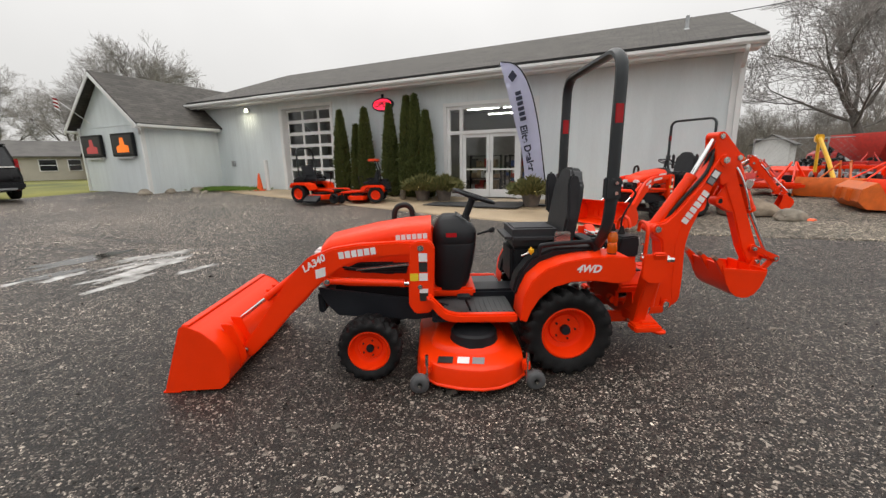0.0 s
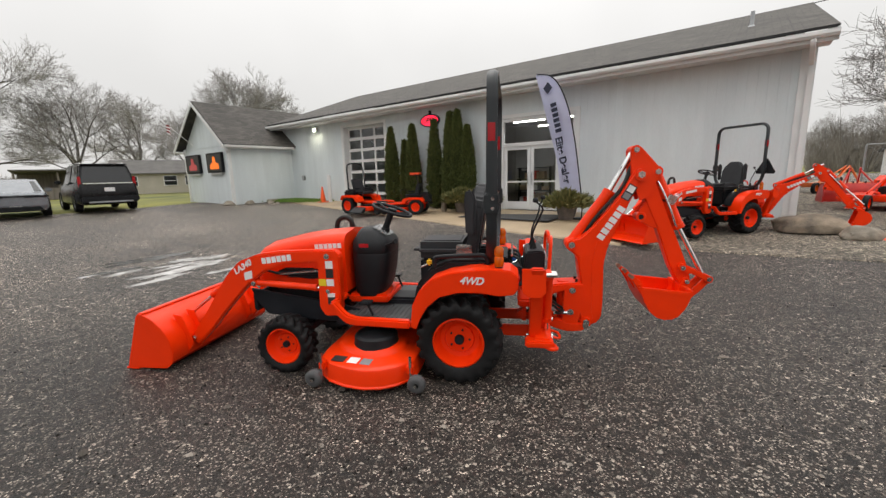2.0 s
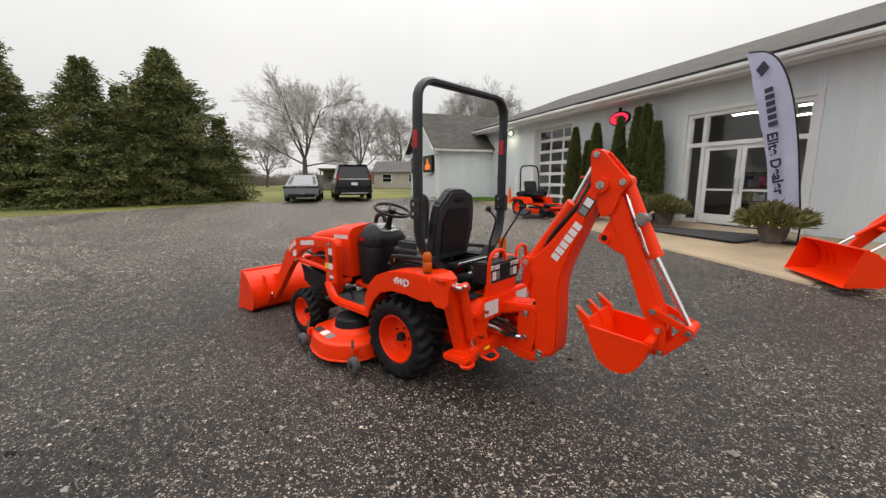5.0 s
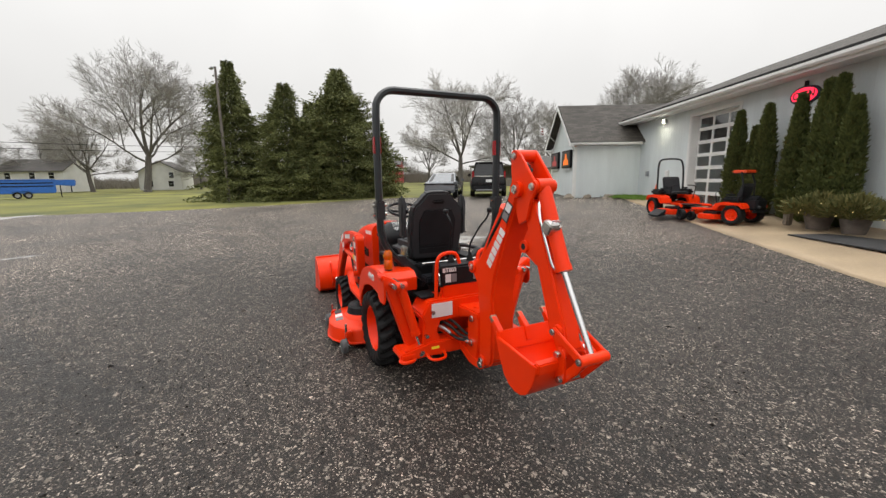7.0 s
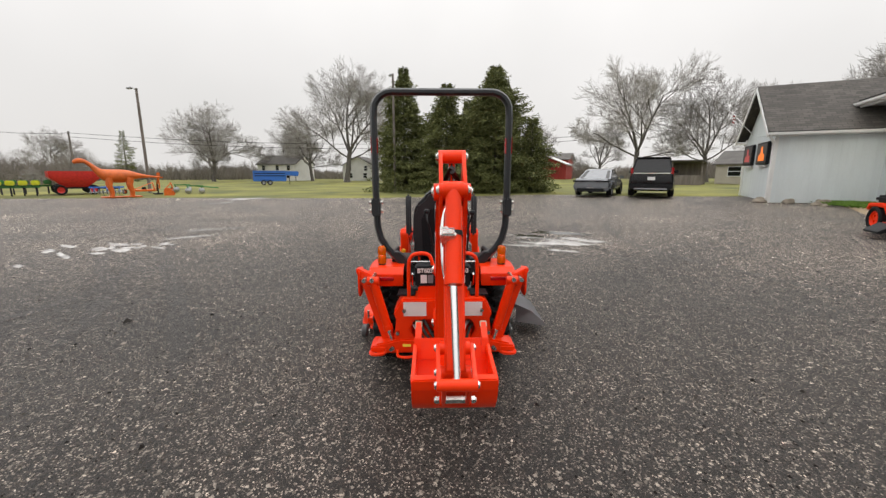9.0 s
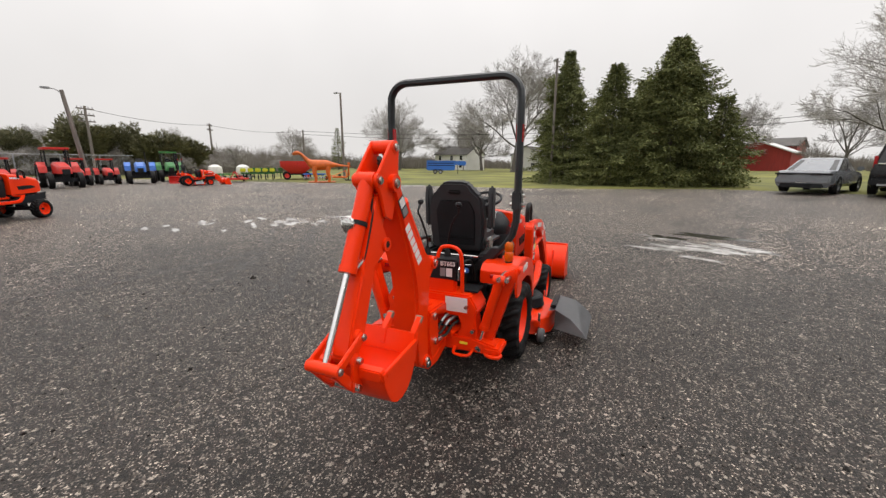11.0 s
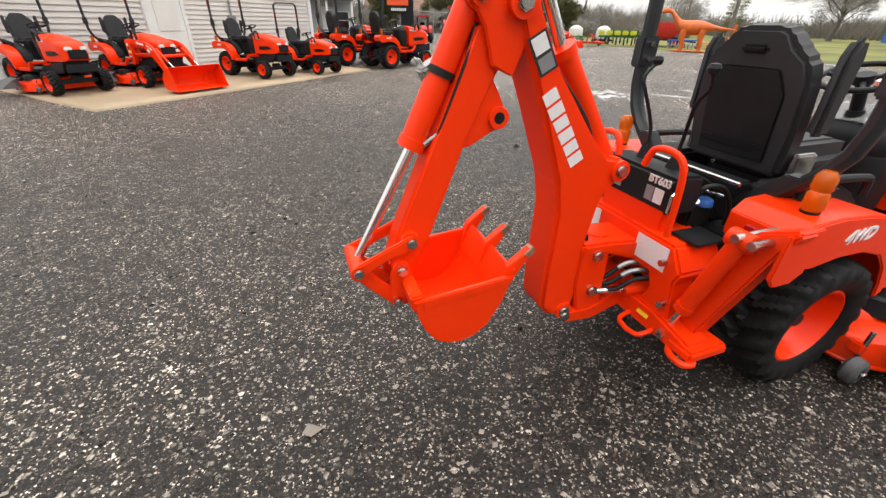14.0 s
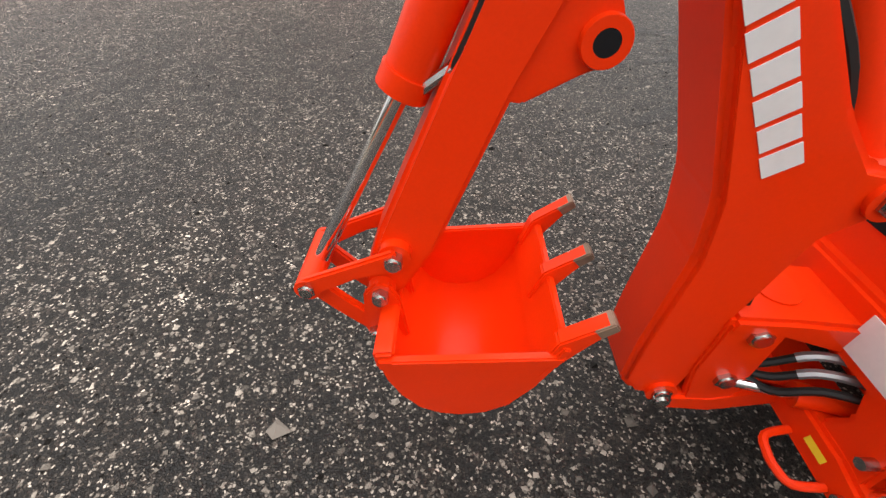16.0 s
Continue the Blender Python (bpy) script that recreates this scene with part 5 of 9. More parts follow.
def roof(name, eave_a, eave_b, ridge_a, ridge_b, mat, parent, thick=0.06, m=BW):
    """One roof slope with its own UV in metres."""
    me_b = bmesh.new()
    q = [Vector(p) for p in (eave_a, eave_b, ridge_b, ridge_a)]
    nrm = (q[1] - q[0]).cross(q[3] - q[0]).normalized()
    if nrm.z < 0:
        nrm = -nrm
    top = [me_b.verts.new(m @ (p + nrm * thick)) for p in q]
    low = [me_b.verts.new(m @ p) for p in q]
    me_b.faces.new(top)
    me_b.faces.new(list(reversed(low)))
    for i in range(4):
        me_b.faces.new((top[i], low[i], low[(i + 1) % 4], top[(i + 1) % 4]))
    uv = me_b.loops.layers.uv.new("UVMap")
    u = (q[1] - q[0]).normalized()
    w = nrm.cross(u)
    inv = m.inverted()
    for f in me_b.faces:
        for lp in f.loops:
            p = inv @ lp.vert.co - q[0]
            lp[uv].uv = (p.dot(u), p.dot(w))
    return part(name, me_b, mat, parent, smooth=False)


roof("roof", (-13.0, -0.7, 4.24), (8.0, -0.7, 4.24), (-13.0, 5.5, 6.47), (8.0, 5.5, 6.47), SHINGLE, shop)
roof("roof", (8.0, 11.8, 4.24), (-13.0, 11.8, 4.24), (8.0, 5.5, 6.47), (-13.0, 5.5, 6.47), SHINGLE, shop)
b = box((-2.5, -0.70, 4.10), (21.0, 0.03, 0.2))
box((-2.5, -0.35, 4.06), (20.9, 0.68, 0.02), bm=b)
b.transform(BW)
part("soffit", b, WHITE, shop)
b = prism([(-0.86, 4.19), (-0.86, 4.12), (-0.82, 4.07), (-0.72, 4.07), (-0.72, 4.19), (-0.74, 4.19), (-0.74, 4.09), (-0.81, 4.09), (-0.84, 4.13), (-0.84, 4.19)], -13.05, 8.0, "x", m=BW)
part("gutter", b, WHITE, shop)
b = box((7.64, -0.02, 2.0), (0.26, 0.08, 4.24))
b.transform(BW)
part("corner_trim", b, WHITE, shop)
b = prism([(-0.75, 4.24), (-0.75, 4.02), (5.5, 6.24), (5.5, 6.47)], 7.97, 8.0, "x", m=BW)
part("rake_board", b, WHITE, shop)

# the annex with its gable to the lot
AX0, AX1, AY, AC = -16.75, -12.2, -3.2, -14.45
annex = thing("annex_building", "small pale grey gabled annex with white trim", "building", kind="structure")
panel_wall("wall_side", AX1 - 0.15, AX1, -0.2, 3.2, [], AY, 0.0, SIDING, BW, annex)
panel_wall("wall_side", AX0, AX0 + 0.15, -0.2, 3.2, [], AY, 6.0, SIDING, BW, annex)
panel_wall("wall_front", AX0 + 0.15, AX1 - 0.15, -0.2, 3.2, [], AY, AY + 0.15, SIDING, BW, annex)
b = prism([(AX0, 3.2), (AX1, 3.2), (AC, 5.2)], AY, AY + 0.15, "y", m=BW)
part("gable_top", b, SIDING, annex)
roof("roof", (AX1 + 0.40, 6, 3.13), (AX1 + 0.40, AY - 0.40, 3.13), (AC, 6, 5.25), (AC, AY - 0.40, 5.25), SHINGLE, annex)
roof("roof", (AX0 - 0.40, AY - 0.40, 3.13), (AX0 - 0.40, 6, 3.13), (AC, AY - 0.40, 5.25), (AC, 6, 5.25), SHINGLE, annex)

# the building across the lot
opp = thing("opposite_building", "grey-beige building with horizontal lap siding", "building", kind="structure")
b = prism([(-9.95, -0.2), (-1.25, -0.2), (-1.25, 3.0), (-5.6, 4.3), (-9.95, 3.0)], -12.3, -12.1, "y", m=OW)
part("wall_front", b, BEIGE, opp)


# ---- shop fittings ----
GLASS = glassy("window_glass", (0.92, 0.95, 0.95), 0.0, 1.0)
LIGHT = glowing("fluorescent_tube", (1.0, 0.97, 0.9), 15.0)
LAMPGLOW = glowing("wall_lamp_glow", (1.0, 0.95, 0.75), 9.0)
NEON = glowing("red_sign_glow", (1.0, 0.02, 0.06), 1.6)
SCREEN_O = glowing("orange_screen_glow", (1.0, 0.22, 0.02), 0.4)
SCREEN_D = glowing("dark_red_screen_glow", (0.35, 0.05, 0.05), 0.5)
INDOOR = material("indoor_wall", (0.30, 0.285, 0.265), 0.8, vary=0.1)
INFLOOR = material("indoor_floor", (0.16, 0.15, 0.14), 0.5, vary=0.2)
NAVY = material("navy_print", (0.012, 0.016, 0.04), 0.6, vary=0.05)
CLOTH = material("pale_lilac_banner_cloth", (0.62, 0.63, 0.78), 0.7, vary=0.05, scale=3, fine=200)
CONE_O = material("orange_cone_plastic", (0.85, 0.10, 0.01), 0.45)
WOODPOT = material("weathered_wood_tub", (0.13, 0.11, 0.095), 0.8, vary=0.3, bump=0.3, bump_scale=30)


def at_shop(x, y, dz=0.0, turn=0.0):
    """A pose by the shop's own lines, on the ground there."""
    px, py = bp(x, y)
    return Matrix.Translation((px, py, ground_z(px, py) + dz)) @ Matrix.Rotation(radians(-26.7 + turn), 4, "Z")


def on_ground(x, y, turn=0.0, dz=0.0):
    return Matrix.Translation((x, y, ground_z(x, y) + dz)) @ Matrix.Rotation(radians(turn), 4, "Z")


# vertical boards on the front and on the annex
for i in range(104):
    x = -12.72 + 0.196 * i
    z0, z1 = -0.2, 4.05
    for hole in (GAR, DOOR):
        if hole[0] - 0.20 < x < hole[1] + 0.16:
            z0 = hole[3] + 0.12
    if x > 7.55:
        break
    b = box((x, -0.003, (z0 + z1) / 2), (0.1945, 0.006, z1 - z0), 0.002, seg=1)
    b.transform(BW)
    part("siding_board", b, SIDING, shop, smooth=False)
for i in range(23):
    x = AX0 + 0.10 + 0.196 * i
    z1 = 3.2 + max(0.0, (2.27 - abs(x - AC)) * 0.86) - 0.02
    b = box((x, AY - 0.003, (z1 - 0.2) / 2), (0.1945, 0.006, z1 + 0.2), 0.002, seg=1)
    b.transform(BW)
    part("siding_board", b, SIDING, annex, smooth=False)
for i in range(16):
    y = AY + 0.10 + 0.196 * i
    b = box((AX1 + 0.003, y, 1.5), (0.006, 0.192, 3.3), 0.002, seg=1)
    b.transform(BW)
    part("siding_board", b, SIDING, annex, smooth=False)
# trims, rakes and gutters of the annex
for s, x in ((1, AX1), (-1, AX0)):
    b = box((x + s * 0.02, AY - 0.02, 1.5), (0.12, 0.12, 3.4), 0.01)
    b.transform(BW)
    part("corner_trim", b, WHITE, annex)
    ex = x + s * 0.40
    b = prism([(ex, 3.13), (ex, 2.96), (AC, 5.08), (AC, 5.25)], AY - 0.43, AY - 0.39, "y", m=BW)
    part("rake_board", b, WHITE, annex)
    b = prism([(x, 3.02), (ex, 3.02), (ex, 3.06), (x, 3.06)], AY - 0.38, 0.3, "y", m=BW)
    part("soffit", b, WHITE, annex)
    b = prism([(ex, 3.05), (ex + s * 0.1, 3.05), (ex + s * 0.12, 3.14), (ex + s * 0.10, 3.14), (ex + s * 0.09, 3.07), (ex, 3.07)], AY - 0.4, -0.2 if s > 0 else 6.0, "y", m=BW)
    part("gutter", b, WHITE, annex)
b = pipe(curve_pts([(AX1 + 0.42, AY - 0.30, 3.05), (AX1 + 0.40, AY - 0.3, 2.95), (AX1 + 0.10, AY - 0.12, 2.78), (AX1 + 0.09, AY - 0.10, 2.6), (AX1 + 0.09, AY - 0.10, 0.55)], 4), 0, 4, flat=(0.08, 0.06))
b.transform(BW)
part("downspout", b, WHITE, annex)
b = pipe(curve_pts([(7.62, -0.76, 4.08), (7.62, -0.72, 3.95), (7.68, -0.15, 3.7), (7.69, -0.10, 3.5), (7.69, -0.10, 0.4)], 4), 0, 4, flat=(0.09, 0.07))
b.transform(BW)
part("downspout", b, WHITE, shop)
b = box((-14.45, AY - 0.014, 3.2), (4.4, 0.02, 0.05))
b.transform(BW)
part("band_board", b, SIDING, annex)
b = rod((6.54, 1.96, 5.05), (6.54, 1.96, 5.62), 0.05)
lathe([(0.22, 0), (0.1, 0.1), (0.05, 0.14)], Matrix.Translation((6.54, 1.96, 5.14)), 14, bm=b)
b.transform(BW)
part("vent_pipe", b, GALV, shop)
# room behind the openings
for nm, c, s_, m_ in (("room_floor", (-2.6, 5.6, 0.30), (20.0, 10.8, 0.06), INFLOOR), ("room_back", (-2.6, 8.0, 2.1), (20.0, 0.05, 3.9), INDOOR), ("room_ceiling", (-2.6, 5.6, 4.02), (20.0, 10.8, 0.05), INDOOR)):
    b = box(c, s_)
    b.transform(BW)
    tagged(part(nm, b, m_), "plain shop room surface", "room", kind="structure")
b = box((-3.4, 4.0, 2.1), (0.12, 7.8, 3.8))
b.transform(BW)
tagged(part("room_partition", b, INDOOR), "plain partition inside the shop", "wall", kind="structure")
for x, y in ((-7.3, 1.6), (-7.2, 3.6), (-6.2, 5.5), (0.2, 1.8), (1.6, 1.8), (0.4, 3.6), (2.0, 3.7), (1.2, 5.6)):
    tl = thing("ceiling_tube_light", "lit white fluorescent tube under the shop ceiling", "light", BW @ Matrix.Translation((x, y, 3.40)), "shop ceiling lights")
    for sx in (-0.5, 0.5):
        part("hanger", rod((sx, 0, 0.08), (sx, 0, 0.60), 0.006, seg=6), WHITE, tl)
    part("housing", box((0, 0, 0.06), (1.25, 0.16, 0.06), 0.01), WHITE, tl)
    part("tube", box((0, 0, 0.01), (1.2, 0.10, 0.03), 0.008), LIGHT, tl)
rnd = random.Random(4)
GOODS = [material("packaging_%s" % n, c, 0.5, vary=0.2) for n, c in (("red", (0.4, 0.03, 0.02)), ("blue", (0.04, 0.08, 0.25)), ("card", (0.28, 0.2, 0.12)), ("white", (0.5, 0.5, 0.5)), ("dark", (0.05, 0.05, 0.05)))]
for x, y in ((-0.2, 3.2), (1.4, 3.6), (2.8, 3.0), (0.6, 5.6)):
    sh = thing("display_shelf", "dark display shelf stocked with boxed goods", "shelf", BW @ Matrix.Translation((x, y, 0.33)), "display shelves")
    for z in (0.05, 0.5, 0.95, 1.4):
        part("board", box((0, 0, z), (1.3, 0.45, 0.03)), BLACK, sh)
        k = -0.55
        while k < 0.5 and z < 1.3:
            w = rnd.uniform(0.12, 0.3)
            hgt = rnd.uniform(0.15, 0.36)
            part("box", box((k + w / 2, -0.02, z + 0.016 + hgt / 2), (w * 0.94, 0.3, hgt), 0.005), rnd.choice(GOODS), sh)
            k += w
    for sx in (-0.66, 0.66):
        part("upright", box((sx, 0.1, 0.72), (0.04, 0.2, 1.44)), BLACK, sh)

# overhead door
gd = thing("door_1", "white glazed sectional garage door, closed", "garage door", kind="structure")
gx0, gx1, gz0, gz1 = GAR[0] + 0.02, GAR[1] - 0.02, 0.34, GAR[3] - 0.02
cols, rows_ = 3, 7
for c in range(cols + 1):
    x = gx0 + (gx1 - gx0) * c / cols
    b = box((x, 0.30, (gz0 + gz1) / 2), (0.10, 0.05, gz1 - gz0), 0.006)
    b.transform(BW)
    part("stile", b, WHITE, gd)
for r in range(rows_ + 1):
    z = gz0 + (gz1 - gz0) * r / rows_
    b = box(((gx0 + gx1) / 2, 0.297, z), (gx1 - gx0, 0.05, 0.13 if 0 < r < rows_ else 0.16), 0.006)
    b.transform(BW)
    part("rail", b, WHITE, gd)
for c in range(cols):
    for r in range(rows_):
        b = box((gx0 + (gx1 - gx0) * (c + 0.5) / cols, 0.31, gz0 + (gz1 - gz0) * (r + 0.5) / rows_), ((gx1 - gx0) / cols - 0.06, 0.008, (gz1 - gz0) / rows_ - 0.06))
        b.transform(BW)
        part("pane", b, GLASS, gd).visible_shadow = False
for x, w in ((GAR[0] - 0.07, 0.14), (GAR[1] + 0.07, 0.14)):
    b = box((x, 0.0, 2.0), (w, 0.06, 3.7), 0.006)
    b.transform(BW)
    part("jamb", b, WHITE, gd)
for x in (GAR[0] + 0.01, GAR[1] - 0.01):
    b = box((x, 0.16, 2.0), (0.02, 0.34, 3.6), 0.002)
    b.transform(BW)
    part("reveal", b, WHITE, gd)
b = box(((GAR[0] + GAR[1]) / 2, 0.0, GAR[3] + 0.06), (GAR[1] - GAR[0] + 0.3, 0.06, 0.12), 0.006)
b.transform(BW)
part("head_trim", b, WHITE, gd)

# entrance: double doors, sidelights and transoms
en = thing("door_2", "white-framed double glass entrance doors with sidelights", "door", kind="structure")
dx0, dx1, dz0, dz1 = DOOR[0], DOOR[1], 0.30, DOOR[3]
xs = (dx0, 0.09, 1.06, 2.03, dx1)


def en_box(nm, c, s_, m_=WHITE, bev=0.006):
    q = box(c, s_, bev)
    q.transform(BW)
    return part(nm, q, m_, en)


for x in (dx0 + 0.05, 0.05, 2.07, dx1 - 0.05):
    en_box("mullion", (x, 0.08, (dz0 + dz1) / 2), (0.10, 0.14, dz1 - dz0))
for z, w in ((dz1 - 0.05, dx1 - dx0), (2.47, dx1 - dx0)):
    en_box("transom_rail", ((dx0 + dx1) / 2, 0.078, z), (w, 0.13, 0.11))
for x0, x1 in ((0.10, 1.055), (1.065, 2.02)):
    for x in (x0 + 0.055, x1 - 0.055):
        en_box("leaf_stile", (x, 0.09, 1.37), (0.11, 0.05, 2.1))
    for z, h_ in ((2.36, 0.12), (0.46, 0.26), (1.25, 0.05)):
        en_box("leaf_rail", ((x0 + x1) / 2, 0.088, z), (x1 - x0 - 0.2, 0.045, h_))
    en_box("pane", ((x0 + x1) / 2, 0.09, 1.4), (x1 - x0 - 0.2, 0.008, 1.9), GLASS, 0).visible_shadow = False
    hx = 1.06 + (-0.06 if x0 < 0.5 else 0.06)
    q = pipe([(hx, 0.04, 1.15), (hx, 0.0, 1.2), (hx, 0.0, 1.5), (hx, 0.04, 1.55)], 0.012, 8)
    q.transform(BW)
    part("handle", q, GALV, en)
for x0, x1 in ((dx0 + 0.1, 0.0), (2.12, dx1 - 0.1)):
    for z0, z1 in ((0.42, 2.42), (2.52, 3.22)):
        en_box("pane", ((x0 + x1) / 2, 0.09, (z0 + z1) / 2), (x1 - x0, 0.008, z1 - z0), GLASS, 0).visible_shadow = False
    en_box("sill", ((x0 + x1) / 2, 0.09, 0.36), (x1 - x0, 0.1, 0.12))
en_box("pane", (1.06, 0.09, 2.87), (1.92, 0.008, 0.7), GLASS, 0).visible_shadow = False
for x in (dx0 - 0.06, dx1 + 0.06):
    en_box("casing", (x, -0.012, 1.75), (0.12, 0.05, 3.3))
en_box("casing", ((dx0 + dx1) / 2, -0.015, dz1 + 0.06), (dx1 - dx0 + 0.24, 0.05, 0.12))
# floodlight, open sign, screens, flag, meter box
fl = thing("wall_floodlight", "small lit wall floodlight under the eave", "light", BW @ Matrix.Translation((-9.95, -0.02, 3.84)))
part("housing", box((0, -0.06, 0), (0.22, 0.12, 0.16), 0.02), GALV, fl)
part("lens", box((0, -0.125, -0.01), (0.19, 0.02, 0.13), 0.008), LAMPGLOW, fl)
lp = new("floodlight_beam", bpy.data.lights.new("floodlight_beam", "AREA"))
lp.data.energy, lp.data.size, lp.data.color = 25, 0.18, (1.0, 0.93, 0.7)
lp.matrix_world = BW @ look((-9.95, -0.17, 3.83), (-9.95, -0.9, 2.6))
sg = thing("open_sign", "oval red-lit sign with dark rim on the shop wall", "sign", BW @ Matrix.Translation((-2.98, -0.05, 3.58)))
ov = [(0.46 * math.cos(2 * math.pi * k / 28), 0.24 * math.sin(2 * math.pi * k / 28)) for k in range(28)]
part("backing", prism(ov, -0.03, 0.04, "y", 0.008), NAVY, sg)
part("red_face", prism([(x * 0.84, z * 0.78) for x, z in ov], -0.045, -0.028, "y"), NEON, sg, "glowing red panel")
lettering("lettering", "OPEN", 0.26, BLACK_D, sg, Matrix.Translation((0, -0.047, 0)) @ pose(0, 0, 0, 90, 0, 0))
part("bracket", rod((0, 0, 0.22), (0, 0, 0.36), 0.05), BLACK, sg)
for x0, m_ in ((-16.62, SCREEN_D), (-14.30, SCREEN_O)):
    sc = thing("wall_screen", "black-framed outdoor screen showing an orange picture" if m_ is SCREEN_O else "black-framed outdoor screen showing a dim red picture", "screen", BW @ Matrix.Translation((x0 + 0.82, AY - 0.03, 2.42)), "annex screens")
    part("frame", box((0, -0.05, 0), (1.55, 0.12, 0.92), 0.02), BLACK, sc)
    part("display", box((0, -0.113, 0), (1.38, 0.006, 0.76)), BLACK_D, sc)
    part("picture", prism([(-0.4, -0.3), (0.45, -0.3), (0.45, -0.05), (0.2, 0.0), (0.12, 0.28), (-0.1, 0.28), (-0.12, 0.0), (-0.4, -0.08)], -0.122, -0.116, "y"), m_, sc)
    part("ledge", box((0, -0.06, -0.52), (1.2, 0.1, 0.05), 0.01), WHITE, sc)
us = thing("wall_flag", "small striped flag on a slanted staff", "flag", BW @ Matrix.Translation((-16.3, AY - 0.05, 3.35)))
part("staff", rod((0.6, 0, 0.0), (-0.55, -0.9, 1.35), 0.014), WHITE, us)
b = bmesh.new()
for i in range(6):
    pts = [(-0.35 + 0.0 * i, -0.72, 1.05 - 0.07 * i), (-0.15, -0.66, 1.0 - 0.08 * i), (0.05, -0.70, 0.86 - 0.075 * i)]
    for p, q in zip(pts, pts[1:]):
        v = [b.verts.new(p), b.verts.new(q), b.verts.new((q[0], q[1], q[2] - 0.07)), b.verts.new((p[0], p[1], p[2] - 0.065))]
        f = b.faces.new(v)
        f.material_index = i % 2
part("cloth", b, [RED_D, WHITE], us, smooth=False)
bx = thing("electric_box", "small grey electric box on the shop wall", "box", BW @ Matrix.Translation((-11.2, -0.05, 1.6)))
part("case", box((0, -0.04, 0), (0.16, 0.1, 0.24), 0.01), GALV, bx)

# feather banner: pole, cloth, print
fb = thing("feather_banner", "tall pale lilac feather banner with dark lettering on a pole", "banner", at_shop(0.42, 0))
fz = -fb.matrix_world.translation.z
FY = -1.35
edge = curve_pts([(2.80, FY, 0.62), (2.66, FY, 1.6), (2.53, FY, 2.4), (2.34, FY, 3.2), (2.09, FY, 3.8), (1.80, FY, 4.12), (1.42, FY, 4.22)], 5)
low = curve_pts([(2.22, FY - 0.06, 0.84), (2.10, FY - 0.02, 1.7), (1.93, FY + 0.03, 2.3), (1.75, FY - 0.02, 3.0), (1.58, FY - 0.02, 3.6), (1.47, FY, 3.95), (1.40, FY, 4.18)], 5)
b = bmesh.new()
ra = [b.verts.new((p.x, p.y, p.z + fz)) for p in edge]
rb = [b.verts.new((p.x, p.y, p.z + fz)) for p in low]
rm = [b.verts.new(((p.x + q.x) / 2, (p.y + q.y) / 2 + 0.035 * math.sin(i * 0.7), (p.z + q.z) / 2 + fz)) for i, (p, q) in enumerate(zip(edge, low))]
for i in range(len(edge) - 1):
    b.faces.new((ra[i], ra[i + 1], rm[i + 1], rm[i]))
    b.faces.new((rm[i], rm[i + 1], rb[i + 1], rb[i]))
bmesh.ops.solidify(b, geom=b.faces[:], thickness=0.004)
part("cloth", b, CLOTH, fb, "pale lilac printed cloth")
part("pole", pipe([(2.80, FY, fz + 0.25)] + [(p.x + 0.012, p.y, p.z + fz) for p in edge], 0.016, 8), BLACK, fb, "thin black pole")
part("base", box((2.80, FY, fz + 0.26), (0.4, 0.4, 0.04), 0.01), BLACK, fb)


def on_cloth(x, z):
    return Matrix.Translation((x, FY - 0.06, z + fz)) @ Matrix.Rotation(radians(77), 4, "Y") @ pose(0, 0, 0, 90, 0, 0)


lettering("lettering", "Elite Dealer", 0.27, NAVY, fb, on_cloth(2.25, 1.85), 0.003, "dark navy lettering")
bars("brand_mark", 6, 0.85, 0.17, NAVY, fb, on_cloth(2.03, 3.0))
b = prism([(0, 0.16), (0.13, 0), (0, -0.16), (-0.13, 0)], -0.004, 0.004, "y", m=Matrix.Translation((1.78, FY - 0.06, 3.80 + fz)))
part("emblem", b, NAVY, fb)

# bollards, cone, mats
for x in (-8.75, -0.92):
    bo = thing("bollard", "white painted steel bollard by the shop wall", "bollard", at_shop(x, -0.45), "bollards")
    part("post", lathe([(0.0, 1.30), (0.06, 1.29), (0.085, 1.26), (0.085, 0.0)], Matrix(), 20), WHITE, bo)
co = thing("traffic_cone", "orange traffic cone with white bands", "cone", at_shop(-8.9, -0.75, 0.035))
part("base", box((0, 0, 0.015), (0.36, 0.36, 0.03), 0.01), CONE_O, co)
part("body", lathe([(0.03, 0.72), (0.035, 0.70), (0.075, 0.45), (0.13, 0.03)], Matrix(), 18), CONE_O, co)
for z0, z1 in ((0.30, 0.40), (0.47, 0.57)):
    part("band", lathe([(0.13 - z1 * 0.138 + 0.003, z1), (0.13 - z0 * 0.138 + 0.003, z0)], Matrix(), 18), WHITE_D, co)
mt = thing("door_mat", "dark rubber mat in front of the entrance", "mat", at_shop(1.2, -1.5, 0.045))
part("mat", box((0, 0, 0), (2.9, 1.6, 0.02), 0.005), DARKMAT, mt)
for x, y, s_ in ((-11.6, -1.7, 0.28), (-11.2, -2.0, 0.2), (-12.0, -2.6, 0.26), (-12.3, -3.4, 0.3), (-10.8, -1.9, 0.16)):
    st = thing("border_rock", "rough tan rock along the planting bed", "rock", at_shop(x, y, s_ * 0.2), "border rocks")
    b = bmesh.new()
    bmesh.ops.create_icosphere(b, subdivisions=3, radius=s_)
    for v in b.verts:
        v.co *= 0.8 + 0.45 * noise.noise(v.co * 3.1 / s_ * 0.3 + Vector((x, y, 0)))
        v.co.z *= 0.6
    part("rock", b, STONE, st)


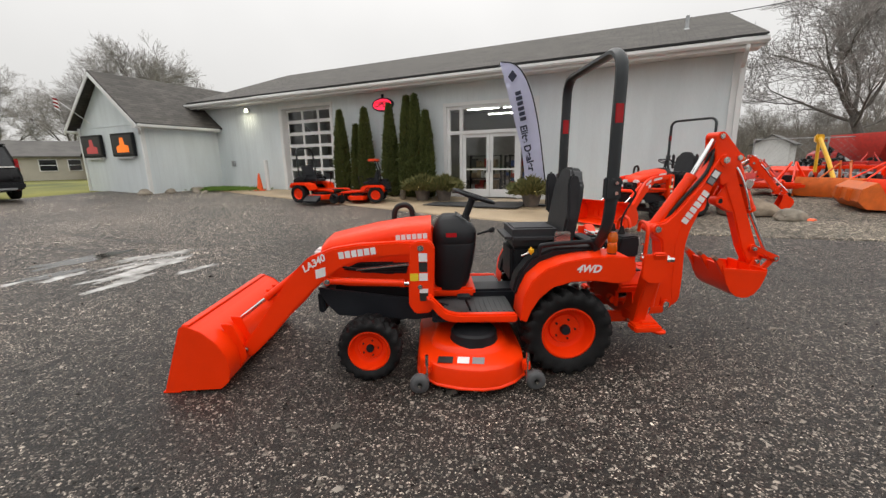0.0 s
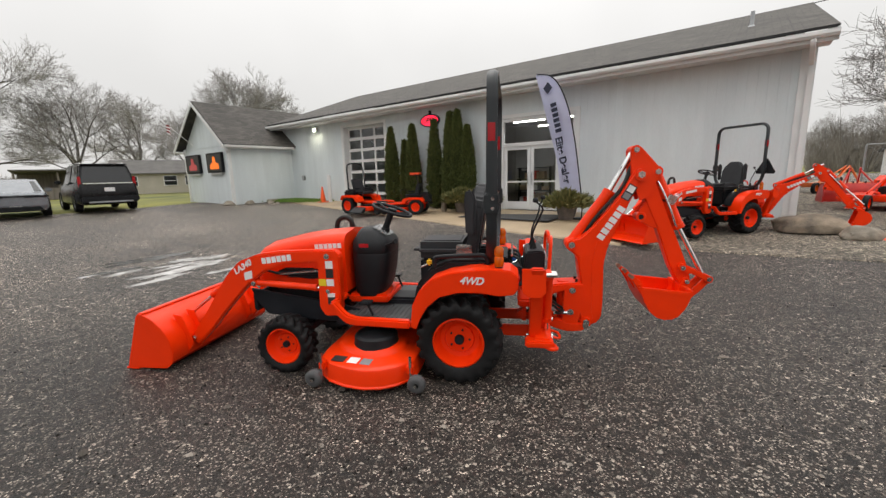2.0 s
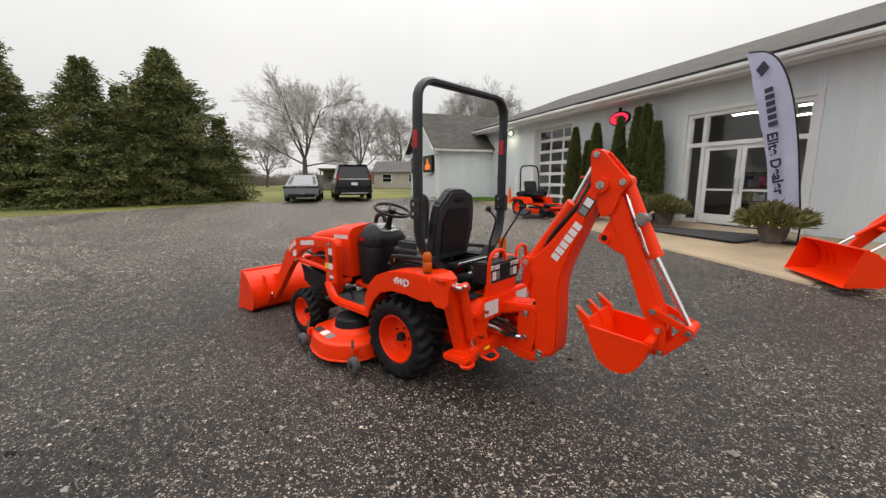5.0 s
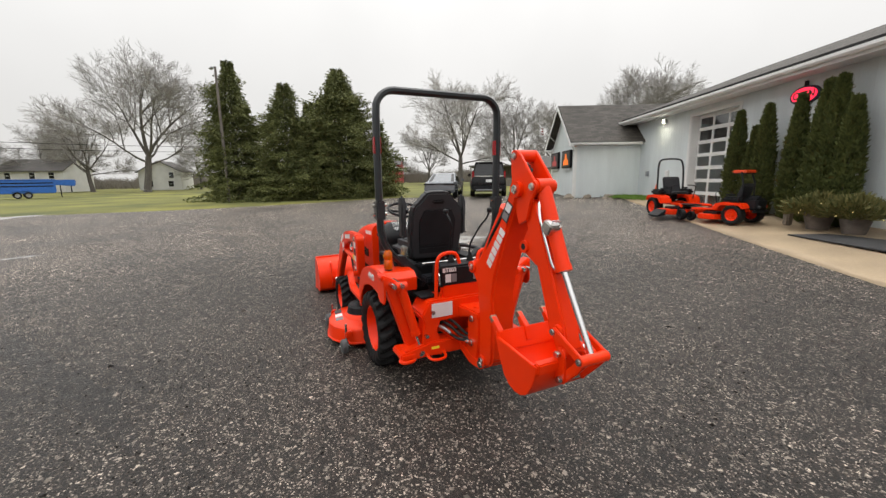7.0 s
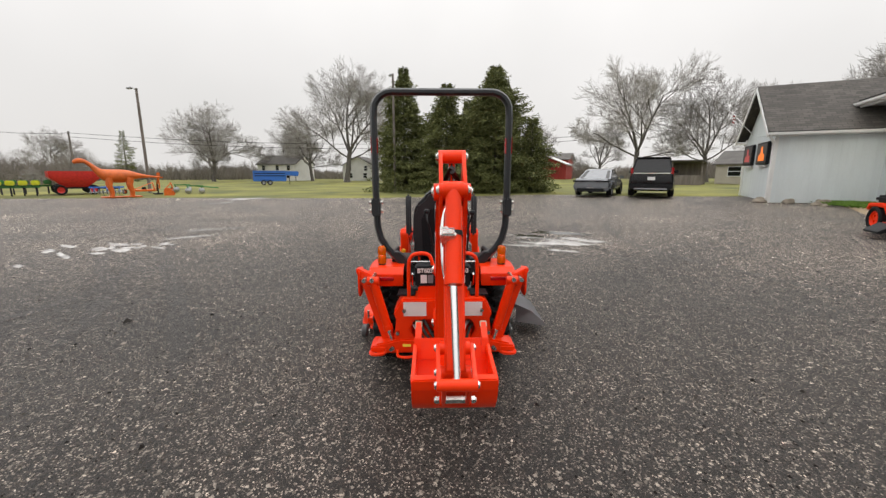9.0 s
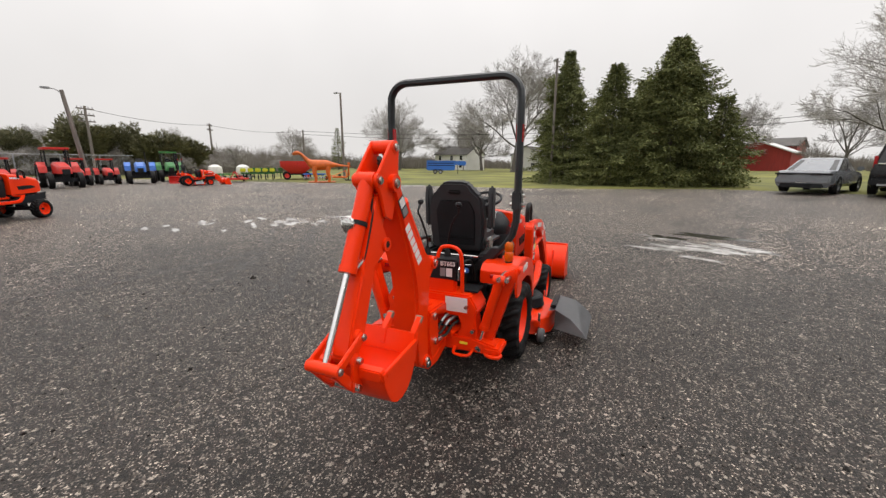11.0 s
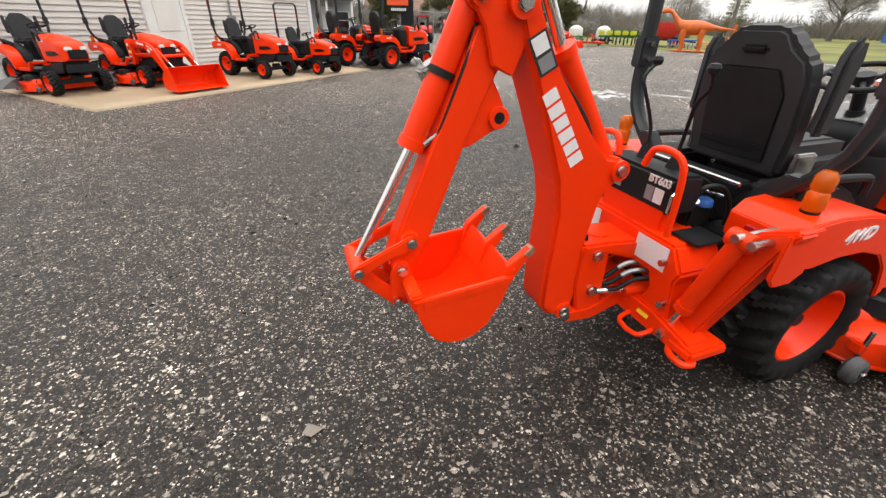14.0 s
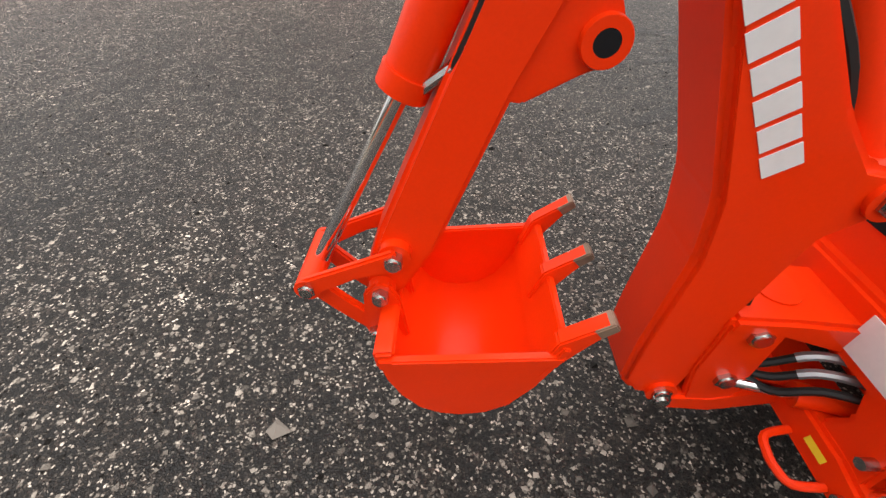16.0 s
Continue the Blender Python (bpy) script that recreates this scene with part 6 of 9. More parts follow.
# ---- plants ----
def foliage(name, lo, hi, rough=0.7, low_at=0.15):
    """Leaves whose tone changes from one small leaf to the next."""
    m = bpy.data.materials.new(name)
    m.use_nodes = True
    n, l, b = mesh_links(m)
    geo, r, ns, co = n.new("ShaderNodeNewGeometry"), n.new("ShaderNodeValToRGB"), n.new("ShaderNodeTexNoise"), n.new("ShaderNodeTexCoord")
    ns.inputs["Scale"].default_value = 0.8
    l.new(co.outputs["Object"], ns.inputs["Vector"])
    mx = n.new("ShaderNodeMath")
    mx.operation = "ADD"
    sc = n.new("ShaderNodeMath")
    sc.operation, sc.inputs[1].default_value = "MULTIPLY", 0.5
    l.new(geo.outputs["Random Per Island"], sc.inputs[0])
    sc2 = n.new("ShaderNodeMath")
    sc2.operation, sc2.inputs[1].default_value = "MULTIPLY", 0.5
    l.new(ns.outputs["Fac"], sc2.inputs[0])
    l.new(sc.outputs["Value"], mx.inputs[0])
    l.new(sc2.outputs["Value"], mx.inputs[1])
    l.new(mx.outputs["Value"], r.inputs["Fac"])
    r.color_ramp.elements[0].position, r.color_ramp.elements[0].color = low_at, (*lo, 1)
    r.color_ramp.elements[1].position, r.color_ramp.elements[1].color = 0.85, (*hi, 1)
    l.new(r.outputs["Color"], b.inputs["Base Color"])
    b.inputs["Roughness"].default_value, b.inputs["Specular IOR Level"].default_value = rough, 0.2
    return m


SPRUCE = foliage("spruce_needles", (0.045, 0.060, 0.024), (0.215, 0.225, 0.080))
CEDAR = foliage("arborvitae_sprays", (0.036, 0.050, 0.016), (0.13, 0.15, 0.045))
SHRUB = foliage("winter_arrangement", (0.05, 0.07, 0.025), (0.22, 0.19, 0.07))
BRUSH = foliage("bare_brush", (0.12, 0.107, 0.095), (0.28, 0.255, 0.225))
MOSS = foliage("green_groundcover", (0.07, 0.14, 0.02), (0.16, 0.27, 0.05))


def raw_mesh(name, verts, faces, mat, parent=None, label=""):
    me = bpy.data.meshes.new(name)
    me.from_pydata(verts, [], faces)
    me.materials.append(mat)
    ob = new(name, me)
    ob.parent = parent
    if label:
        ob["label"] = label
    return ob


def sprays(rng, n, place, blades, length, width):
    """n sprays of narrow blades; place(rng) gives a root and the way that it grows."""
    vs, fs = [], []
    for _ in range(n):
        p, d = place(rng)
        d.normalize()
        side = d.orthogonal().normalized()
        for k in range(blades):
            a = 2 * math.pi * (k + rng.random()) / blades
            out = (d + (side * math.cos(a) + d.cross(side) * math.sin(a)) * rng.uniform(0.25, 0.75)).normalized()
            ln = length * rng.uniform(0.6, 1.3)
            wv = out.orthogonal().normalized() * width * rng.uniform(0.6, 1.2)
            i = len(vs)
            mid = p + out * ln * 0.5
            vs += [tuple(p), tuple(mid + wv), tuple(p + out * ln), tuple(mid - wv)]
            fs.append((i, i + 1, i + 2, i + 3))
    return vs, fs


def spruce(at, seed, height, spread, count=300, label="tall dense dark green spruce at the lot's edge", blunt=1.0):
    """A trunk and many separate boughs, each a tapering fan of needle twigs that droops at its tip."""
    t = thing("spruce_tree", label, "tree", at, "spruces")
    rng = random.Random(seed)
    part("trunk", rod((0, 0, -0.1), (0, 0, height * 0.97), 0.17, 0.015, 10), BARK, t)
    vs, fs = [], []

    def blade(p, d, ln, w):
        side = Vector((rng.uniform(-1, 1), rng.uniform(-1, 1), rng.uniform(-1, 1))).cross(d)
        side = side.normalized() * w if side.length > 1e-4 else Vector((w, 0, 0))
        i = len(vs)
        mid = p + d * ln * 0.45
        q = p + d * ln
        vs.extend(((p.x, p.y, p.z), (mid.x + side.x, mid.y + side.y, mid.z + side.z), (q.x, q.y, q.z), (mid.x - side.x, mid.y - side.y, mid.z - side.z)))
        fs.append((i, i + 1, i + 2, i + 3))
    for n in range(count):
        f = (n + rng.random()) / count
        z = height * (0.02 + 0.97 * (1 - (1 - f) ** 1.35) ** 0.92)
        f = z / height
        a = n * 2.39996 + rng.uniform(-0.5, 0.5)
        wide = spread * max(0.0, 1 - f ** (1.25 * blunt)) ** (0.85 / blunt) * min(1.0, 0.82 + f * 2.5)
        wide *= 0.92 + 0.75 * noise.noise(Vector((math.cos(a) * 1.3, math.sin(a) * 1.3, z * 0.75 + seed * 7)))
        ln = max(0.22, wide * rng.uniform(0.62, 1.12) * (1.28 if rng.random() < 0.10 else 1))
        out = Vector((math.cos(a), math.sin(a), 0))
        across = Vector((-out.y, out.x, 0))
        rise = -0.10 + 0.75 * f ** 2 + rng.uniform(-0.12, 0.12)
        steps = max(4, int(ln / 0.085))
        for k in range(steps):
            u = (k + 0.6) / steps
            if u < 0.25 and ln > 1:
                continue
            p = out * ln * u + Vector((0, 0, z + ln * (rise * u - 0.30 * u * u + 0.22 * u ** 3)))
            reach = (0.10 + 0.42 * min(ln, 1.6) * (1 - u) ** 0.8 * min(1, u * 2.5))
            for sd in (-1, 1):
                m = max(1, int(reach / 0.085))
                for h in range(m):
                    v = (h + rng.random()) / m
                    q = p + across * sd * reach * v + out * reach * v * 0.55 + Vector((0, 0, -0.10 * reach * v + rng.uniform(-0.17, 0.07)))
                    d = (across * sd * rng.uniform(0.2, 0.9) + out * rng.uniform(0.3, 1.0) + Vector((0, 0, rng.uniform(-0.8, 0.45)))).normalized()
                    blade(q, d, rng.uniform(0.12, 0.22), rng.uniform(0.022, 0.036))
            blade(p, (out + Vector((rng.uniform(-0.3, 0.3), rng.uniform(-0.3, 0.3), rng.uniform(-0.1, 0.5)))).normalized(), rng.uniform(0.12, 0.2), 0.024)
    raw_mesh("crown", vs, fs, SPRUCE, t)
    return t


def bare_tree(at, seed, height, label="large leafless tree with fine grey branches", levels=7, group="bare trees", spreadness=0.56, lean=0.0, name="bare_tree"):
    t = thing(name, label, "tree", at, group)
    rng = random.Random(seed)
    wood, twig = ([], []), ([], [])

    def tube(store, p, q, r0, r1, n):
        vs, fs = store
        d = (q - p).normalized()
        a = d.orthogonal().normalized()
        c = d.cross(a)
        i = len(vs)
        for base, r in ((p, r0), (q, r1)):
            for k in range(n):
                w = 2 * math.pi * k / n
                vs.append(tuple(base + (a * math.cos(w) + c * math.sin(w)) * r))
        for k in range(n):
            fs.append((i + k, i + (k + 1) % n, i + n + (k + 1) % n, i + n + k))

    thin = 0.0009 * height

    def limb(p, d, ln, r, lev, rise):
        steps = (2, 3, 4, 5, 5)[min(lev, 4)]
        r_end = max(thin * 0.6, r * 0.32)
        r0 = r
        for k in range(steps):
            d = (d + Vector((rng.uniform(-1, 1), rng.uniform(-1, 1), rng.uniform(-0.8, 0.8))) * (0.20 if lev > 1 else 0.26) + Vector((0, 0, rise))).normalized()
            q = p + d * ln / steps
            r1 = r + (r_end - r) * (k + 1) / steps
            tube(wood if lev > 2 else twig, p, q, r0, r1, 6 if lev > 2 else 3)
            p, r0 = q, r1
            if lev > 0 and (k > 0 or lev < 4):
                for _ in range(2 if rng.random() < 0.35 + 0.1 * (4 - lev) else 1):
                    side(p, d, ln * (0.74 - 0.30 * k / steps), r1 * 0.66, lev - 1)

    def side(p, d, ln, r, lev):
        a = d.orthogonal().normalized()
        a.rotate(Matrix.Rotation(rng.uniform(0, 2 * math.pi), 3, d))
        nd = (d * 0.75 + a * rng.uniform(0.45, 0.95) * (0.6 + spreadness * 0.6)).normalized()
        if nd.z < -0.15:
            nd.z *= 0.2
        limb(p, nd.normalized(), ln * rng.uniform(0.75, 1.1), max(r, thin), lev, 0.05)
    bole = Vector((lean * 0.2, 0.03, 0.24)) * height
    mid = bole * 0.5 + Vector((rng.uniform(-0.01, 0.01) * height, rng.uniform(-0.01, 0.01) * height, 0))
    for p, q, r0, r1 in ((Vector((0, 0, -0.2)), Vector((0, 0, 0.25)), 0.032, 0.024), (Vector((0, 0, 0.25)), mid, 0.024, 0.020), (mid, bole, 0.020, 0.018)):
        tube(wood, p, q, r0 * height, r1 * height, 9)
    first = rng.uniform(0, 6.28)
    for k in range(levels):
        a = first + 2.4 * k
        tilt = (0.18, 0.45, 0.55, 0.75, 0.95, 1.15, 1.3)[k % 7] * (0.7 + 0.5 * spreadness)
        d = Vector((math.sin(tilt) * math.cos(a) + lean, math.sin(tilt) * math.sin(a), math.cos(tilt))).normalized()
        limb(bole * (1.0 if k < 3 else 0.96 - 0.07 * (k - 3)), d, height * (0.46, 0.44, 0.42, 0.40, 0.40, 0.36, 0.34)[k % 7], height * (0.0125, 0.011, 0.010, 0.009, 0.0085, 0.008, 0.007)[k % 7], 4, 0.07)
    grown = height / max(v[2] for v in twig[0])
    for store in (wood, twig):
        store[0][:] = [(x * grown, y * grown, z * grown if z > 0 else z) for x, y, z in store[0]]
    raw_mesh("trunk", *wood, BARK, t)
    raw_mesh("crown", *twig, TWIG, t)
    return t


def arborvitae(at, seed, height, spread):
    t = thing("arborvitae", "narrow dark green columnar arborvitae against the wall", "shrub", at, "arborvitae row")
    rng = random.Random(seed)
    part("trunk", rod((0, 0, -0.05), (0, 0, height * 0.9), 0.05, 0.012, 8), BARK, t)

    def place(r):
        z = r.uniform(0.05, height * 0.98)
        f = z / height
        e = spread * min(1.0, 0.75 + f * 1.2) * (1 - f ** 2.2) ** 0.9
        a = r.uniform(0, 2 * math.pi)
        e *= 0.85 + 0.25 * noise.noise(Vector((math.cos(a) * 2, math.sin(a) * 2, z * 1.8 + seed * 3)))
        rr = max(0.02, e) * r.random() ** 0.3
        return Vector((rr * math.cos(a), rr * math.sin(a), z)), Vector((math.cos(a) * 0.55, math.sin(a) * 0.55, 1))
    raw_mesh("crown", *sprays(rng, 2600, place, 4, 0.13, 0.022), CEDAR, t)
    return t


for x, h, w, sd in ((-4.58, 3.08, 0.34, 1), (-3.86, 2.55, 0.26, 2), (-3.47, 3.12, 0.33, 3), (-2.42, 3.2, 0.33, 4), (-1.72, 3.42, 0.36, 5), (-1.40, 3.45, 0.36, 7), (-1.0, 2.9, 0.34, 6)):
    arborvitae(at_shop(x, -0.55), sd, h, w)
FAIRY = glowing("fairy_light", (1.0, 0.75, 0.3), 3.0)
for x, y, sc in ((-0.85, -1.15, 1.15), (-0.12, -1.05, 1.1), (2.85, -1.5, 1.2)):
    pl = thing("planter", "wooden tub of winter greens with tiny warm lights", "planter", at_shop(x, y, 0.035), "winter planters")
    part("tub", lathe([(0.0, 0.0), (0.17, 0.0), (0.24, 0.30), (0.25, 0.34), (0.22, 0.34), (0.2, 0.28), (0.0, 0.28)], Matrix.Scale(sc, 4), 20), WOODPOT, pl)
    rng = random.Random(int(x * 10) + 90)

    def spot(r):
        a, q = r.uniform(0, 2 * math.pi), r.random() ** 0.6
        return Vector((q * 0.5 * math.cos(a) * sc, q * 0.5 * math.sin(a) * sc, 0.32 + r.uniform(0, 0.42) * (1 - 0.5 * q))), Vector((math.cos(a) * q, math.sin(a) * q, 0.6))
    raw_mesh("arrangement", *sprays(rng, 620, spot, 4, 0.19, 0.02), SHRUB, pl)
    b = bmesh.new()
    for _ in range(60):
        p, d = spot(rng)
        bmesh.ops.create_icosphere(b, subdivisions=1, radius=0.007, matrix=Matrix.Translation(p * 1.08))
    part("fairy_lights", b, FAIRY, pl, "tiny warm lights")["kind"] = "stuff"
st = thing("carved_stump", "small grey upright stump beside the shrubs", "stump", at_shop(-1.55, -1.25, 0.035))
part("stump", box((0, 0, 0.17), (0.17, 0.15, 0.34), 0.03), STONE, st)
rng = random.Random(8)
bed = thing("groundcover_bed", "bright green low groundcover beside the annex", "plants", at_shop(-11.0, -0.9), kind="stuff")
raw_mesh("leaves", *sprays(rng, 1500, lambda r: (Vector((r.gauss(0, 0.75), r.gauss(0, 0.35), 0.02)), Vector((r.uniform(-1, 1), r.uniform(-1, 1), 1.4))), 4, 0.12, 0.02), MOSS, bed)

spruce(on_ground(-25.0, -2.0), 1, 8.1, 2.95, 640)
spruce(on_ground(-22.9, 0.85), 2, 6.6, 2.75, 560)
spruce(on_ground(-22.0, 3.8), 3, 7.4, 3.1, 800, blunt=1.1)
spruce(on_ground(-24.2, 2.4), 5, 5.8, 2.4, 420)
spruce(on_ground(-21.4, 6.0), 8, 4.3, 1.7, 300)
spruce(on_ground(-60, -47), 6, 7.5, 2.0, 130, "small dark conifer beyond the lawn")
spruce(on_ground(-30, 38), 9, 5.0, 1.8, 130, "small dark conifer by the house")

T1 = bare_tree(on_ground(-56.0, -12.6), 11, 17.6, "wide-crowned leafless tree on the lawn")
T2 = bare_tree(on_ground(-50.0, 27.0, 60), 12, 16.4, "round-crowned leafless tree on the lawn")
T3 = bare_tree(on_ground(-34.7, 45.8, 30), 13, 15.8, "leafless tree behind the annex", spreadness=0.35)
T4 = bare_tree(on_ground(-60.0, -34.0, 10), 14, 12.5, "spreading leafless tree beyond the lawn", spreadness=0.7)
bare_tree(on_ground(27.0, 22.5, 0), 15, 13, "gnarled leafless tree beside the yard", spreadness=0.95, lean=-0.3)
rng = random.Random(21)
src = [T1, T2, T3, T4]
for x, y, k in ((-64, -20, 0.7), (-70, -26, 0.8), (-66, -8, 0.6), (-75, 12, 0.6), (-70, 18, 0.65), (-62, 27, 0.6), (-46, 34, 0.75), (-40, 42, 0.8), (-52, 46, 0.85), (-34, 52, 0.8), (-58, 8, 0.5), (-85, -2, 0.7),
                (-14, 47, 0.6), (-78, -44, 0.6), (-64, -62, 0.5), (-48, -74, 0.45), (-30, -80, 0.45), (-10, -78, 0.5), (-20, -62, 0.3), (4, -70, 0.55), (-40, -60, 0.32), (-90, -30, 0.6), (-55, -50, 0.4)):
    ob = copy_thing(rng.choice(src), on_ground(x, y, rng.uniform(0, 360)) @ Matrix.Scale(k, 4))
    ob["label"] = "leafless grey tree in the distance"
for i in range(13):
    a = radians(-8 + 62 * i / 12)
    d = rng.uniform(48, 78)
    ob = copy_thing(rng.choice(src), on_ground(d * math.cos(a) + 4, d * math.sin(a) + 6, rng.uniform(0, 360)) @ Matrix.Scale(rng.uniform(0.42, 0.70), 4))
    ob["label"] = "leafless grey tree at the edge of the woods"


def brush(name, arcs, n, seed, label):
    """Far brush: very many thin bare stems over stretches of (bearing from, to, near, far, height)."""
    r = random.Random(seed)
    vs, fs = [], []
    for a0, a1, d0, d1, h in arcs:
        for _ in range(n):
            a, d = radians(r.uniform(a0, a1)), r.uniform(d0, d1)
            p = Vector((d * math.cos(a), d * math.sin(a), 0))
            p.z = ground_z(p.x, p.y) - 0.1
            hh = h * r.uniform(0.35, 1.0) * (0.75 + 0.4 * noise.noise(Vector((a * 9, d * 0.03, seed))))
            across = Vector((-math.sin(a), math.cos(a), 0))
            for k in range(5):
                top = p + Vector((0, 0, hh * r.uniform(0.5, 1))) + across * r.uniform(-0.35, 0.35) * hh
                i = len(vs)
                w = across * 0.03 * r.uniform(0.6, 2.0) * (d0 / 50)
                vs += [tuple(p - w), tuple(p + w), tuple(top)]
                fs.append((i, i + 1, i + 2))
                q = p.lerp(top, 0.55)
                for _k in range(3):
                    t2 = q + Vector((0, 0, hh * r.uniform(0.1, 0.4))) + across * r.uniform(-0.3, 0.3) * hh
                    i = len(vs)
                    vs += [tuple(q - w * 0.5), tuple(q + w * 0.5), tuple(t2)]
                    fs.append((i, i + 1, i + 2))
    ob = raw_mesh(name, vs, fs, BRUSH)
    return tagged(ob, label, "woods", kind="stuff")


brush("far_woods", [(-4, 56, 62, 100, 11.0)], 2600, 3, "dense leafless grey-brown woods behind the yard")
brush("far_hedgerow", [(150, 222, 85, 120, 5.5), (222, 290, 56, 80, 6.0), (228, 290, 54, 66, 4.6), (120, 152, 100, 130, 6.0)], 2400, 5, "hazy leafless hedgerow on the horizon")


# the belt of trees behind the far machines
BELT = foliage("olive_evergreen_sprays", (0.10, 0.105, 0.06), (0.26, 0.25, 0.15))
rng = random.Random(31)
for i in range(20):
    a = radians(228 + 60 * i / 19 + rng.uniform(-1, 1))
    d = rng.uniform(44, 56)
    ob = copy_thing(rng.choice(src), on_ground(d * math.cos(a), d * math.sin(a), rng.uniform(0, 360)) @ Matrix.Scale(rng.uniform(0.14, 0.24), 4))
    ob["label"] = "leafless grey tree behind the far machines"
for a, d, h, w in ((237, 52, 4.0, 2.2), (240, 50, 4.6, 2.6), (243.5, 52, 5.4, 2.8), (247, 50, 5.8, 2.6), (252, 54, 4.4, 2.4), (259, 54, 5.0, 2.2)):
    x, y = d * math.cos(radians(a)), d * math.sin(radians(a))
    t = thing("evergreen_tree", "rounded olive-green tree behind the far machines", "tree", on_ground(x, y), "belt trees")
    part("trunk", rod((0, 0, -0.1), (0, 0, h * 0.8), 0.2, 0.05, 8), BARK, t)

    def tuft(r):
        q = Vector((r.gauss(0, 1), r.gauss(0, 1), r.gauss(0, 1))).normalized()
        k = (0.75 + 0.5 * noise.noise(q * 1.8 + Vector((a, d, 0)))) * r.random() ** 0.4
        return Vector((q.x * w * k, q.y * w * k, h * 0.58 + q.z * h * 0.44 * k)), q + Vector((0, 0, 0.4))
    raw_mesh("crown", *sprays(rng, 2200, tuft, 4, 0.42, 0.07), BELT, t)


# ---- the row of tractors, the second tractor and the yard ----
CARBLACK = material("black_car_paint", (0.008, 0.008, 0.009), 0.2, vary=0.1, spec=0.3)
CARGREY = material("steel_grey_car_paint", (0.19, 0.205, 0.225), 0.22, metal=0.3, vary=0.06, coat=0.6)
CARWHITE = material("white_car_paint", (0.7, 0.7, 0.7), 0.25, vary=0.05, coat=0.5)
TINT = material("dark_tinted_glass", (0.012, 0.014, 0.016), 0.05, vary=0.1, spec=0.7)
REDPAINT = material("red_machine_paint", (0.52, 0.025, 0.018), 0.4, vary=0.15)
BLUEPAINT = material("blue_machine_paint", (0.03, 0.14, 0.50), 0.4, vary=0.12)
GREENPAINT = material("green_machine_paint", (0.04, 0.19, 0.05), 0.42, vary=0.15)
LIMEPAINT = material("yellow_green_machine_paint", (0.52, 0.55, 0.02), 0.42, vary=0.12)
TANKWHITE = material("white_plastic_tank", (0.66, 0.66, 0.62), 0.5, vary=0.1)
BRICKRED = material("red_barn_boards", (0.30, 0.028, 0.022), 0.7, vary=0.15, scale=1.5, stretch=(4, 4, 0.4))
ROOFGREY = material("grey_brown_roofing", (0.10, 0.095, 0.09), 0.85, vary=0.2, scale=1.0)
ROOFBROWN = material("brown_roofing", (0.17, 0.10, 0.075), 0.85, vary=0.2, scale=1.0)
ROOFWHITE = material("pale_metal_roofing", (0.62, 0.62, 0.60), 0.45, vary=0.1)
HOUSEWHITE = material("white_house_siding", (0.66, 0.66, 0.64), 0.65, vary=0.07, scale=1.0)
HOUSEGREY = material("pale_grey_house_siding", (0.40, 0.42, 0.43), 0.65, vary=0.07, scale=1.0)
HOUSETAN = material("beige_house_siding", (0.43, 0.40, 0.34), 0.65, vary=0.07, scale=1.0)
BOULDER = material("brown_lichen_boulder", (0.21, 0.165, 0.12), 0.85, vary=0.35, scale=3, fine=40, tint=(0.13, 0.11, 0.085), bump=0.5, bump_scale=12)
SIGNRED = material("red_orange_sign_face", (0.78, 0.09, 0.02), 0.35, vary=0.04)

# the second tractor by the shop, digger stretched out and stabilizers down
second = make_tractor("compact_tractor", "orange compact tractor beside the shop with its digger stretched out",
                      on_ground(4.93, 6.26, 27.3), True, True, False, "parked tractors", reach=(29, -44, -67, -55))
for ob in second.children:
    if ob.name.split(".")[0] == "stabilizer_cylinder":
        ob.scale = (1, 0.96, 0.9)

part("warning_triangle", prism([(-0.69, 1.20), (-0.35, 1.20), (-0.33, 1.24), (-0.49, 1.50), (-0.55, 1.50), (-0.71, 1.24)], 0.285, 0.295, "x", 0.003), BLACK, second, "dark back of a triangular warning sign")

ROW = -47
make_tractor("compact_tractor", "small orange tractor with mower deck parked on concrete", on_ground(6.48, -9.37, ROW, 0.03) @ Matrix.Scale(0.87, 4), False, False, True, "tractor row")
row_b = make_tractor("compact_tractor", "orange tractor with a wide loader bucket parked on concrete", on_ground(5.25, -10.19, ROW, 0.03) @ Matrix.Scale(0.87, 4), True, False, True, "tractor row")
bare = make_tractor("compact_tractor", "orange tractor with dark roll bar parked on concrete", on_ground(3.04, -11.17, ROW, 0.03) @ Matrix.Scale(0.86, 4), False, False, False, "tractor row")
copy_thing(bare, on_ground(1.66, -11.62, ROW, 0.03) @ Matrix.Scale(0.86, 4))
for x, y, k in ((-0.84, -12.41, 1.22), (0.35, -13.35, 1.2)):
    ob = copy_thing(bare, on_ground(x, y, 27) @ Matrix.Scale(k, 4))
    ob["label"] = "larger orange utility tractor with red rims"


def boulder(name, label, at, size, seed, mat=None):
    t = thing(name, label, "rock", at, "boulders")
    b = bmesh.new()
    bmesh.ops.create_icosphere(b, subdivisions=4, radius=1)
    for v in b.verts:
        k = 1 + 0.20 * noise.noise(v.co * 1.3 + Vector((seed, 0, 0))) + 0.07 * noise.noise(v.co * 3.7 + Vector((0, seed, 0))) + 0.03 * noise.noise(v.co * 9)
        v.co = Vector((v.co.x * size[0], v.co.y * size[1], max(-0.25, v.co.z) * size[2])) * k
    part("rock", b, mat or BOULDER, t)
    return t


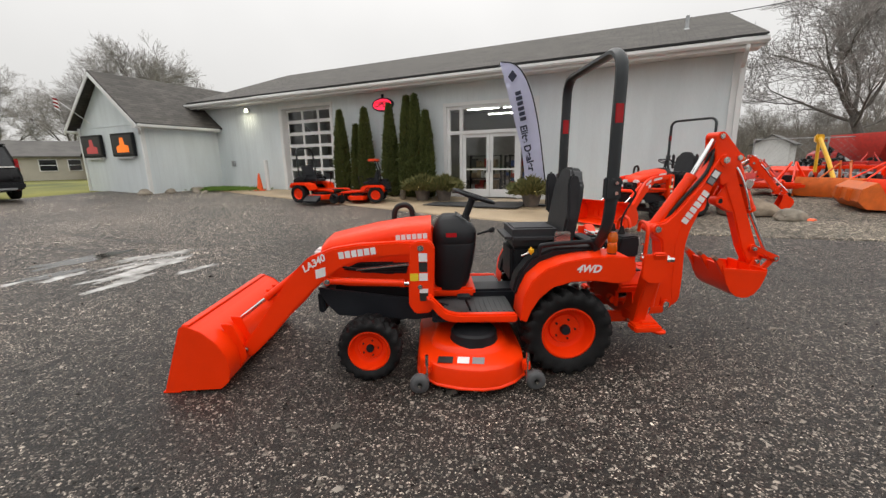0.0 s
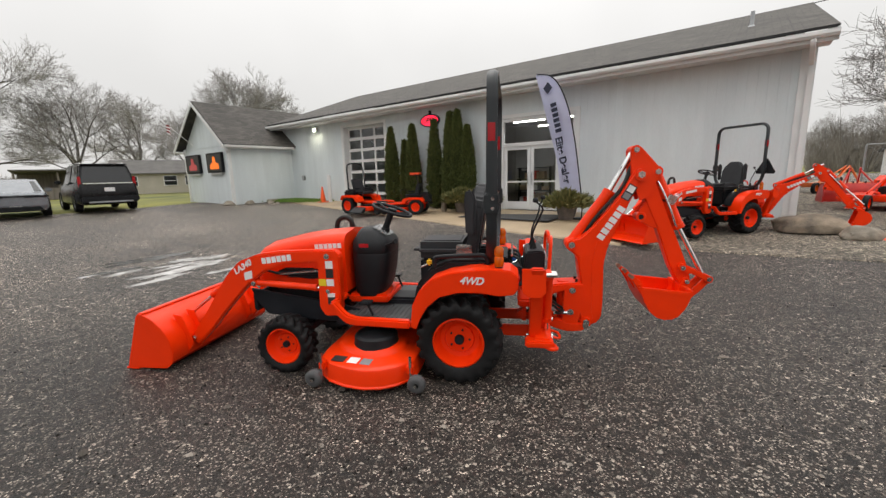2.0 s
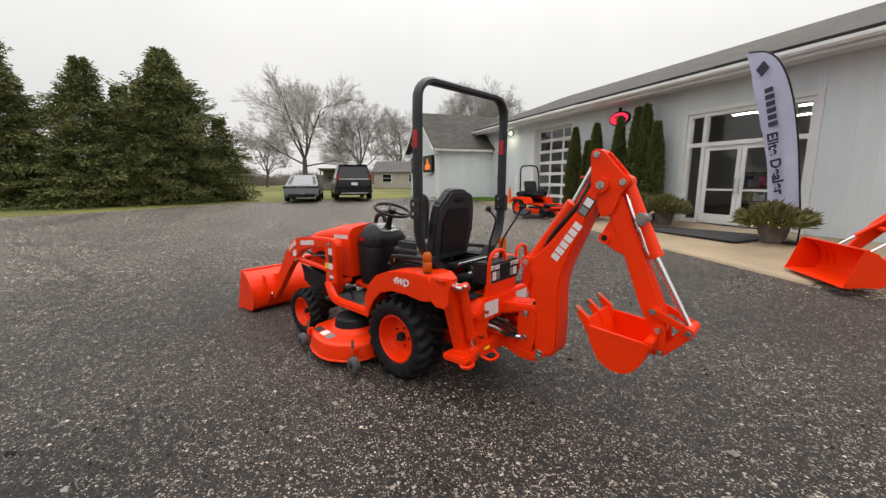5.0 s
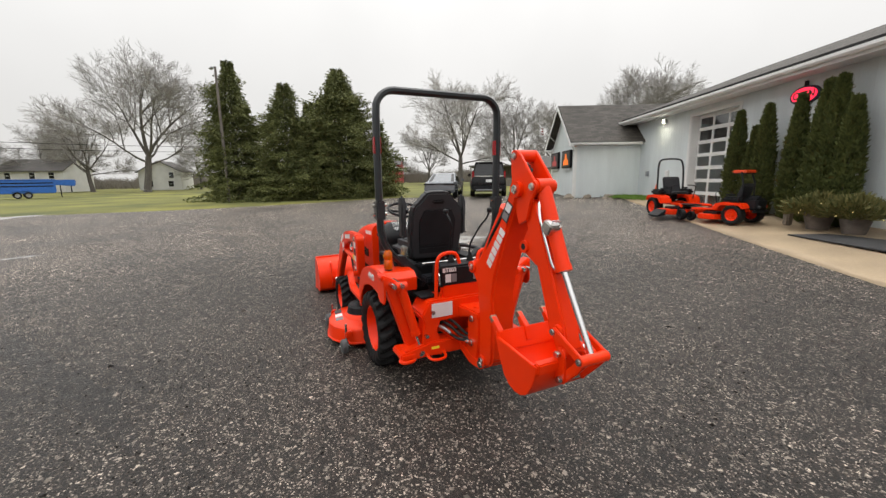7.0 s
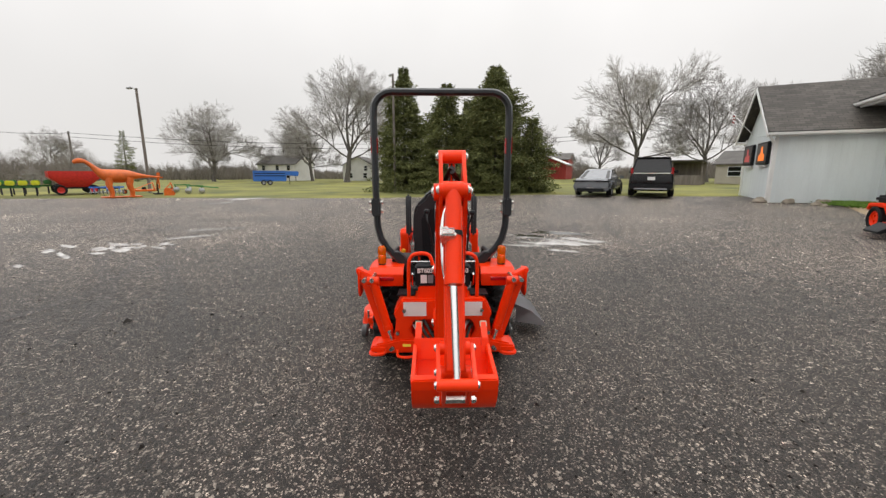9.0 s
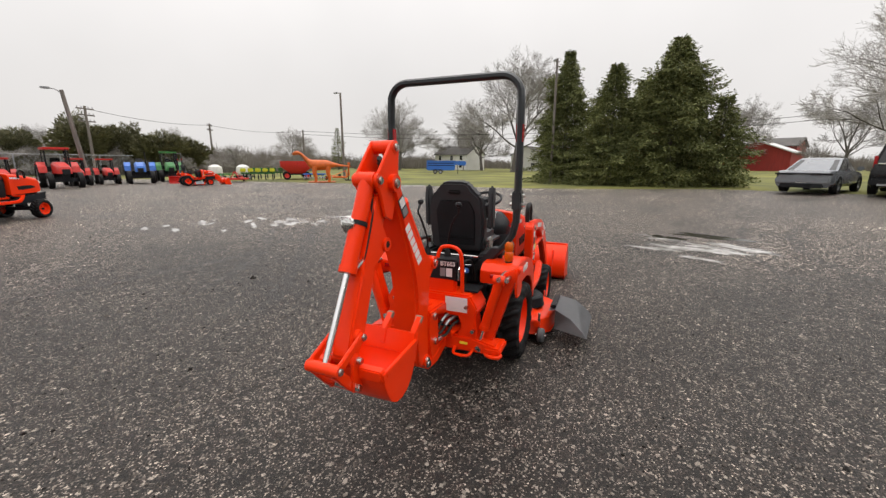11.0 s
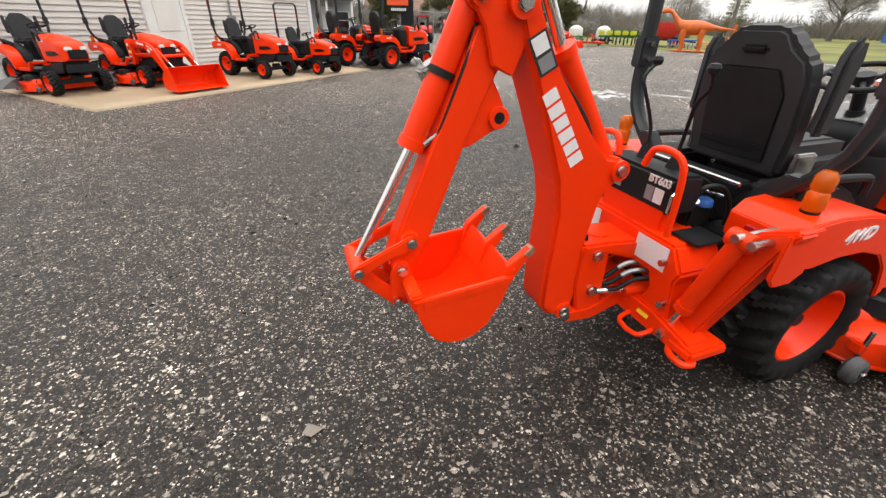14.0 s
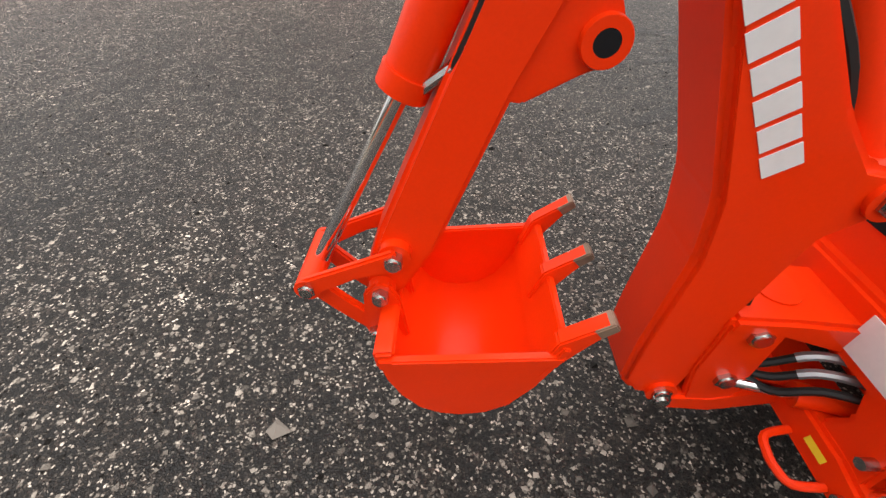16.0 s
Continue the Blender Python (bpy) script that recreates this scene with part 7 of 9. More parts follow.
boulder("boulder", "large flat brown boulder at the yard's edge", on_ground(6.28, 5.8, -20, 0.10), (0.62, 0.42, 0.27), 3)
boulder("boulder", "low tan boulder at the yard's edge", on_ground(6.60, 5.03, 10, 0.06), (0.33, 0.24, 0.19), 9, STONE)
boulder("boulder", "tan boulder beyond the parked tractor", on_ground(8.6, 11.5, 30, 0.12), (0.5, 0.4, 0.32), 14, STONE)
sc = thing("scrap", "bit of orange plastic on the gravel", "scrap", on_ground(6.92, 4.86, 30))
part("piece", prism([(-0.11, 0), (0.12, 0), (0.10, 0.02), (0.02, 0.05), (-0.08, 0.03)], -0.06, 0.06, "y", 0.008), CONE_O, sc)


def road_wheel(parent, x, y, z, r, w, side, rim_mat, name="wheel"):
    """A plain road or implement wheel: rim as the part, tyre under it."""
    m = Matrix.Translation((x, y, z)) @ Matrix.Rotation(radians(-90 * side), 4, "X")
    h = w / 2
    b = lathe([(0.001, h * 0.55), (r * 0.16, h * 0.55), (r * 0.2, h * 0.4), (r * 0.5, h * 0.45), (r * 0.58, h * 0.75), (r * 0.62, h * 0.8), (r * 0.62, -h * 0.6)], m, 20)
    for k in range(5):
        a = 2 * math.pi * k / 5
        box((r * 0.36 * math.cos(a), r * 0.36 * math.sin(a), h * 0.5), (r * 0.16, r * 0.16, h * 0.2), m=m, bm=b)
    rim = part(name, b, rim_mat, parent)
    part("tyre", lathe([(r * 0.60, h * 0.8), (r * 0.68, h * 0.95), (r * 0.85, h), (r * 0.97, h * 0.85), (r, h * 0.5), (r, -h * 0.5), (r * 0.97, -h * 0.85), (r * 0.85, -h), (r * 0.6, -h * 0.8)], m, 28), RUBBER, rim, "black tyre")
    return rim


# ---- zero-turn mowers on the apron ----
def zero_turn(label, at, canopy=False):
    t = thing("zero_turn_mower", label, "mower", at, "mowers on the apron")
    for s in (-1, 1):
        road_wheel(t, -0.55, s * 0.47, 0.29, 0.29, 0.26, s, ORANGE, "rear_wheel")
        c = road_wheel(t, 0.75, s * 0.43, 0.15, 0.15, 0.13, s, BLACK, "caster_wheel")
        part("fork", pipe([(0.75, s * 0.34, 0.15), (0.72, s * 0.34, 0.34), (0.70, s * 0.43, 0.36), (0.72, s * 0.52, 0.34), (0.75, s * 0.52, 0.15)], 0.018, 8), BLACK, t)
        part("frame_rail", pipe([(-0.85, s * 0.25, 0.42), (0.3, s * 0.25, 0.40), (0.62, s * 0.40, 0.40), (0.74, s * 0.43, 0.38)], 0.03, 8, flat=(0.06, 0.08)), ORANGE, t)
        part("fender", prism([(-0.88, 0.50), (-0.80, 0.64), (-0.30, 0.66), (-0.05, 0.60), (0.02, 0.42), (-0.10, 0.40), (-0.24, 0.56), (-0.74, 0.56), (-0.82, 0.46)], s * 0.27, s * 0.60, "y", 0.02), ORANGE, t)
        part("control_lever", pipe(curve_pts([(0.02, s * 0.34, 0.55), (0.06, s * 0.36, 0.80), (0.08, s * 0.34, 0.92), (0.06, s * 0.12, 0.95)], 4), 0.014, 8), BLACK, t)
        part("armrest", box((-0.30, s * 0.27, 0.86), (0.28, 0.06, 0.05), 0.02), BLACK, t)
    b = prism([(-0.10, -0.66), (-0.22, -0.45), (-0.22, 0.45), (-0.10, 0.66), (0.15, 0.72), (0.38, 0.66), (0.52, 0.40), (0.55, 0), (0.52, -0.40), (0.38, -0.66), (0.15, -0.72)], 0.12, 0.27, "z", 0.025)
    deck = part("mower_deck", b, ORANGE, t, "orange pressed mower deck")
    part("pulley_cover", box((0.16, 0, 0.30), (0.44, 0.9, 0.06), 0.02), BLACK, deck)
    part("chute", prism([(-0.02, 0.27), (0.02, 0.10), (0.22, 0.06), (0.24, 0.10)], -0.14, 0.40, "x", 0.008, m=Matrix.Translation((0.05, -0.70, 0)) @ Matrix.Scale(-1, 4, (0, 1, 0))), BLACK, deck)
    part("floor_pan", box((0.33, 0, 0.40), (0.62, 0.46, 0.03), 0.01), BLACK, t)
    part("seat", prism([(-0.50, 0.66), (-0.06, 0.67), (-0.03, 0.73), (-0.08, 0.76), (-0.42, 0.74), (-0.56, 1.18), (-0.62, 1.20), (-0.66, 1.14), (-0.55, 0.72)], -0.25, 0.25, "y", 0.03), VINYL, t, "black high-backed seat")
    b = box((-0.80, 0, 0.60), (0.46, 0.52, 0.34), 0.05)
    rod((-0.80, 0, 0.76), (-0.80, 0, 0.84), 0.17, seg=20, bm=b)
    rod((-0.98, 0.16, 0.55), (-1.08, 0.16, 0.50), 0.05, bm=b)
    box((-1.0, 0, 0.40), (0.08, 0.7, 0.08), 0.02, bm=b)
    part("engine", b, BLACK, t, "black engine at the rear")
    for s in (-1, 1):
        part("fuel_tank", box((-0.48, s * 0.43, 0.74), (0.5, 0.22, 0.16), 0.05), BLACK, t)
    if canopy:
        for s in (-1, 1):
            part("canopy_post", pipe([(-0.62, s * 0.30, 0.60), (-0.62, s * 0.28, 1.2), (-0.52, s * 0.24, 1.52)], 0.022, 8), BLACK, t)
        part("canopy", box((-0.46, 0, 1.54), (0.42, 0.56, 0.09), 0.04), SIGNRED, t, "small red canopy")
        part("canopy_lining", box((-0.46, 0, 1.485), (0.36, 0.5, 0.03), 0.01), BLACK, t)
    else:
        part("roll_bar", pipe(curve_pts([(-0.60, -0.40, 0.55), (-0.62, -0.40, 1.2), (-0.66, -0.37, 1.58), (-0.67, -0.24, 1.72), (-0.67, 0.24, 1.72), (-0.66, 0.37, 1.58), (-0.62, 0.40, 1.2), (-0.60, 0.40, 0.55)], 5), 0.028, 8), ROPSG, t)
    return t


zero_turn("orange zero-turn mower with black roll bar on the apron", on_ground(-4.55, 10.2, -24, 0.035))
zero_turn("orange zero-turn mower under a small red canopy on the apron", on_ground(-3.2, 10.0, 178, 0.035) @ Matrix.Scale(0.86, 4), True)


# ---- cars ----
def car(name, label, at, L, W, H, paint, tall):
    """A car that looks along +x, built of cross-sections along its length."""
    t = thing(name, label, "car", at, "parked cars")
    h = W / 2
    hip = H * (0.60 if tall else 0.64)

    def section(x, hw, zb, zt):
        return [(x, -hw * 0.90, zb), (x, -hw, zb + 0.12), (x, -hw, zt * 0.72), (x, -hw * 0.94, zt), (x, -hw * 0.55, zt + 0.02), (x, hw * 0.55, zt + 0.02), (x, hw * 0.94, zt), (x, hw, zt * 0.72), (x, hw, zb + 0.12), (x, hw * 0.90, zb)]
    st = [(-L / 2, 0.86, 0.42 if tall else 0.27, hip * 0.90), (-L / 2 + 0.06, 0.93, 0.34 if tall else 0.24, hip * 0.98), (-L * 0.42, 0.98, 0.28, hip), (-L * 0.2, 1, 0.26, hip), (L * 0.12, 1, 0.26, hip * 0.98), (L * 0.30, 0.98, 0.27, hip * 0.93),
          (L * 0.43, 0.94, 0.28, hip * 0.82), (L / 2 - 0.05, 0.84, 0.34, hip * 0.70), (L / 2, 0.72, 0.42, hip * 0.62)]
    part("body", loft([section(x, h * k, a, b_) for x, k, a, b_ in st]), paint, t)
    back, front = (-L * 0.475, L * 0.20) if tall else (-L * 0.33, L * 0.22)
    rb, rf = (-L * 0.445, L * 0.06) if tall else (-L * 0.12, L * 0.02)

    def cabin(k, dz=0.0):
        q = []
        for x, w_, z in ((back, 0.90, hip), (rb, 0.74, H - 0.06), (rb + 0.3, 0.73, H), (rf, 0.73, H - 0.01), (front, 0.88, hip * 0.95)):
            q.append([(x, -h * w_ * k, z + dz), (x, -h * w_ * 0.5 * k, z + 0.02 + dz), (x, h * w_ * 0.5 * k, z + 0.02 + dz), (x, h * w_ * k, z + dz)])
        return q
    g = cabin(1.0)
    low = [[(back + 0.1, -h * 0.9, hip - 0.1), (back + 0.1, h * 0.9, hip - 0.1)], [(front, -h * 0.88, hip - 0.12), (front, h * 0.88, hip - 0.12)]]
    b = bmesh.new()
    vs = [[b.verts.new(p) for p in r] for r in g]
    for a, c in zip(vs, vs[1:]):
        for k in range(3):
            b.faces.new((a[k], a[k + 1], c[k + 1], c[k]))
    for i in (0, 3):
        b.faces.new([v[i] for v in vs])
    part("cabin", b, paint, t)

    def pane(name_, pts):
        c = sum((Vector(p) for p in pts), Vector()) / len(pts)
        bb = bmesh.new()
        f = bb.faces.new([bb.verts.new(c + (Vector(p) - c) * 0.90) for p in pts])
        bb.normal_update()
        out = f.normal if f.normal.dot(c - Vector((0, 0, hip))) > 0 else -f.normal
        for v in bb.verts:
            v.co += out * 0.012
        part(name_, bb, TINT, t, "dark tinted glass", smooth=False)
    pane("rear_window", [g[0][0], g[0][3], g[1][3], g[1][0]])
    pane("windscreen", [g[4][0], g[4][3], g[3][3], g[3][0]])
    for i in (0, 3):
        mid = (rb + front) / 2 - 0.1
        k = [Vector(r[i]) for r in g]
        m1, m0 = k[2].lerp(k[3], 0.45), k[0].lerp(k[4], 0.5)
        pane("side_window", [tuple(k[0].lerp(k[4], 0.05)), tuple(m0), tuple(m1), tuple(k[1].lerp(k[2], 0.6))])
        pane("side_window", [tuple(m0.lerp(k[4], 0.06)), tuple(k[4]), tuple(k[3]), tuple(m1.lerp(k[3], 0.1))])
        s = -1 if i == 0 else 1
        part("mirror", box((front - 0.35, s * (h + 0.09), hip + 0.08), (0.12, 0.22, 0.16), 0.04), paint, t)
        r = 0.40 if tall else 0.34
        for x in (-L * 0.30, L * 0.31):
            road_wheel(t, x, s * (h - 0.12), r, r, 0.25, s, GALV)
        part("tail_light", box((-L / 2 + (0.09 if tall else 0.01), s * (h * (0.86 if tall else 0.62)), hip * (1.05 if tall else 0.86)), (0.06 if tall else 0.10, 0.10 if tall else h * 0.72, 0.42 if tall else 0.07), 0.02), REDLENS if tall else BLACK, t, "dark red tail light" if tall else "slim dark tail light")
    part("rear_bumper", box((-L / 2 - 0.01, 0, 0.50), (0.16, W * 0.93, 0.24), 0.05), BLACK if tall else paint, t)
    if not tall:
        part("diffuser", box((-L / 2 - 0.03, 0, 0.30), (0.12, W * 0.74, 0.14), 0.03), BLACK, t)
    part("bumper_strip", box((-L / 2 - 0.075, 0, 0.40 if tall else 0.36), (0.05, W * 0.7, 0.07), 0.01), GALV if tall else BLACK, t)
    part("trim_strip", box((-L / 2 + 0.02, 0, hip * (1.0 if tall else 0.865)), (0.09, W * 0.78, 0.04), 0.01), CHROME if tall else BLACK, t, "trim across the tailgate")
    part("number_plate", box((-L / 2 - (0.0 if tall else 0.06), 0, hip * (0.78 if tall else 0.56)), (0.10 if tall else 0.02, 0.32, 0.15), 0.004), WHITE_D, t, "plain pale plate")
    if tall:
        for s in (-1, 1):
            part("roof_rail", pipe([(rb + 0.25, s * h * 0.66, H + 0.0), (rb + 0.35, s * h * 0.66, H + 0.05), (rf - 0.1, s * h * 0.66, H + 0.05), (rf, s * h * 0.66, H)], 0.018, 6), CHROME, t)
        part("spoiler", box((rb - 0.03, 0, H - 0.02), (0.24, W * 0.72, 0.05), 0.015), paint, t)
    return t


suv_at = on_ground(-17.7, 11.6, 150)
car("large_suv", "large black sport utility car with pale plate parked on the lot", suv_at, 5.2, 2.0, 1.88, CARBLACK, True)
car("sedan", "steel grey sedan with a low sloping roof parked on the lot", on_ground(-18.4, 9.1, 146), 4.5, 1.78, 1.36, CARGREY, False)
car("sedan", "small white car by the house", on_ground(-26.5, 33.5, 20), 4.4, 1.8, 1.45, CARWHITE, False)
car("sedan", "small pale car beyond the yard", on_ground(30, 26, 80), 4.4, 1.8, 1.45, CARWHITE, False)


# ---- houses and barns ----
def house(name, label, at, W, D, eave, ridge, wall, roofm, windows=(), gable_front=False, door=None, over=0.35):
    """A gabled house whose front looks along -y; windows: (x, z, width, height) on the front."""
    t = thing(name, label, "house" if "house" in name else "barn", at, "far buildings")
    if gable_front:
        b = prism([(-W / 2, 0), (W / 2, 0), (W / 2, eave), (0, ridge), (-W / 2, eave)], -D / 2, D / 2, "y")
        slope = [[(s * (W / 2 + over), eave - over * (ridge - eave) / (W / 2)), (0, ridge), (0, ridge + 0.14), (s * (W / 2 + over), eave + 0.14 - over * (ridge - eave) / (W / 2))] for s in (-1, 1)]
        ax, lo, hi = "y", -D / 2 - over, D / 2 + over
    else:
        b = prism([(-D / 2, 0), (D / 2, 0), (D / 2, eave), (0, ridge), (-D / 2, eave)], -W / 2, W / 2, "x")
        slope = [[(s * (D / 2 + over), eave - over * (ridge - eave) / (D / 2)), (0, ridge), (0, ridge + 0.14), (s * (D / 2 + over), eave + 0.14 - over * (ridge - eave) / (D / 2))] for s in (-1, 1)]
        ax, lo, hi = "x", -W / 2 - over, W / 2 + over
    part("wall", b, wall, t)
    for p in slope:
        part("roof", prism(p, lo, hi, ax), roofm, t)
    for x, z, w, h in windows:
        fr = part("window", box((x, -D / 2 - 0.03, z), (w + 0.16, 0.08, h + 0.16), 0.01), WHITE, t)
        part("pane", box((x, -D / 2 - 0.075, z), (w, 0.02, h)), TINT, fr)
        part("bar", box((x, -D / 2 - 0.09, z), (w, 0.02, 0.05)), WHITE, fr)
    if door:
        x, w, h, m_ = door
        part("door", box((x, -D / 2 - 0.03, h / 2), (w, 0.08, h), 0.01), m_, t)
    return t


house("house", "white two-storey house with grey roof beyond the lawn", on_ground(-69, -26, 70) @ Matrix.Scale(0.72, 4), 11, 7, 3.9, 5.9, HOUSEWHITE, ROOFGREY, [(-3.6, 3.0, 0.9, 1.1), (0.4, 3.0, 0.9, 1.1), (3.6, 3.0, 0.9, 1.1), (-3.4, 1.2, 0.9, 1.2), (3.4, 1.2, 0.9, 1.2)], door=(0.6, 0.95, 2.05, ROOFGREY))
house("house", "white gabled house behind the bare tree", on_ground(-69, -12.5, 80) @ Matrix.Scale(0.72, 4), 7.5, 7, 3.6, 5.6, HOUSEWHITE, ROOFGREY, [(-2, 2.9, 0.8, 1.1), (2, 2.9, 0.8, 1.1), (-1.8, 1.2, 0.9, 1.1), (1.8, 1.2, 0.9, 1.1)], True)
house("red_barn", "dark red barn with a pale metal roof", on_ground(-76, 22.5, 62), 8.5, 7, 2.7, 4.4, BRICKRED, ROOFWHITE, gable_front=True)
house("red_barn", "dark shed roof behind the red barn", on_ground(-86, 27, 62), 7, 7, 4.0, 5.3, BRICKRED, ROOFGREY)
house("house", "long beige ranch house with grey roof", on_ground(-33.6, 34.2, 40) @ Matrix.Scale(0.78, 4), 15, 8, 2.5, 4.1, HOUSETAN, ROOFGREY, [(-5.5, 1.55, 1.3, 1.1), (-1.5, 1.55, 1.3, 1.1), (0.6, 1.55, 1.0, 1.1)])
house("house", "beige garage wing with a white door", on_ground(-28.6, 33.7, 40) @ Matrix.Scale(0.82, 4), 5.6, 8.5, 2.5, 4.0, HOUSETAN, ROOFGREY, gable_front=True, door=(0, 2.7, 2.1, WHITE))
shed = thing("open_shed", "low dark open-fronted shed on the grass", "shed", on_ground(-35.6, 23.6, 50))
part("roof", prism([(-1.6, 2.2), (1.5, 2.0), (1.5, 2.1), (-1.6, 2.3)], -2.6, 2.6, "x"), ROOFGREY, shed)
part("back_wall", box((0, 1.3, 1.05), (5.0, 0.1, 2.1)), POLEWOOD, shed)
for x in (-2.4, 0, 2.4):
    part("post", box((x, -1.3, 1.05), (0.12, 0.12, 2.1)), POLEWOOD, shed)
part("front_panel", box((0, -1.35, 0.45), (5.0, 0.05, 0.9)), POLEWOOD, shed)
gh = house("house", "pale grey two-storey house with white trim", on_ground(-1.2, -38.5, 172), 5.6, 7, 3.9, 5.4, HOUSEGREY, ROOFGREY, [(-2, 3.0, 0.7, 1.0), (0, 3.0, 0.7, 1.0), (2, 3.0, 0.7, 1.0), (-1.9, 1.1, 0.8, 1.1), (2.0, 1.1, 0.8, 1.1)], door=(0.6, 0.95, 2.0, WHITE))
part("dormer", prism([(-0.55, 4.0), (0.55, 4.0), (0.55, 4.75), (0, 5.2), (-0.55, 4.75)], -3.4, 0, "y"), HOUSEGREY, gh)
part("porch_roof", prism([(-5.2, 2.35), (-3.4, 2.75), (-3.4, 2.85), (-5.2, 2.45)], -2.9, 2.9, "x"), ROOFGREY, gh)
for x in (-2.7, -0.9, 0.9, 2.7):
    part("porch_post", box((x, -5.0, 1.2), (0.14, 0.14, 2.4)), WHITE, gh)
house("house", "low house with a brown roof beyond the sign", on_ground(-15.5, -66, 165), 10, 7, 2.3, 4.2, HOUSETAN, ROOFBROWN, [(-2.5, 1.2, 1.1, 1.0), (2.3, 1.2, 1.1, 1.0)])
for x, y, tr, w in ((-44, -92, 150, 8), (-52, -84, 140, 7), (-24, -96, 165, 9)):
    house("house", "small white house among the trees", on_ground(x, y, tr), w, 7, 2.8, 5.0, HOUSEWHITE, ROOFGREY, [(-2, 1.5, 0.9, 1.1), (2, 1.5, 0.9, 1.1)], gable_front=True)
house("house", "small white shed behind the yard", on_ground(36, 40, 220), 4, 3, 2.2, 3.0, HOUSEWHITE, ROOFGREY)

# the building across the lot: lap boards, trim, door, roof
for i in range(38):
    z = -0.1 + 0.115 * i
    half = 4.35 if z < 3.0 else 4.35 * (4.3 - z) / 1.3
    if half < 0.15:
        break
    b = prism([(-12.096, z), (-12.066, z), (-12.092, z + 0.118), (-12.096, z + 0.118)], -5.6 - half, -5.6 + half, "x", m=OW)
    part("siding_board", b, BEIGE, opp, smooth=False)
for s in (-1, 1):
    x = -5.6 + s * 4.37
    b = box((x, -12.10, 1.45), (0.14, 0.14, 3.1), 0.008)
    b.transform(OW)
    part("corner_trim", b, WHITE, opp)
    ex = -5.6 + s * 4.75
    part("rake_board", prism([(ex, 2.90), (ex, 2.72), (-5.6, 4.16), (-5.6, 4.36)], -11.80, -11.76, "y", m=OW), WHITE, opp)
    part("soffit", prism([(ex, 2.80), (ex, 2.77), (-5.6, 4.20), (-5.6, 4.23)], -12.10, -11.80, "y", m=OW), WHITE, opp)
    part("eave_board", prism([(ex - s * 0.42, 2.78), (ex, 2.78), (ex, 2.92), (ex - s * 0.02, 2.92)], -26, -11.8, "y", m=OW), WHITE, opp)
    e0, e1 = ((ex, -11.78, 2.88), (ex, -26, 2.88)) if s < 0 else ((ex, -26, 2.88), (ex, -11.78, 2.88))
    r0, r1 = ((-5.6, -11.78, 4.36), (-5.6, -26, 4.36)) if s < 0 else ((-5.6, -26, 4.36), (-5.6, -11.78, 4.36))
    roof("roof", e0, e1, r0, r1, SHINGLE, opp, m=OW)
    b = box((-5.6 + s * 4.27, -19.2, 1.4), (0.16, 13.8, 3.2))
    b.transform(OW)
    part("wall_side", b, BEIGE, opp)
b = box((-5.6, -26.0, 1.4), (8.4, 0.16, 3.2))
b.transform(OW)
part("wall_back", b, BEIGE, opp)
for nm, c, s_, m_ in (("door_leaf", (-4.85, -12.06, 1.05), (0.86, 0.06, 2.05), WHITE), ("door_pane", (-4.85, -12.025, 1.52), (0.56, 0.02, 0.80), HOUSEWHITE)):
    b = box(c, s_, 0.008)
    b.transform(OW)
    part(nm, b, m_, opp)
for x in (-5.33, -4.37):
    b = box((x, -12.05, 1.06), (0.10, 0.08, 2.2), 0.006)
    b.transform(OW)
    part("door_trim", b, WHITE, opp)
b = box((-4.85, -12.05, 2.14), (1.06, 0.08, 0.10), 0.006)
b.transform(OW)
part("door_trim", b, WHITE, opp)
b = box((-6.75, -12.03, 1.35), (0.22, 0.12, 0.32), 0.02)
b.transform(OW)
part("meter_box", b, GALV, opp, "grey electric meter box")
b = rod((-6.75, -12.03, 1.5), (-6.75, -12.03, 3.6), 0.025)
b.transform(OW)
part("conduit", b, GALV, opp)


# ---- sign, poles, statue and far machines ----
sg = thing("dealer_sign", "square red-orange sign with round white emblem on black post", "sign", on_ground(-3.9, -21.95, 166))
part("post", box((0.42, 0.14, 1.72), (0.66, 0.16, 3.5), 0.02), BLACK, sg, "broad black post")
panel = part("sign_panel", box((-0.05, 0, 2.52), (1.08, 0.10, 1.40), 0.015), SIGNRED, sg)
part("emblem_ring", lathe([(0.22, 0.02), (0.30, 0.02), (0.30, 0.0), (0.22, 0.0), (0.22, 0.02)], pose(-0.05, -0.05, 2.78, 90), 28), WHITE_D, panel, "white ring emblem")
part("emblem_mark", prism([(-0.10, -0.12), (0.02, 0.03), (0.12, 0.10), (0.02, 0.12), (-0.10, 0.03)], -0.072, -0.052, "y", m=Matrix.Translation((-0.05, 0, 2.78))), WHITE_D, panel)
bars("brand_mark", 6, 0.70, 0.13, BLACK_D, panel, Matrix.Translation((-0.05, -0.056, 2.12)) @ pose(0, 0, 0, 90, 0, 0), thick=0.01)
lower = part("name_board", box((-0.02, 0, 1.64), (1.0, 0.09, 0.28), 0.01), BLACK, sg, "black board with pale bars")
bars("bar_mark", 8, 0.78, 0.12, WHITE_D, lower, Matrix.Translation((-0.02, -0.05, 1.64)) @ pose(0, 0, 0, 90, 0, 0), thick=0.01)


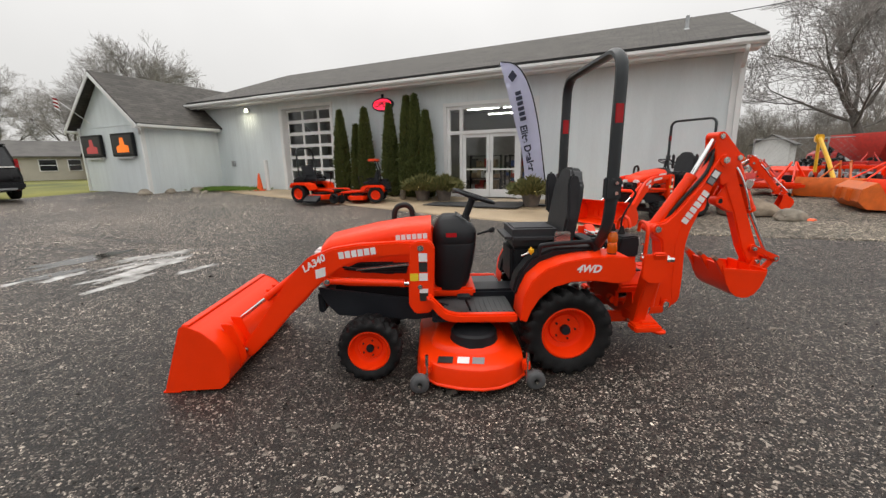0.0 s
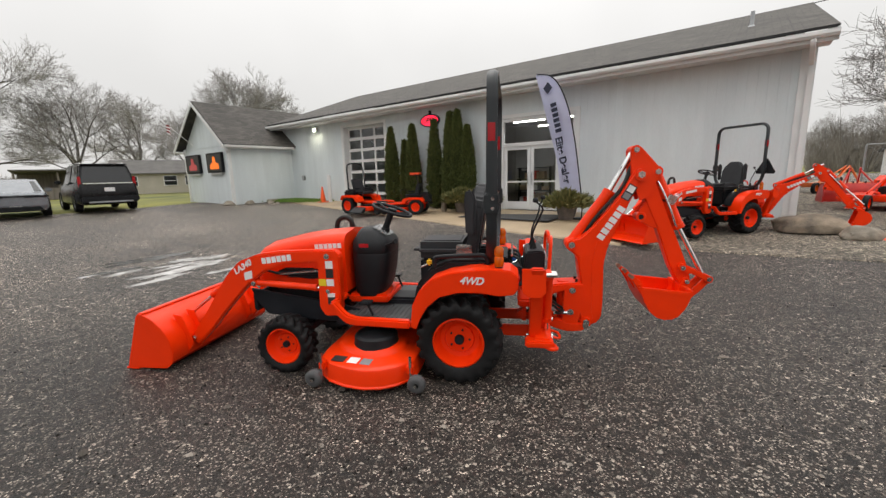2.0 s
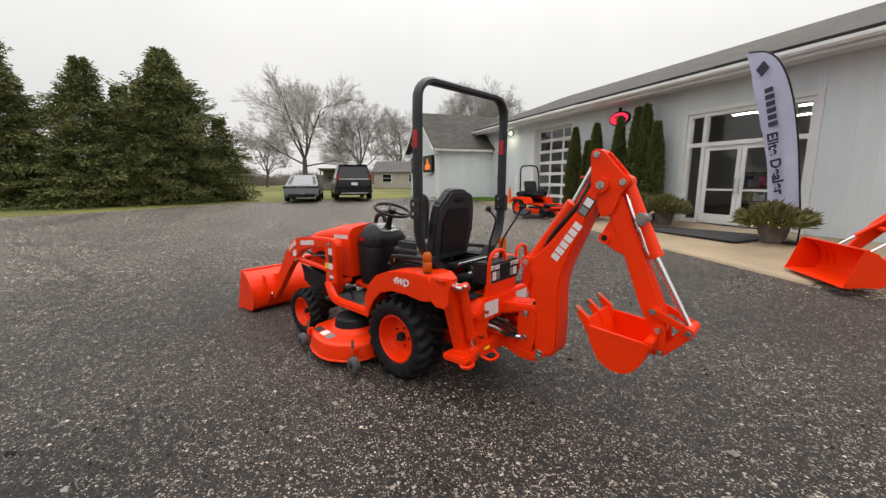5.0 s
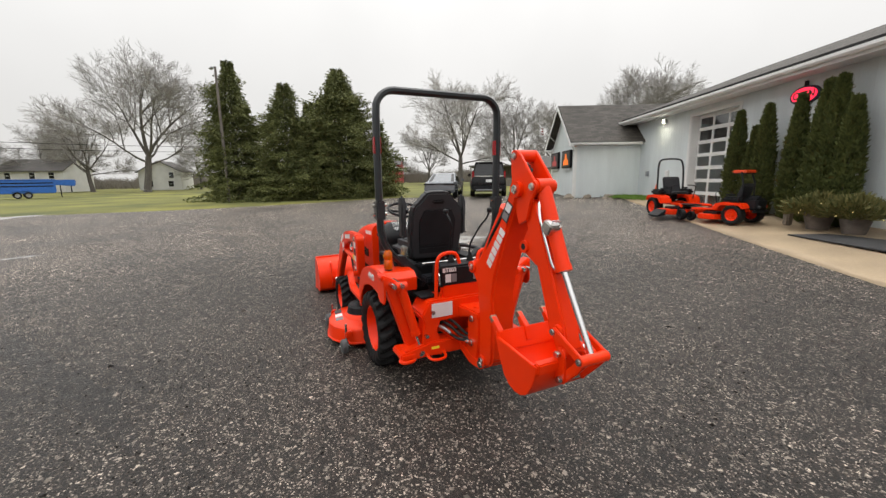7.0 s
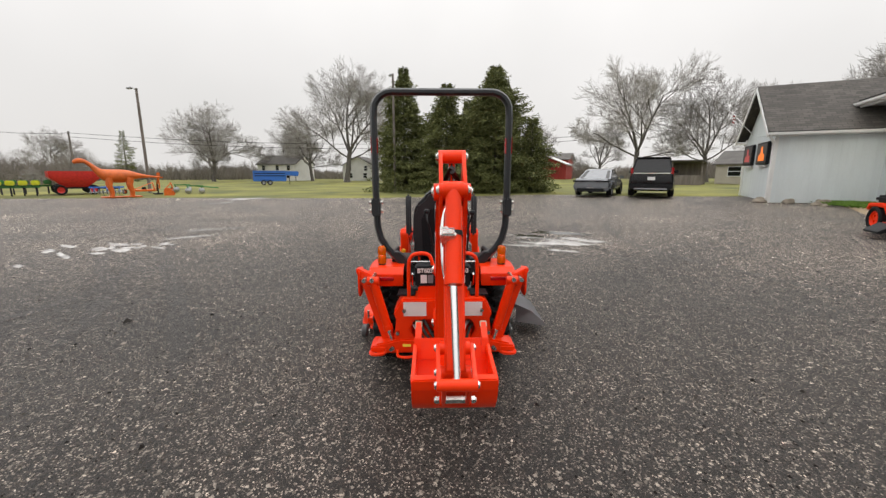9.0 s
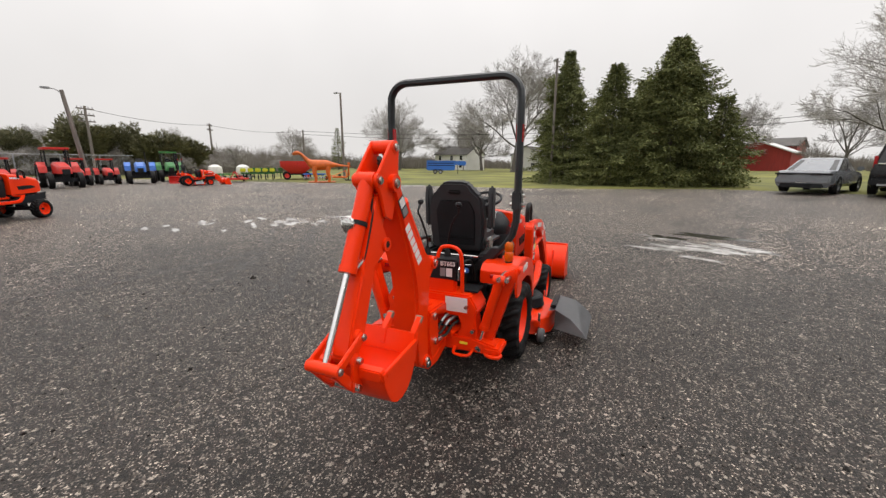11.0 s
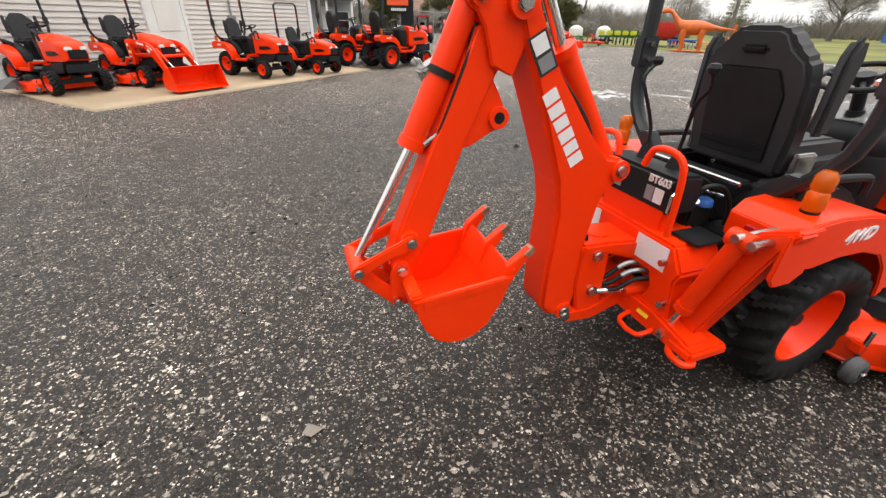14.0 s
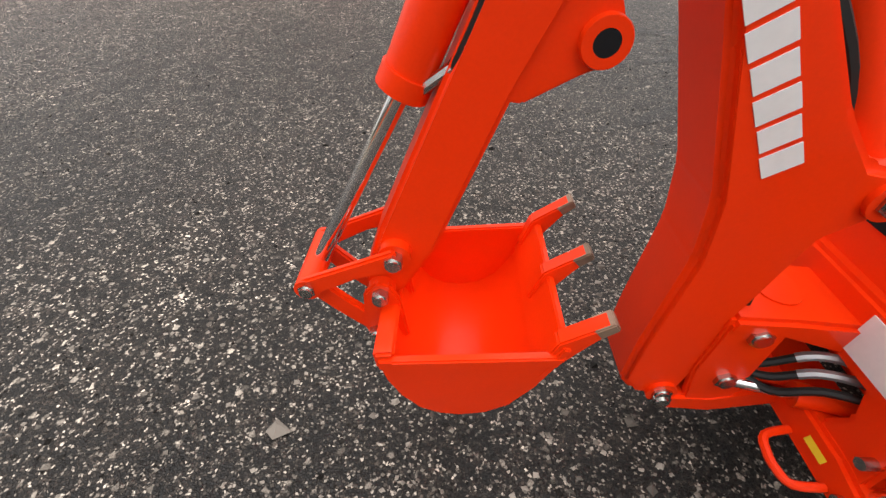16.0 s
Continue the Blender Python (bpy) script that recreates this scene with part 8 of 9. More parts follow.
def pole(name, label, x, y, top, lamp=True, lean=(0, 0), arms=0, r=0.09, arm_turn=0):
    t = thing(name, label, "pole", on_ground(x, y, arm_turn), "poles")
    h = top - ground_z(x, y)
    part("shaft", rod((0, 0, -0.2), (lean[0], lean[1], h), r, r * 0.7, 12), POLEWOOD, t)
    if lamp:
        part("arm", pipe([(lean[0], lean[1], h - 0.15), (lean[0] + 0.25, lean[1], h + 0.02), (lean[0] + 0.5, lean[1], h + 0.05)], 0.03, 8), GALV, t)
        part("lamp_head", box((lean[0] + 0.62, lean[1], h + 0.04), (0.42, 0.2, 0.11), 0.04), GALV, t, "grey lamp head")
    for k in range(arms):
        z = h - 0.25 - 0.55 * k
        arm = part("crossarm", box((lean[0], lean[1], z), (1.5, 0.09, 0.11), 0.01), POLEWOOD, t)
        for q in (-0.65, -0.3, 0.3, 0.65):
            part("insulator", rod((lean[0] + q, lean[1], z + 0.05), (lean[0] + q, lean[1], z + 0.2), 0.035, seg=8), GALV, arm)
    return t


pole("light_pole", "tall grey light pole among the spruces", -23.3, -2.55, 7.75, r=0.09, arm_turn=200)
pole("light_pole", "tall light pole beside the far machines", -23.8, -18.9, 6.9, arm_turn=250, r=0.10)
pole("light_pole", "leaning wooden light pole by the fence", -10.2, -26.4, 5.4, True, (0.5, 0.0), r=0.13, arm_turn=-20)
pole("utility_pole", "wooden utility pole with crossarms", -19.1, -43.6, 6.6, False, (0, 0.02), 3, 0.14, 10)
pole("utility_pole", "wooden utility pole with crossarms", -33.5, -46.4, 6.4, False, (0, 0.02), 2, 0.14, 30)
pole("utility_pole", "wooden utility pole behind the beige building", -0.7, -31.6, 7.4, False, (0.0, 0.02), 1, 0.14, 150)
pole("utility_pole", "wooden utility pole at the road", -52, -48, 7.0, False, (0, 0.02), 1, 0.14, 50)


def cable(label, p, q, sag, r=0.012):
    t = thing("overhead_cable", label, "cable", group="overhead cables")
    p, q = Vector(p), Vector(q)
    part("wire", pipe([p.lerp(q, k / 14) - Vector((0, 0, sag * 4 * (k / 14) * (1 - k / 14))) for k in range(15)], r, 5), HOSE, t)


cable("thin dark overhead power cable", (-19.1, -43.6, 6.4), (-33.5, -46.4, 6.2), 0.4, 0.02)
cable("thin dark overhead power cable", (-33.5, -46.4, 6.2), (-52, -48, 6.8), 0.5, 0.02)
cable("thin dark overhead power cable", (-52, -48, 6.8), (-62, 30, 8.0), 1.6, 0.025)
cable("thin dark overhead power cable", (-52, -48, 6.3), (-62, 30, 7.4), 1.7, 0.025)
v = BW @ Vector((7.9, 5.5, 6.5))
cable("power cable from the roof towards the yard", (v.x, v.y, v.z), (26, 6, 9.5), 0.5, 0.014)

# statue
b = pipe(curve_pts([(-1.9, 0, 1.02), (-1.2, 0, 1.08), (-0.6, 0, 1.12), (-0.1, 0, 1.10), (0.4, 0, 1.12), (0.75, 0, 1.30), (1.0, 0, 1.58), (1.25, 0, 1.82), (1.5, 0, 1.86), (1.72, 0, 1.76)], 4),
         [0.03, 0.04, 0.05, 0.06, 0.08, 0.10, 0.13, 0.17, 0.22, 0.27, 0.31, 0.33, 0.34, 0.34, 0.34, 0.34, 0.33, 0.31, 0.28, 0.24, 0.20, 0.17, 0.15, 0.13, 0.11, 0.10, 0.09, 0.09, 0.09, 0.10, 0.12, 0.13, 0.13, 0.12, 0.10, 0.08, 0.05], 14)
for s in (-1, 1):
    for x in (-0.45, 0.40):
        pipe(curve_pts([(x, s * 0.2, 1.0), (x + 0.05, s * 0.25, 0.62), (x - 0.03, s * 0.25, 0.3), (x, s * 0.25, 0.06), (x + 0.05, s * 0.25, 0.0)], 3), [0.17, 0.16, 0.15, 0.13, 0.12, 0.11, 0.10, 0.095, 0.09, 0.10, 0.11, 0.12, 0.12], 10, bm=b)
box((0, 0, 0.02), (1.7, 0.9, 0.05), 0.01, bm=b)
dn = part("statue", b, ORANGE_OLD)
dn.matrix_world = on_ground(-18.3, -16.6, -50)
tagged(dn, "orange long-necked creature statue on a low base", "statue")


# blue gooseneck trailer
bt = thing("livestock_trailer", "blue gooseneck livestock trailer parked at the grass", "trailer", on_ground(-41.1, -17.6, 113) @ Matrix.Scale(0.72, 4))
part("body", prism([(-2.6, 0.55), (1.9, 0.55), (2.0, 0.75), (2.0, 2.05), (-2.6, 2.05)], -1.0, 1.0, "y", 0.05), BLUEPAINT, bt)
part("roof", box((-0.3, 0, 2.08), (4.7, 2.1, 0.08), 0.03), BLUEPAINT, bt)
for z in (1.35, 1.7):
    for s in (-1, 1):
        part("slot", box((-0.3, s * 1.005, z), (4.2, 0.02, 0.12)), BLACK, bt)
part("gooseneck", prism([(2.0, 2.05), (3.7, 2.05), (3.8, 1.85), (3.7, 1.35), (3.5, 1.3), (2.0, 1.45)], -0.9, 0.9, "y", 0.04), BLUEPAINT, bt)
part("coupler", rod((3.4, 0, 1.4), (3.4, 0, 0.55), 0.06), BLACK, bt)
part("jack", rod((2.5, 0.6, 1.4), (2.5, 0.6, 0.0), 0.05), BLACK, bt)
for s in (-1, 1):
    for x in (-1.2, -0.35):
        road_wheel(bt, x, s * 0.95, 0.36, 0.36, 0.22, s, GALV)
    part("mudguard", prism(ribbon([(-1.75, 0.55), (-1.5, 0.82), (-0.8, 0.88), (-0.1, 0.82), (0.2, 0.55)], [0.05] * 5), s * 0.85, s * 1.1, "y"), BLUEPAINT, bt)


def cab_tractor(label, at, paint, rims, cab_roof, cab=True, name="farm_tractor"):
    """A large farm tractor that looks along +x."""
    t = thing(name, label, "tractor", at, "far tractors")
    for s in (-1, 1):
        road_wheel(t, 0, s * 0.85, 0.78, 0.78, 0.45, s, rims, "rear_wheel")
        road_wheel(t, 2.15, s * 0.75, 0.52, 0.52, 0.32, s, rims, "front_wheel")
        part("mudguard", prism(ribbon([(-0.55, 1.35), (-0.3, 1.62), (0.3, 1.68), (0.75, 1.40), (0.85, 1.0)], [0.06] * 5), s * 0.62, s * 1.05, "y", 0.01), paint, t)
    b = box((1.1, 0, 0.75), (2.6, 0.45, 0.4), 0.05)
    box((2.15, 0, 0.55), (0.3, 1.4, 0.25), 0.05, bm=b)
    box((0, 0, 0.8), (0.5, 1.4, 0.4), 0.05, bm=b)
    part("chassis", b, SLATE, t)
    part("hood", loft([[(x, -w, 0.95), (x, -w, zt - 0.15), (x, -w * 0.7, zt), (x, w * 0.7, zt), (x, w, zt - 0.15), (x, w, 0.95)] for x, w, zt in ((0.75, 0.40, 1.72), (1.4, 0.38, 1.66), (2.3, 0.34, 1.52), (2.7, 0.30, 1.40), (2.78, 0.24, 1.25))]), paint, t)
    part("grille", box((2.79, 0, 1.08), (0.04, 0.40, 0.34), 0.01), BLACK, t)
    part("exhaust", rod((1.0, 0.42, 1.5), (1.0, 0.42, 2.55), 0.045), BLACK, t)
    if cab:
        for x in (-0.55, 0.72):
            for s in (-1, 1):
                part("cab_post", rod((x, s * 0.62, 1.2), (x * 0.92, s * 0.58, 2.52), 0.04, seg=8), BLACK, t)
        part("cab_roof", box((0.06, 0, 2.60), (1.6, 1.4, 0.17), 0.06), cab_roof, t)
        part("cab_base", box((0.06, 0, 1.25), (1.3, 1.2, 0.35), 0.03), BLACK, t)
        for s in (-1, 1):
            part("cab_glass", box((0.08, s * 0.60, 1.98), (1.16, 0.02, 1.05)), GLASS, t)
        part("windscreen", box((0.70, 0, 1.98), (0.02, 1.12, 1.05)), GLASS, t)
    part("seat", prism([(-0.35, 1.35), (0.1, 1.35), (0.1, 1.45), (-0.22, 1.45), (-0.32, 2.0), (-0.42, 2.0)], -0.25, 0.25, "y", 0.03), VINYL, t)
    return t


far_red = cab_tractor("red farm tractor with cab in a row at the lot's edge", on_ground(-8.3, -25.2, 75) @ Matrix.Scale(0.74, 4), REDPAINT, GALV, REDPAINT)
for x, y, tn in ((-9.7, -26.6, 72), (-11.3, -26.9, 70), (-6.4, -26.0, 78)):
    copy_thing(far_red, on_ground(x, y, tn) @ Matrix.Scale(0.74, 4))
cab_tractor("blue farm tractor with pale wheels", on_ground(-12.9, -26.3, 60) @ Matrix.Scale(0.74, 4), BLUEPAINT, TANKWHITE, BLACK, False)
copy_thing(far_red, on_ground(27, 25, 200))["label"] = "red farm tractor with cab beyond the yard"
cab_tractor("green farm tractor with cab behind the implements", on_ground(-15.5, -27.5, 60) @ Matrix.Scale(0.74, 4), GREENPAINT, LIMEPAINT, GREENPAINT)
small = copy_thing(row_b, on_ground(-11.9, -20.7, 160 + 180) @ Matrix.Scale(0.9, 4))
small["label"] = "small orange tractor with loader standing out on the lot"


# ---- implements ----
def implement(kind, label, at, paint, seed=1):
    r = random.Random(seed)
    t = thing(kind, label, "implement", at, "implements")
    if kind == "box_blade":
        w = r.uniform(0.7, 0.9)
        part("blade", prism(ribbon([(-0.30, 0.02), (-0.36, 0.2), (-0.34, 0.42), (-0.26, 0.55)], [0.03] * 4), -w, w, "y", 0.006), paint, t)
        for s in (-1, 1):
            part("end_plate", prism([(-0.38, 0.0), (0.30, 0.0), (0.32, 0.12), (0.05, 0.5), (-0.30, 0.56)], s * w, s * (w + 0.02), "y", 0.004), paint, t)
            part("mast", prism(ribbon([(0.22, 0.45), (0.15, 0.8), (0.1, 1.0)], [0.07] * 3), s * 0.1, s * 0.13, "y"), paint, t)
            part("brace", rod((0.12, s * 0.1, 0.95), (-0.3, s * 0.35, 0.5), 0.025, seg=8), paint, t)
        part("tool_bar", box((0.12, 0, 0.42), (0.1, 2 * w, 0.1), 0.01), paint, t)
        for k in range(5):
            y = -w + 0.2 + k * (2 * w - 0.4) / 4
            part("ripper", prism(ribbon([(0.12, 0.6), (0.12, 0.2), (0.2, 0.04)], [0.05, 0.05, 0.03]), y - 0.015, y + 0.015, "y"), BLACK, t)
    elif kind == "rotary_cutter":
        part("deck", box((0, 0, 0.28), (1.5, 1.5, 0.16), 0.04), paint, t)
        part("gearbox", box((0, 0, 0.45), (0.3, 0.25, 0.22), 0.03), BLACK, t)
        part("tail_arm", pipe([(-0.6, 0, 0.4), (-1.1, 0, 0.45), (-1.3, 0, 0.3)], 0.04, 8), paint, t)
        road_wheel(t, -1.35, 0.0, 0.2, 0.2, 0.12, 1, paint)
        for s in (-1, 1):
            part("mast", rod((0.75, s * 0.35, 0.35), (0.65, s * 0.05, 0.95), 0.035, seg=8), paint, t)
            part("brace", rod((0.65, s * 0.05, 0.95), (-0.6, s * 0.2, 0.4), 0.025, seg=8), paint, t)
    elif kind == "disc_harrow":
        for x in (-0.5, 0.5):
            part("gang_beam", box((x, 0, 0.62), (0.1, 2.2, 0.1), 0.01), paint, t)
            b = bmesh.new()
            for k in range(9):
                y = -1.0 + 0.25 * k
                lathe([(0.001, 0.05), (0.14, 0.03), (0.24, -0.02), (0.24, -0.03), (0.001, 0.03)], Matrix.Translation((x, y, 0.24)) @ Matrix.Rotation(radians(90), 4, "X"), 16, bm=b)
            rod((x, -1.1, 0.24), (x, 1.1, 0.24), 0.03, bm=b)
            part("disc_gang", b, GALV, t)
            for y in (-0.8, 0, 0.8):
                part("hanger", rod((x, y, 0.6), (x, y, 0.26), 0.03, seg=8), paint, t)
        part("frame", box((0, 0, 0.66), (1.3, 0.12, 0.1), 0.01), paint, t)
        part("drawbar", rod((0.5, 0, 0.6), (1.8, 0, 0.45), 0.05), paint, t)
    elif kind == "grain_wagon":
        part("hopper", loft([[(-0.7, -0.5, 0.6), (0.7, -0.5, 0.6), (0.7, 0.5, 0.6), (-0.7, 0.5, 0.6)], [(-1.6, -1.0, 1.4), (1.6, -1.0, 1.4), (1.6, 1.0, 1.4), (-1.6, 1.0, 1.4)], [(-1.6, -1.0, 1.9), (1.6, -1.0, 1.9), (1.6, 1.0, 1.9), (-1.6, 1.0, 1.9)]]), paint, t)
        for s in (-1, 1):
            for x in (-1.0, 1.0):
                road_wheel(t, x, s * 0.85, 0.4, 0.4, 0.25, s, paint)
            part("rail", box((0, s * 0.6, 0.55), (2.8, 0.1, 0.12)), BLACK, t)
        part("drawbar", rod((1.3, 0, 0.5), (2.8, 0, 0.4), 0.05), BLACK, t)
    elif kind == "seed_planter":
        part("tool_bar", box((0, 0, 0.7), (0.18, 3.2, 0.16), 0.02), GREENPAINT, t)
        for k in range(5):
            y = -1.35 + 0.675 * k
            part("seed_box", box((0.1, y, 1.0), (0.5, 0.5, 0.36), 0.06), paint, t)
            part("row_unit", prism(ribbon([(0.0, 0.7), (0.15, 0.4), (0.3, 0.12)], [0.12, 0.1, 0.06]), y - 0.05, y + 0.05, "y"), BLACK, t)
            road_wheel(t, -0.35, y, 0.2, 0.2, 0.1, 1, BLACK)
    elif kind == "liquid_tank":
        part("tank", lathe([(0.001, 1.55), (0.3, 1.5), (0.62, 1.3), (0.68, 1.0), (0.68, 0.55), (0.6, 0.4), (0.001, 0.4)], Matrix(), 24), TANKWHITE, t)
        part("cradle", box((0, 0, 0.3), (1.5, 1.2, 0.16), 0.02), BLACK, t)
        for s in (-1, 1):
            road_wheel(t, 0, s * 0.72, 0.33, 0.33, 0.2, s, GALV)
    elif kind == "loader_attachment":
        part("bucket", prism(ribbon([(-0.45, 0.02), (0.0, 0.03), (0.16, 0.2), (0.12, 0.45), (-0.1, 0.6)], [0.03] * 5), -0.8, 0.8, "y", 0.006), paint, t)
        for s in (-1, 1):
            part("side_plate", prism([(-0.45, 0.01), (0, 0.02), (0.17, 0.2), (0.13, 0.46), (-0.1, 0.61)], s * 0.8, s * 0.82, "y", 0.004), paint, t)
            part("bracket", prism([(0.16, 0.15), (0.26, 0.2), (0.24, 0.45), (0.13, 0.45)], s * 0.3, s * 0.33, "y"), paint, t)
    elif kind == "post_auger":
        part("boom", pipe([(-1.0, 0, 0.3), (-0.2, 0, 0.9), (1.1, 0, 1.7)], 0.06, 8, flat=(0.12, 0.14)), paint, t)
        part("auger", rod((1.1, 0, 1.7), (0.95, 0, 0.5), 0.05), paint, t)
        part("stand", rod((-0.2, 0, 0.9), (-0.2, 0, 0.0), 0.05), BLACK, t)
        part("foot", box((-0.5, 0, 0.04), (1.1, 0.6, 0.08), 0.01), BLACK, t)
        part("gearbox", box((1.1, 0, 1.65), (0.24, 0.24, 0.28), 0.04), paint, t)
    return t


yard = [("box_blade", 10.2, 7.6, 20, ORANGE_OLD), ("loader_attachment", 9.0, 6.05, 150, ORANGE_OLD), ("rotary_cutter", 9.9, 8.9, 40, ORANGE), ("box_blade", 10.8, 6.6, 60, ORANGE),
        ("loader_attachment", 9.9, 4.6, 170, ORANGE_OLD), ("rotary_cutter", 11.8, 8.2, 10, ORANGE), ("post_auger", 12.0, 9.9, 60, YELLOW), ("box_blade", 12.6, 7.0, 100, ORANGE_OLD), ("disc_harrow", 13.6, 10.4, 30, ORANGE),
        ("rotary_cutter", 14.0, 8.6, 70, REDPAINT), ("box_blade", 15.2, 10.0, 30, ORANGE), ("disc_harrow", 16.2, 12.6, 60, REDPAINT), ("loader_attachment", 13.2, 12.4, 200, ORANGE), ("rotary_cutter", 17.5, 10.5, 10, ORANGE),
        ("box_blade", 18.0, 14.0, 45, REDPAINT), ("grain_wagon", 20.5, 16.0, 80, REDPAINT), ("rotary_cutter", 12.2, 13.9, 33, ORANGE_OLD), ("disc_harrow", 11.6, 5.4, 35, ORANGE_OLD), ("box_blade", 10.4, 10.6, 70, REDPAINT)]
words = {"box_blade": "steel box blade standing on the gravel", "loader_attachment": "steel loader bucket lying on the gravel", "rotary_cutter": "rotary cutter with tail wheel on the gravel",
         "post_auger": "yellow post auger with a raised boom", "disc_harrow": "disc harrow with rows of steel discs", "grain_wagon": "hopper wagon with sloping sides", "seed_planter": "row planter with bright seed boxes",
         "liquid_tank": "white plastic tank on a wheeled cradle"}
tones = {ORANGE_OLD.name: "orange", ORANGE.name: "bright orange", REDPAINT.name: "red", YELLOW.name: "", GREENPAINT.name: "green", LIMEPAINT.name: "yellow-green", BLUEPAINT.name: "blue", TANKWHITE.name: ""}
for i, (k, x, y, tn, m_) in enumerate(yard):
    implement(k, (tones[m_.name] + " " + words[k]).strip(), on_ground(x, y, tn, 0.03), m_, i)
far = [("box_blade", -14.2, -24.2, 70, ORANGE), ("rotary_cutter", -15.4, -23.6, 60, REDPAINT), ("loader_attachment", -13.4, -23.4, 240, REDPAINT), ("disc_harrow", -17.0, -24.4, 50, GREENPAINT), ("seed_planter", -18.8, -22.8, 45, LIMEPAINT), ("seed_planter", -21.0, -24.2, 45, GREENPAINT),
       ("liquid_tank", -19.6, -25.2, 0, TANKWHITE), ("liquid_tank", -18.0, -26.2, 0, TANKWHITE), ("grain_wagon", -21.2, -21.4, 135, REDPAINT), ("grain_wagon", -22.6, -22.8, 135, REDPAINT), ("disc_harrow", -20.4, -19.0, 40, BLUEPAINT), ("rotary_cutter", -22.0, -18.0, 130, ORANGE_OLD),
       ("post_auger", -21.2, -16.6, 40, ORANGE_OLD), ("disc_harrow", -22.2, -15.0, 120, GREENPAINT), ("rotary_cutter", -16.2, -21.8, 30, REDPAINT), ("box_blade", -20.4, -15.4, 120, ORANGE_OLD), ("disc_harrow", -24.2, -17.0, 120, GREENPAINT),
       ("rotary_cutter", 8.0, -7.6, 30, ORANGE), ("box_blade", 9.4, -7.2, 30, ORANGE), ("disc_harrow", 9.6, -9.4, 43, ORANGE_OLD)]
for i, (k, x, y, tn, m_) in enumerate(far):
    implement(k, (tones[m_.name] + " " + words[k].replace("gravel", "lot")).strip(), on_ground(x, y, tn) @ Matrix.Scale(0.72, 4), m_, 40 + i)


# ---- wire fences ----
def fence(label, pts, h, slats=False):
    t = thing("wire_fence", label, "fence", group="fences")
    rails, wires = bmesh.new(), bmesh.new()
    for (x0, y0), (x1, y1) in zip(pts, pts[1:]):
        n = max(1, round(math.hypot(x1 - x0, y1 - y0) / 2.6))
        for k in range(n):
            x, y = x0 + (x1 - x0) * k / n, y0 + (y1 - y0) * k / n
            g = ground_z(x, y)
            part("post", rod((x, y, g - 0.1), (x, y, g + h), 0.035, seg=8), GALV, t)
        p, q = Vector((x0, y0, ground_z(x0, y0) + h)), Vector((x1, y1, ground_z(x1, y1) + h))
        rod(p, q, 0.022, seg=6, bm=rails)
        m = int((q - p).length / 0.28)
        for k in range(m):
            a = p.lerp(q, k / m)
            for d in (-1, 1):
                c = p.lerp(q, min(1, max(0, (k + d * h / 0.28) / m)))
                rod(a, (c.x, c.y, c.z - h), 0.004, seg=3, bm=wires)
    part("top_rail", rails, GALV, t)
    part("wire_mesh", wires, GALV, t)["kind"] = "stuff"


fence("grey wire fence behind the far tractors", [(-4.6, -24.2), (-8.0, -28.6), (-14.5, -29.6)], 1.7)
fence("grey wire fence behind the yard", [(16, 18), (24, 14), (30, 8)], 1.8)


# ---- puddles ----
WATER = bpy.data.materials.new("shallow_rain_water")
WATER.use_nodes = True
wb = WATER.node_tree.nodes["Principled BSDF"]
wb.inputs["Base Color"].default_value = (0.05, 0.047, 0.043, 1)
wb.inputs["Roughness"].default_value, wb.inputs["IOR"].default_value = 0.06, 1.33
wn2 = WATER.node_tree.nodes.new("ShaderNodeTexNoise")
wn2.inputs["Scale"].default_value = 9
wbp = WATER.node_tree.nodes.new("ShaderNodeBump")
wbp.inputs["Strength"].default_value, wbp.inputs["Distance"].default_value = 0.08, 0.01
WATER.node_tree.links.new(wn2.outputs["Fac"], wbp.inputs["Height"])
WATER.node_tree.links.new(wbp.outputs["Normal"], wb.inputs["Normal"])


# smooth pale grey surface, used for most of the puddles
PALE_PUDDLE = material("pale_puddle_surface", (0.42, 0.41, 0.395), 0.22, vary=0.25, scale=5, fine=40, tint=(0.30, 0.29, 0.27), bump=0.15, bump_scale=30)


def puddle(x, y, a, c, turn, seed, pale=True):
    b = bmesh.new()
    n = 56
    m = Matrix.Translation((x, y, 0)) @ Matrix.Rotation(radians(turn), 4, "Z")
    mid = b.verts.new((*(m @ Vector((0, 0, 0))).to_2d(), 0))
    ring = []
    for k in range(n):
        w = 2 * math.pi * k / n
        f = 1 + 0.65 * noise.noise(Vector((math.cos(w) * 1.6, math.sin(w) * 1.6, seed * 5))) + 0.45 * noise.noise(Vector((math.cos(w) * 5, math.sin(w) * 5, seed)))
        v = m @ Vector((a * f * math.cos(w), c * f * math.sin(w), 0))
        ring.append(b.verts.new((v.x, v.y, 0)))
    for k in range(n):
        b.faces.new((mid, ring[k], ring[(k + 1) % n]))
    for v in b.verts:
        v.co.z = ground_z(v.co.x, v.co.y) + 0.005
    ob = part("puddle", b, PALE_PUDDLE if pale else WATER)
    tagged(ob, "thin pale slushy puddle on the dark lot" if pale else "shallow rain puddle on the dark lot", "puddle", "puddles")


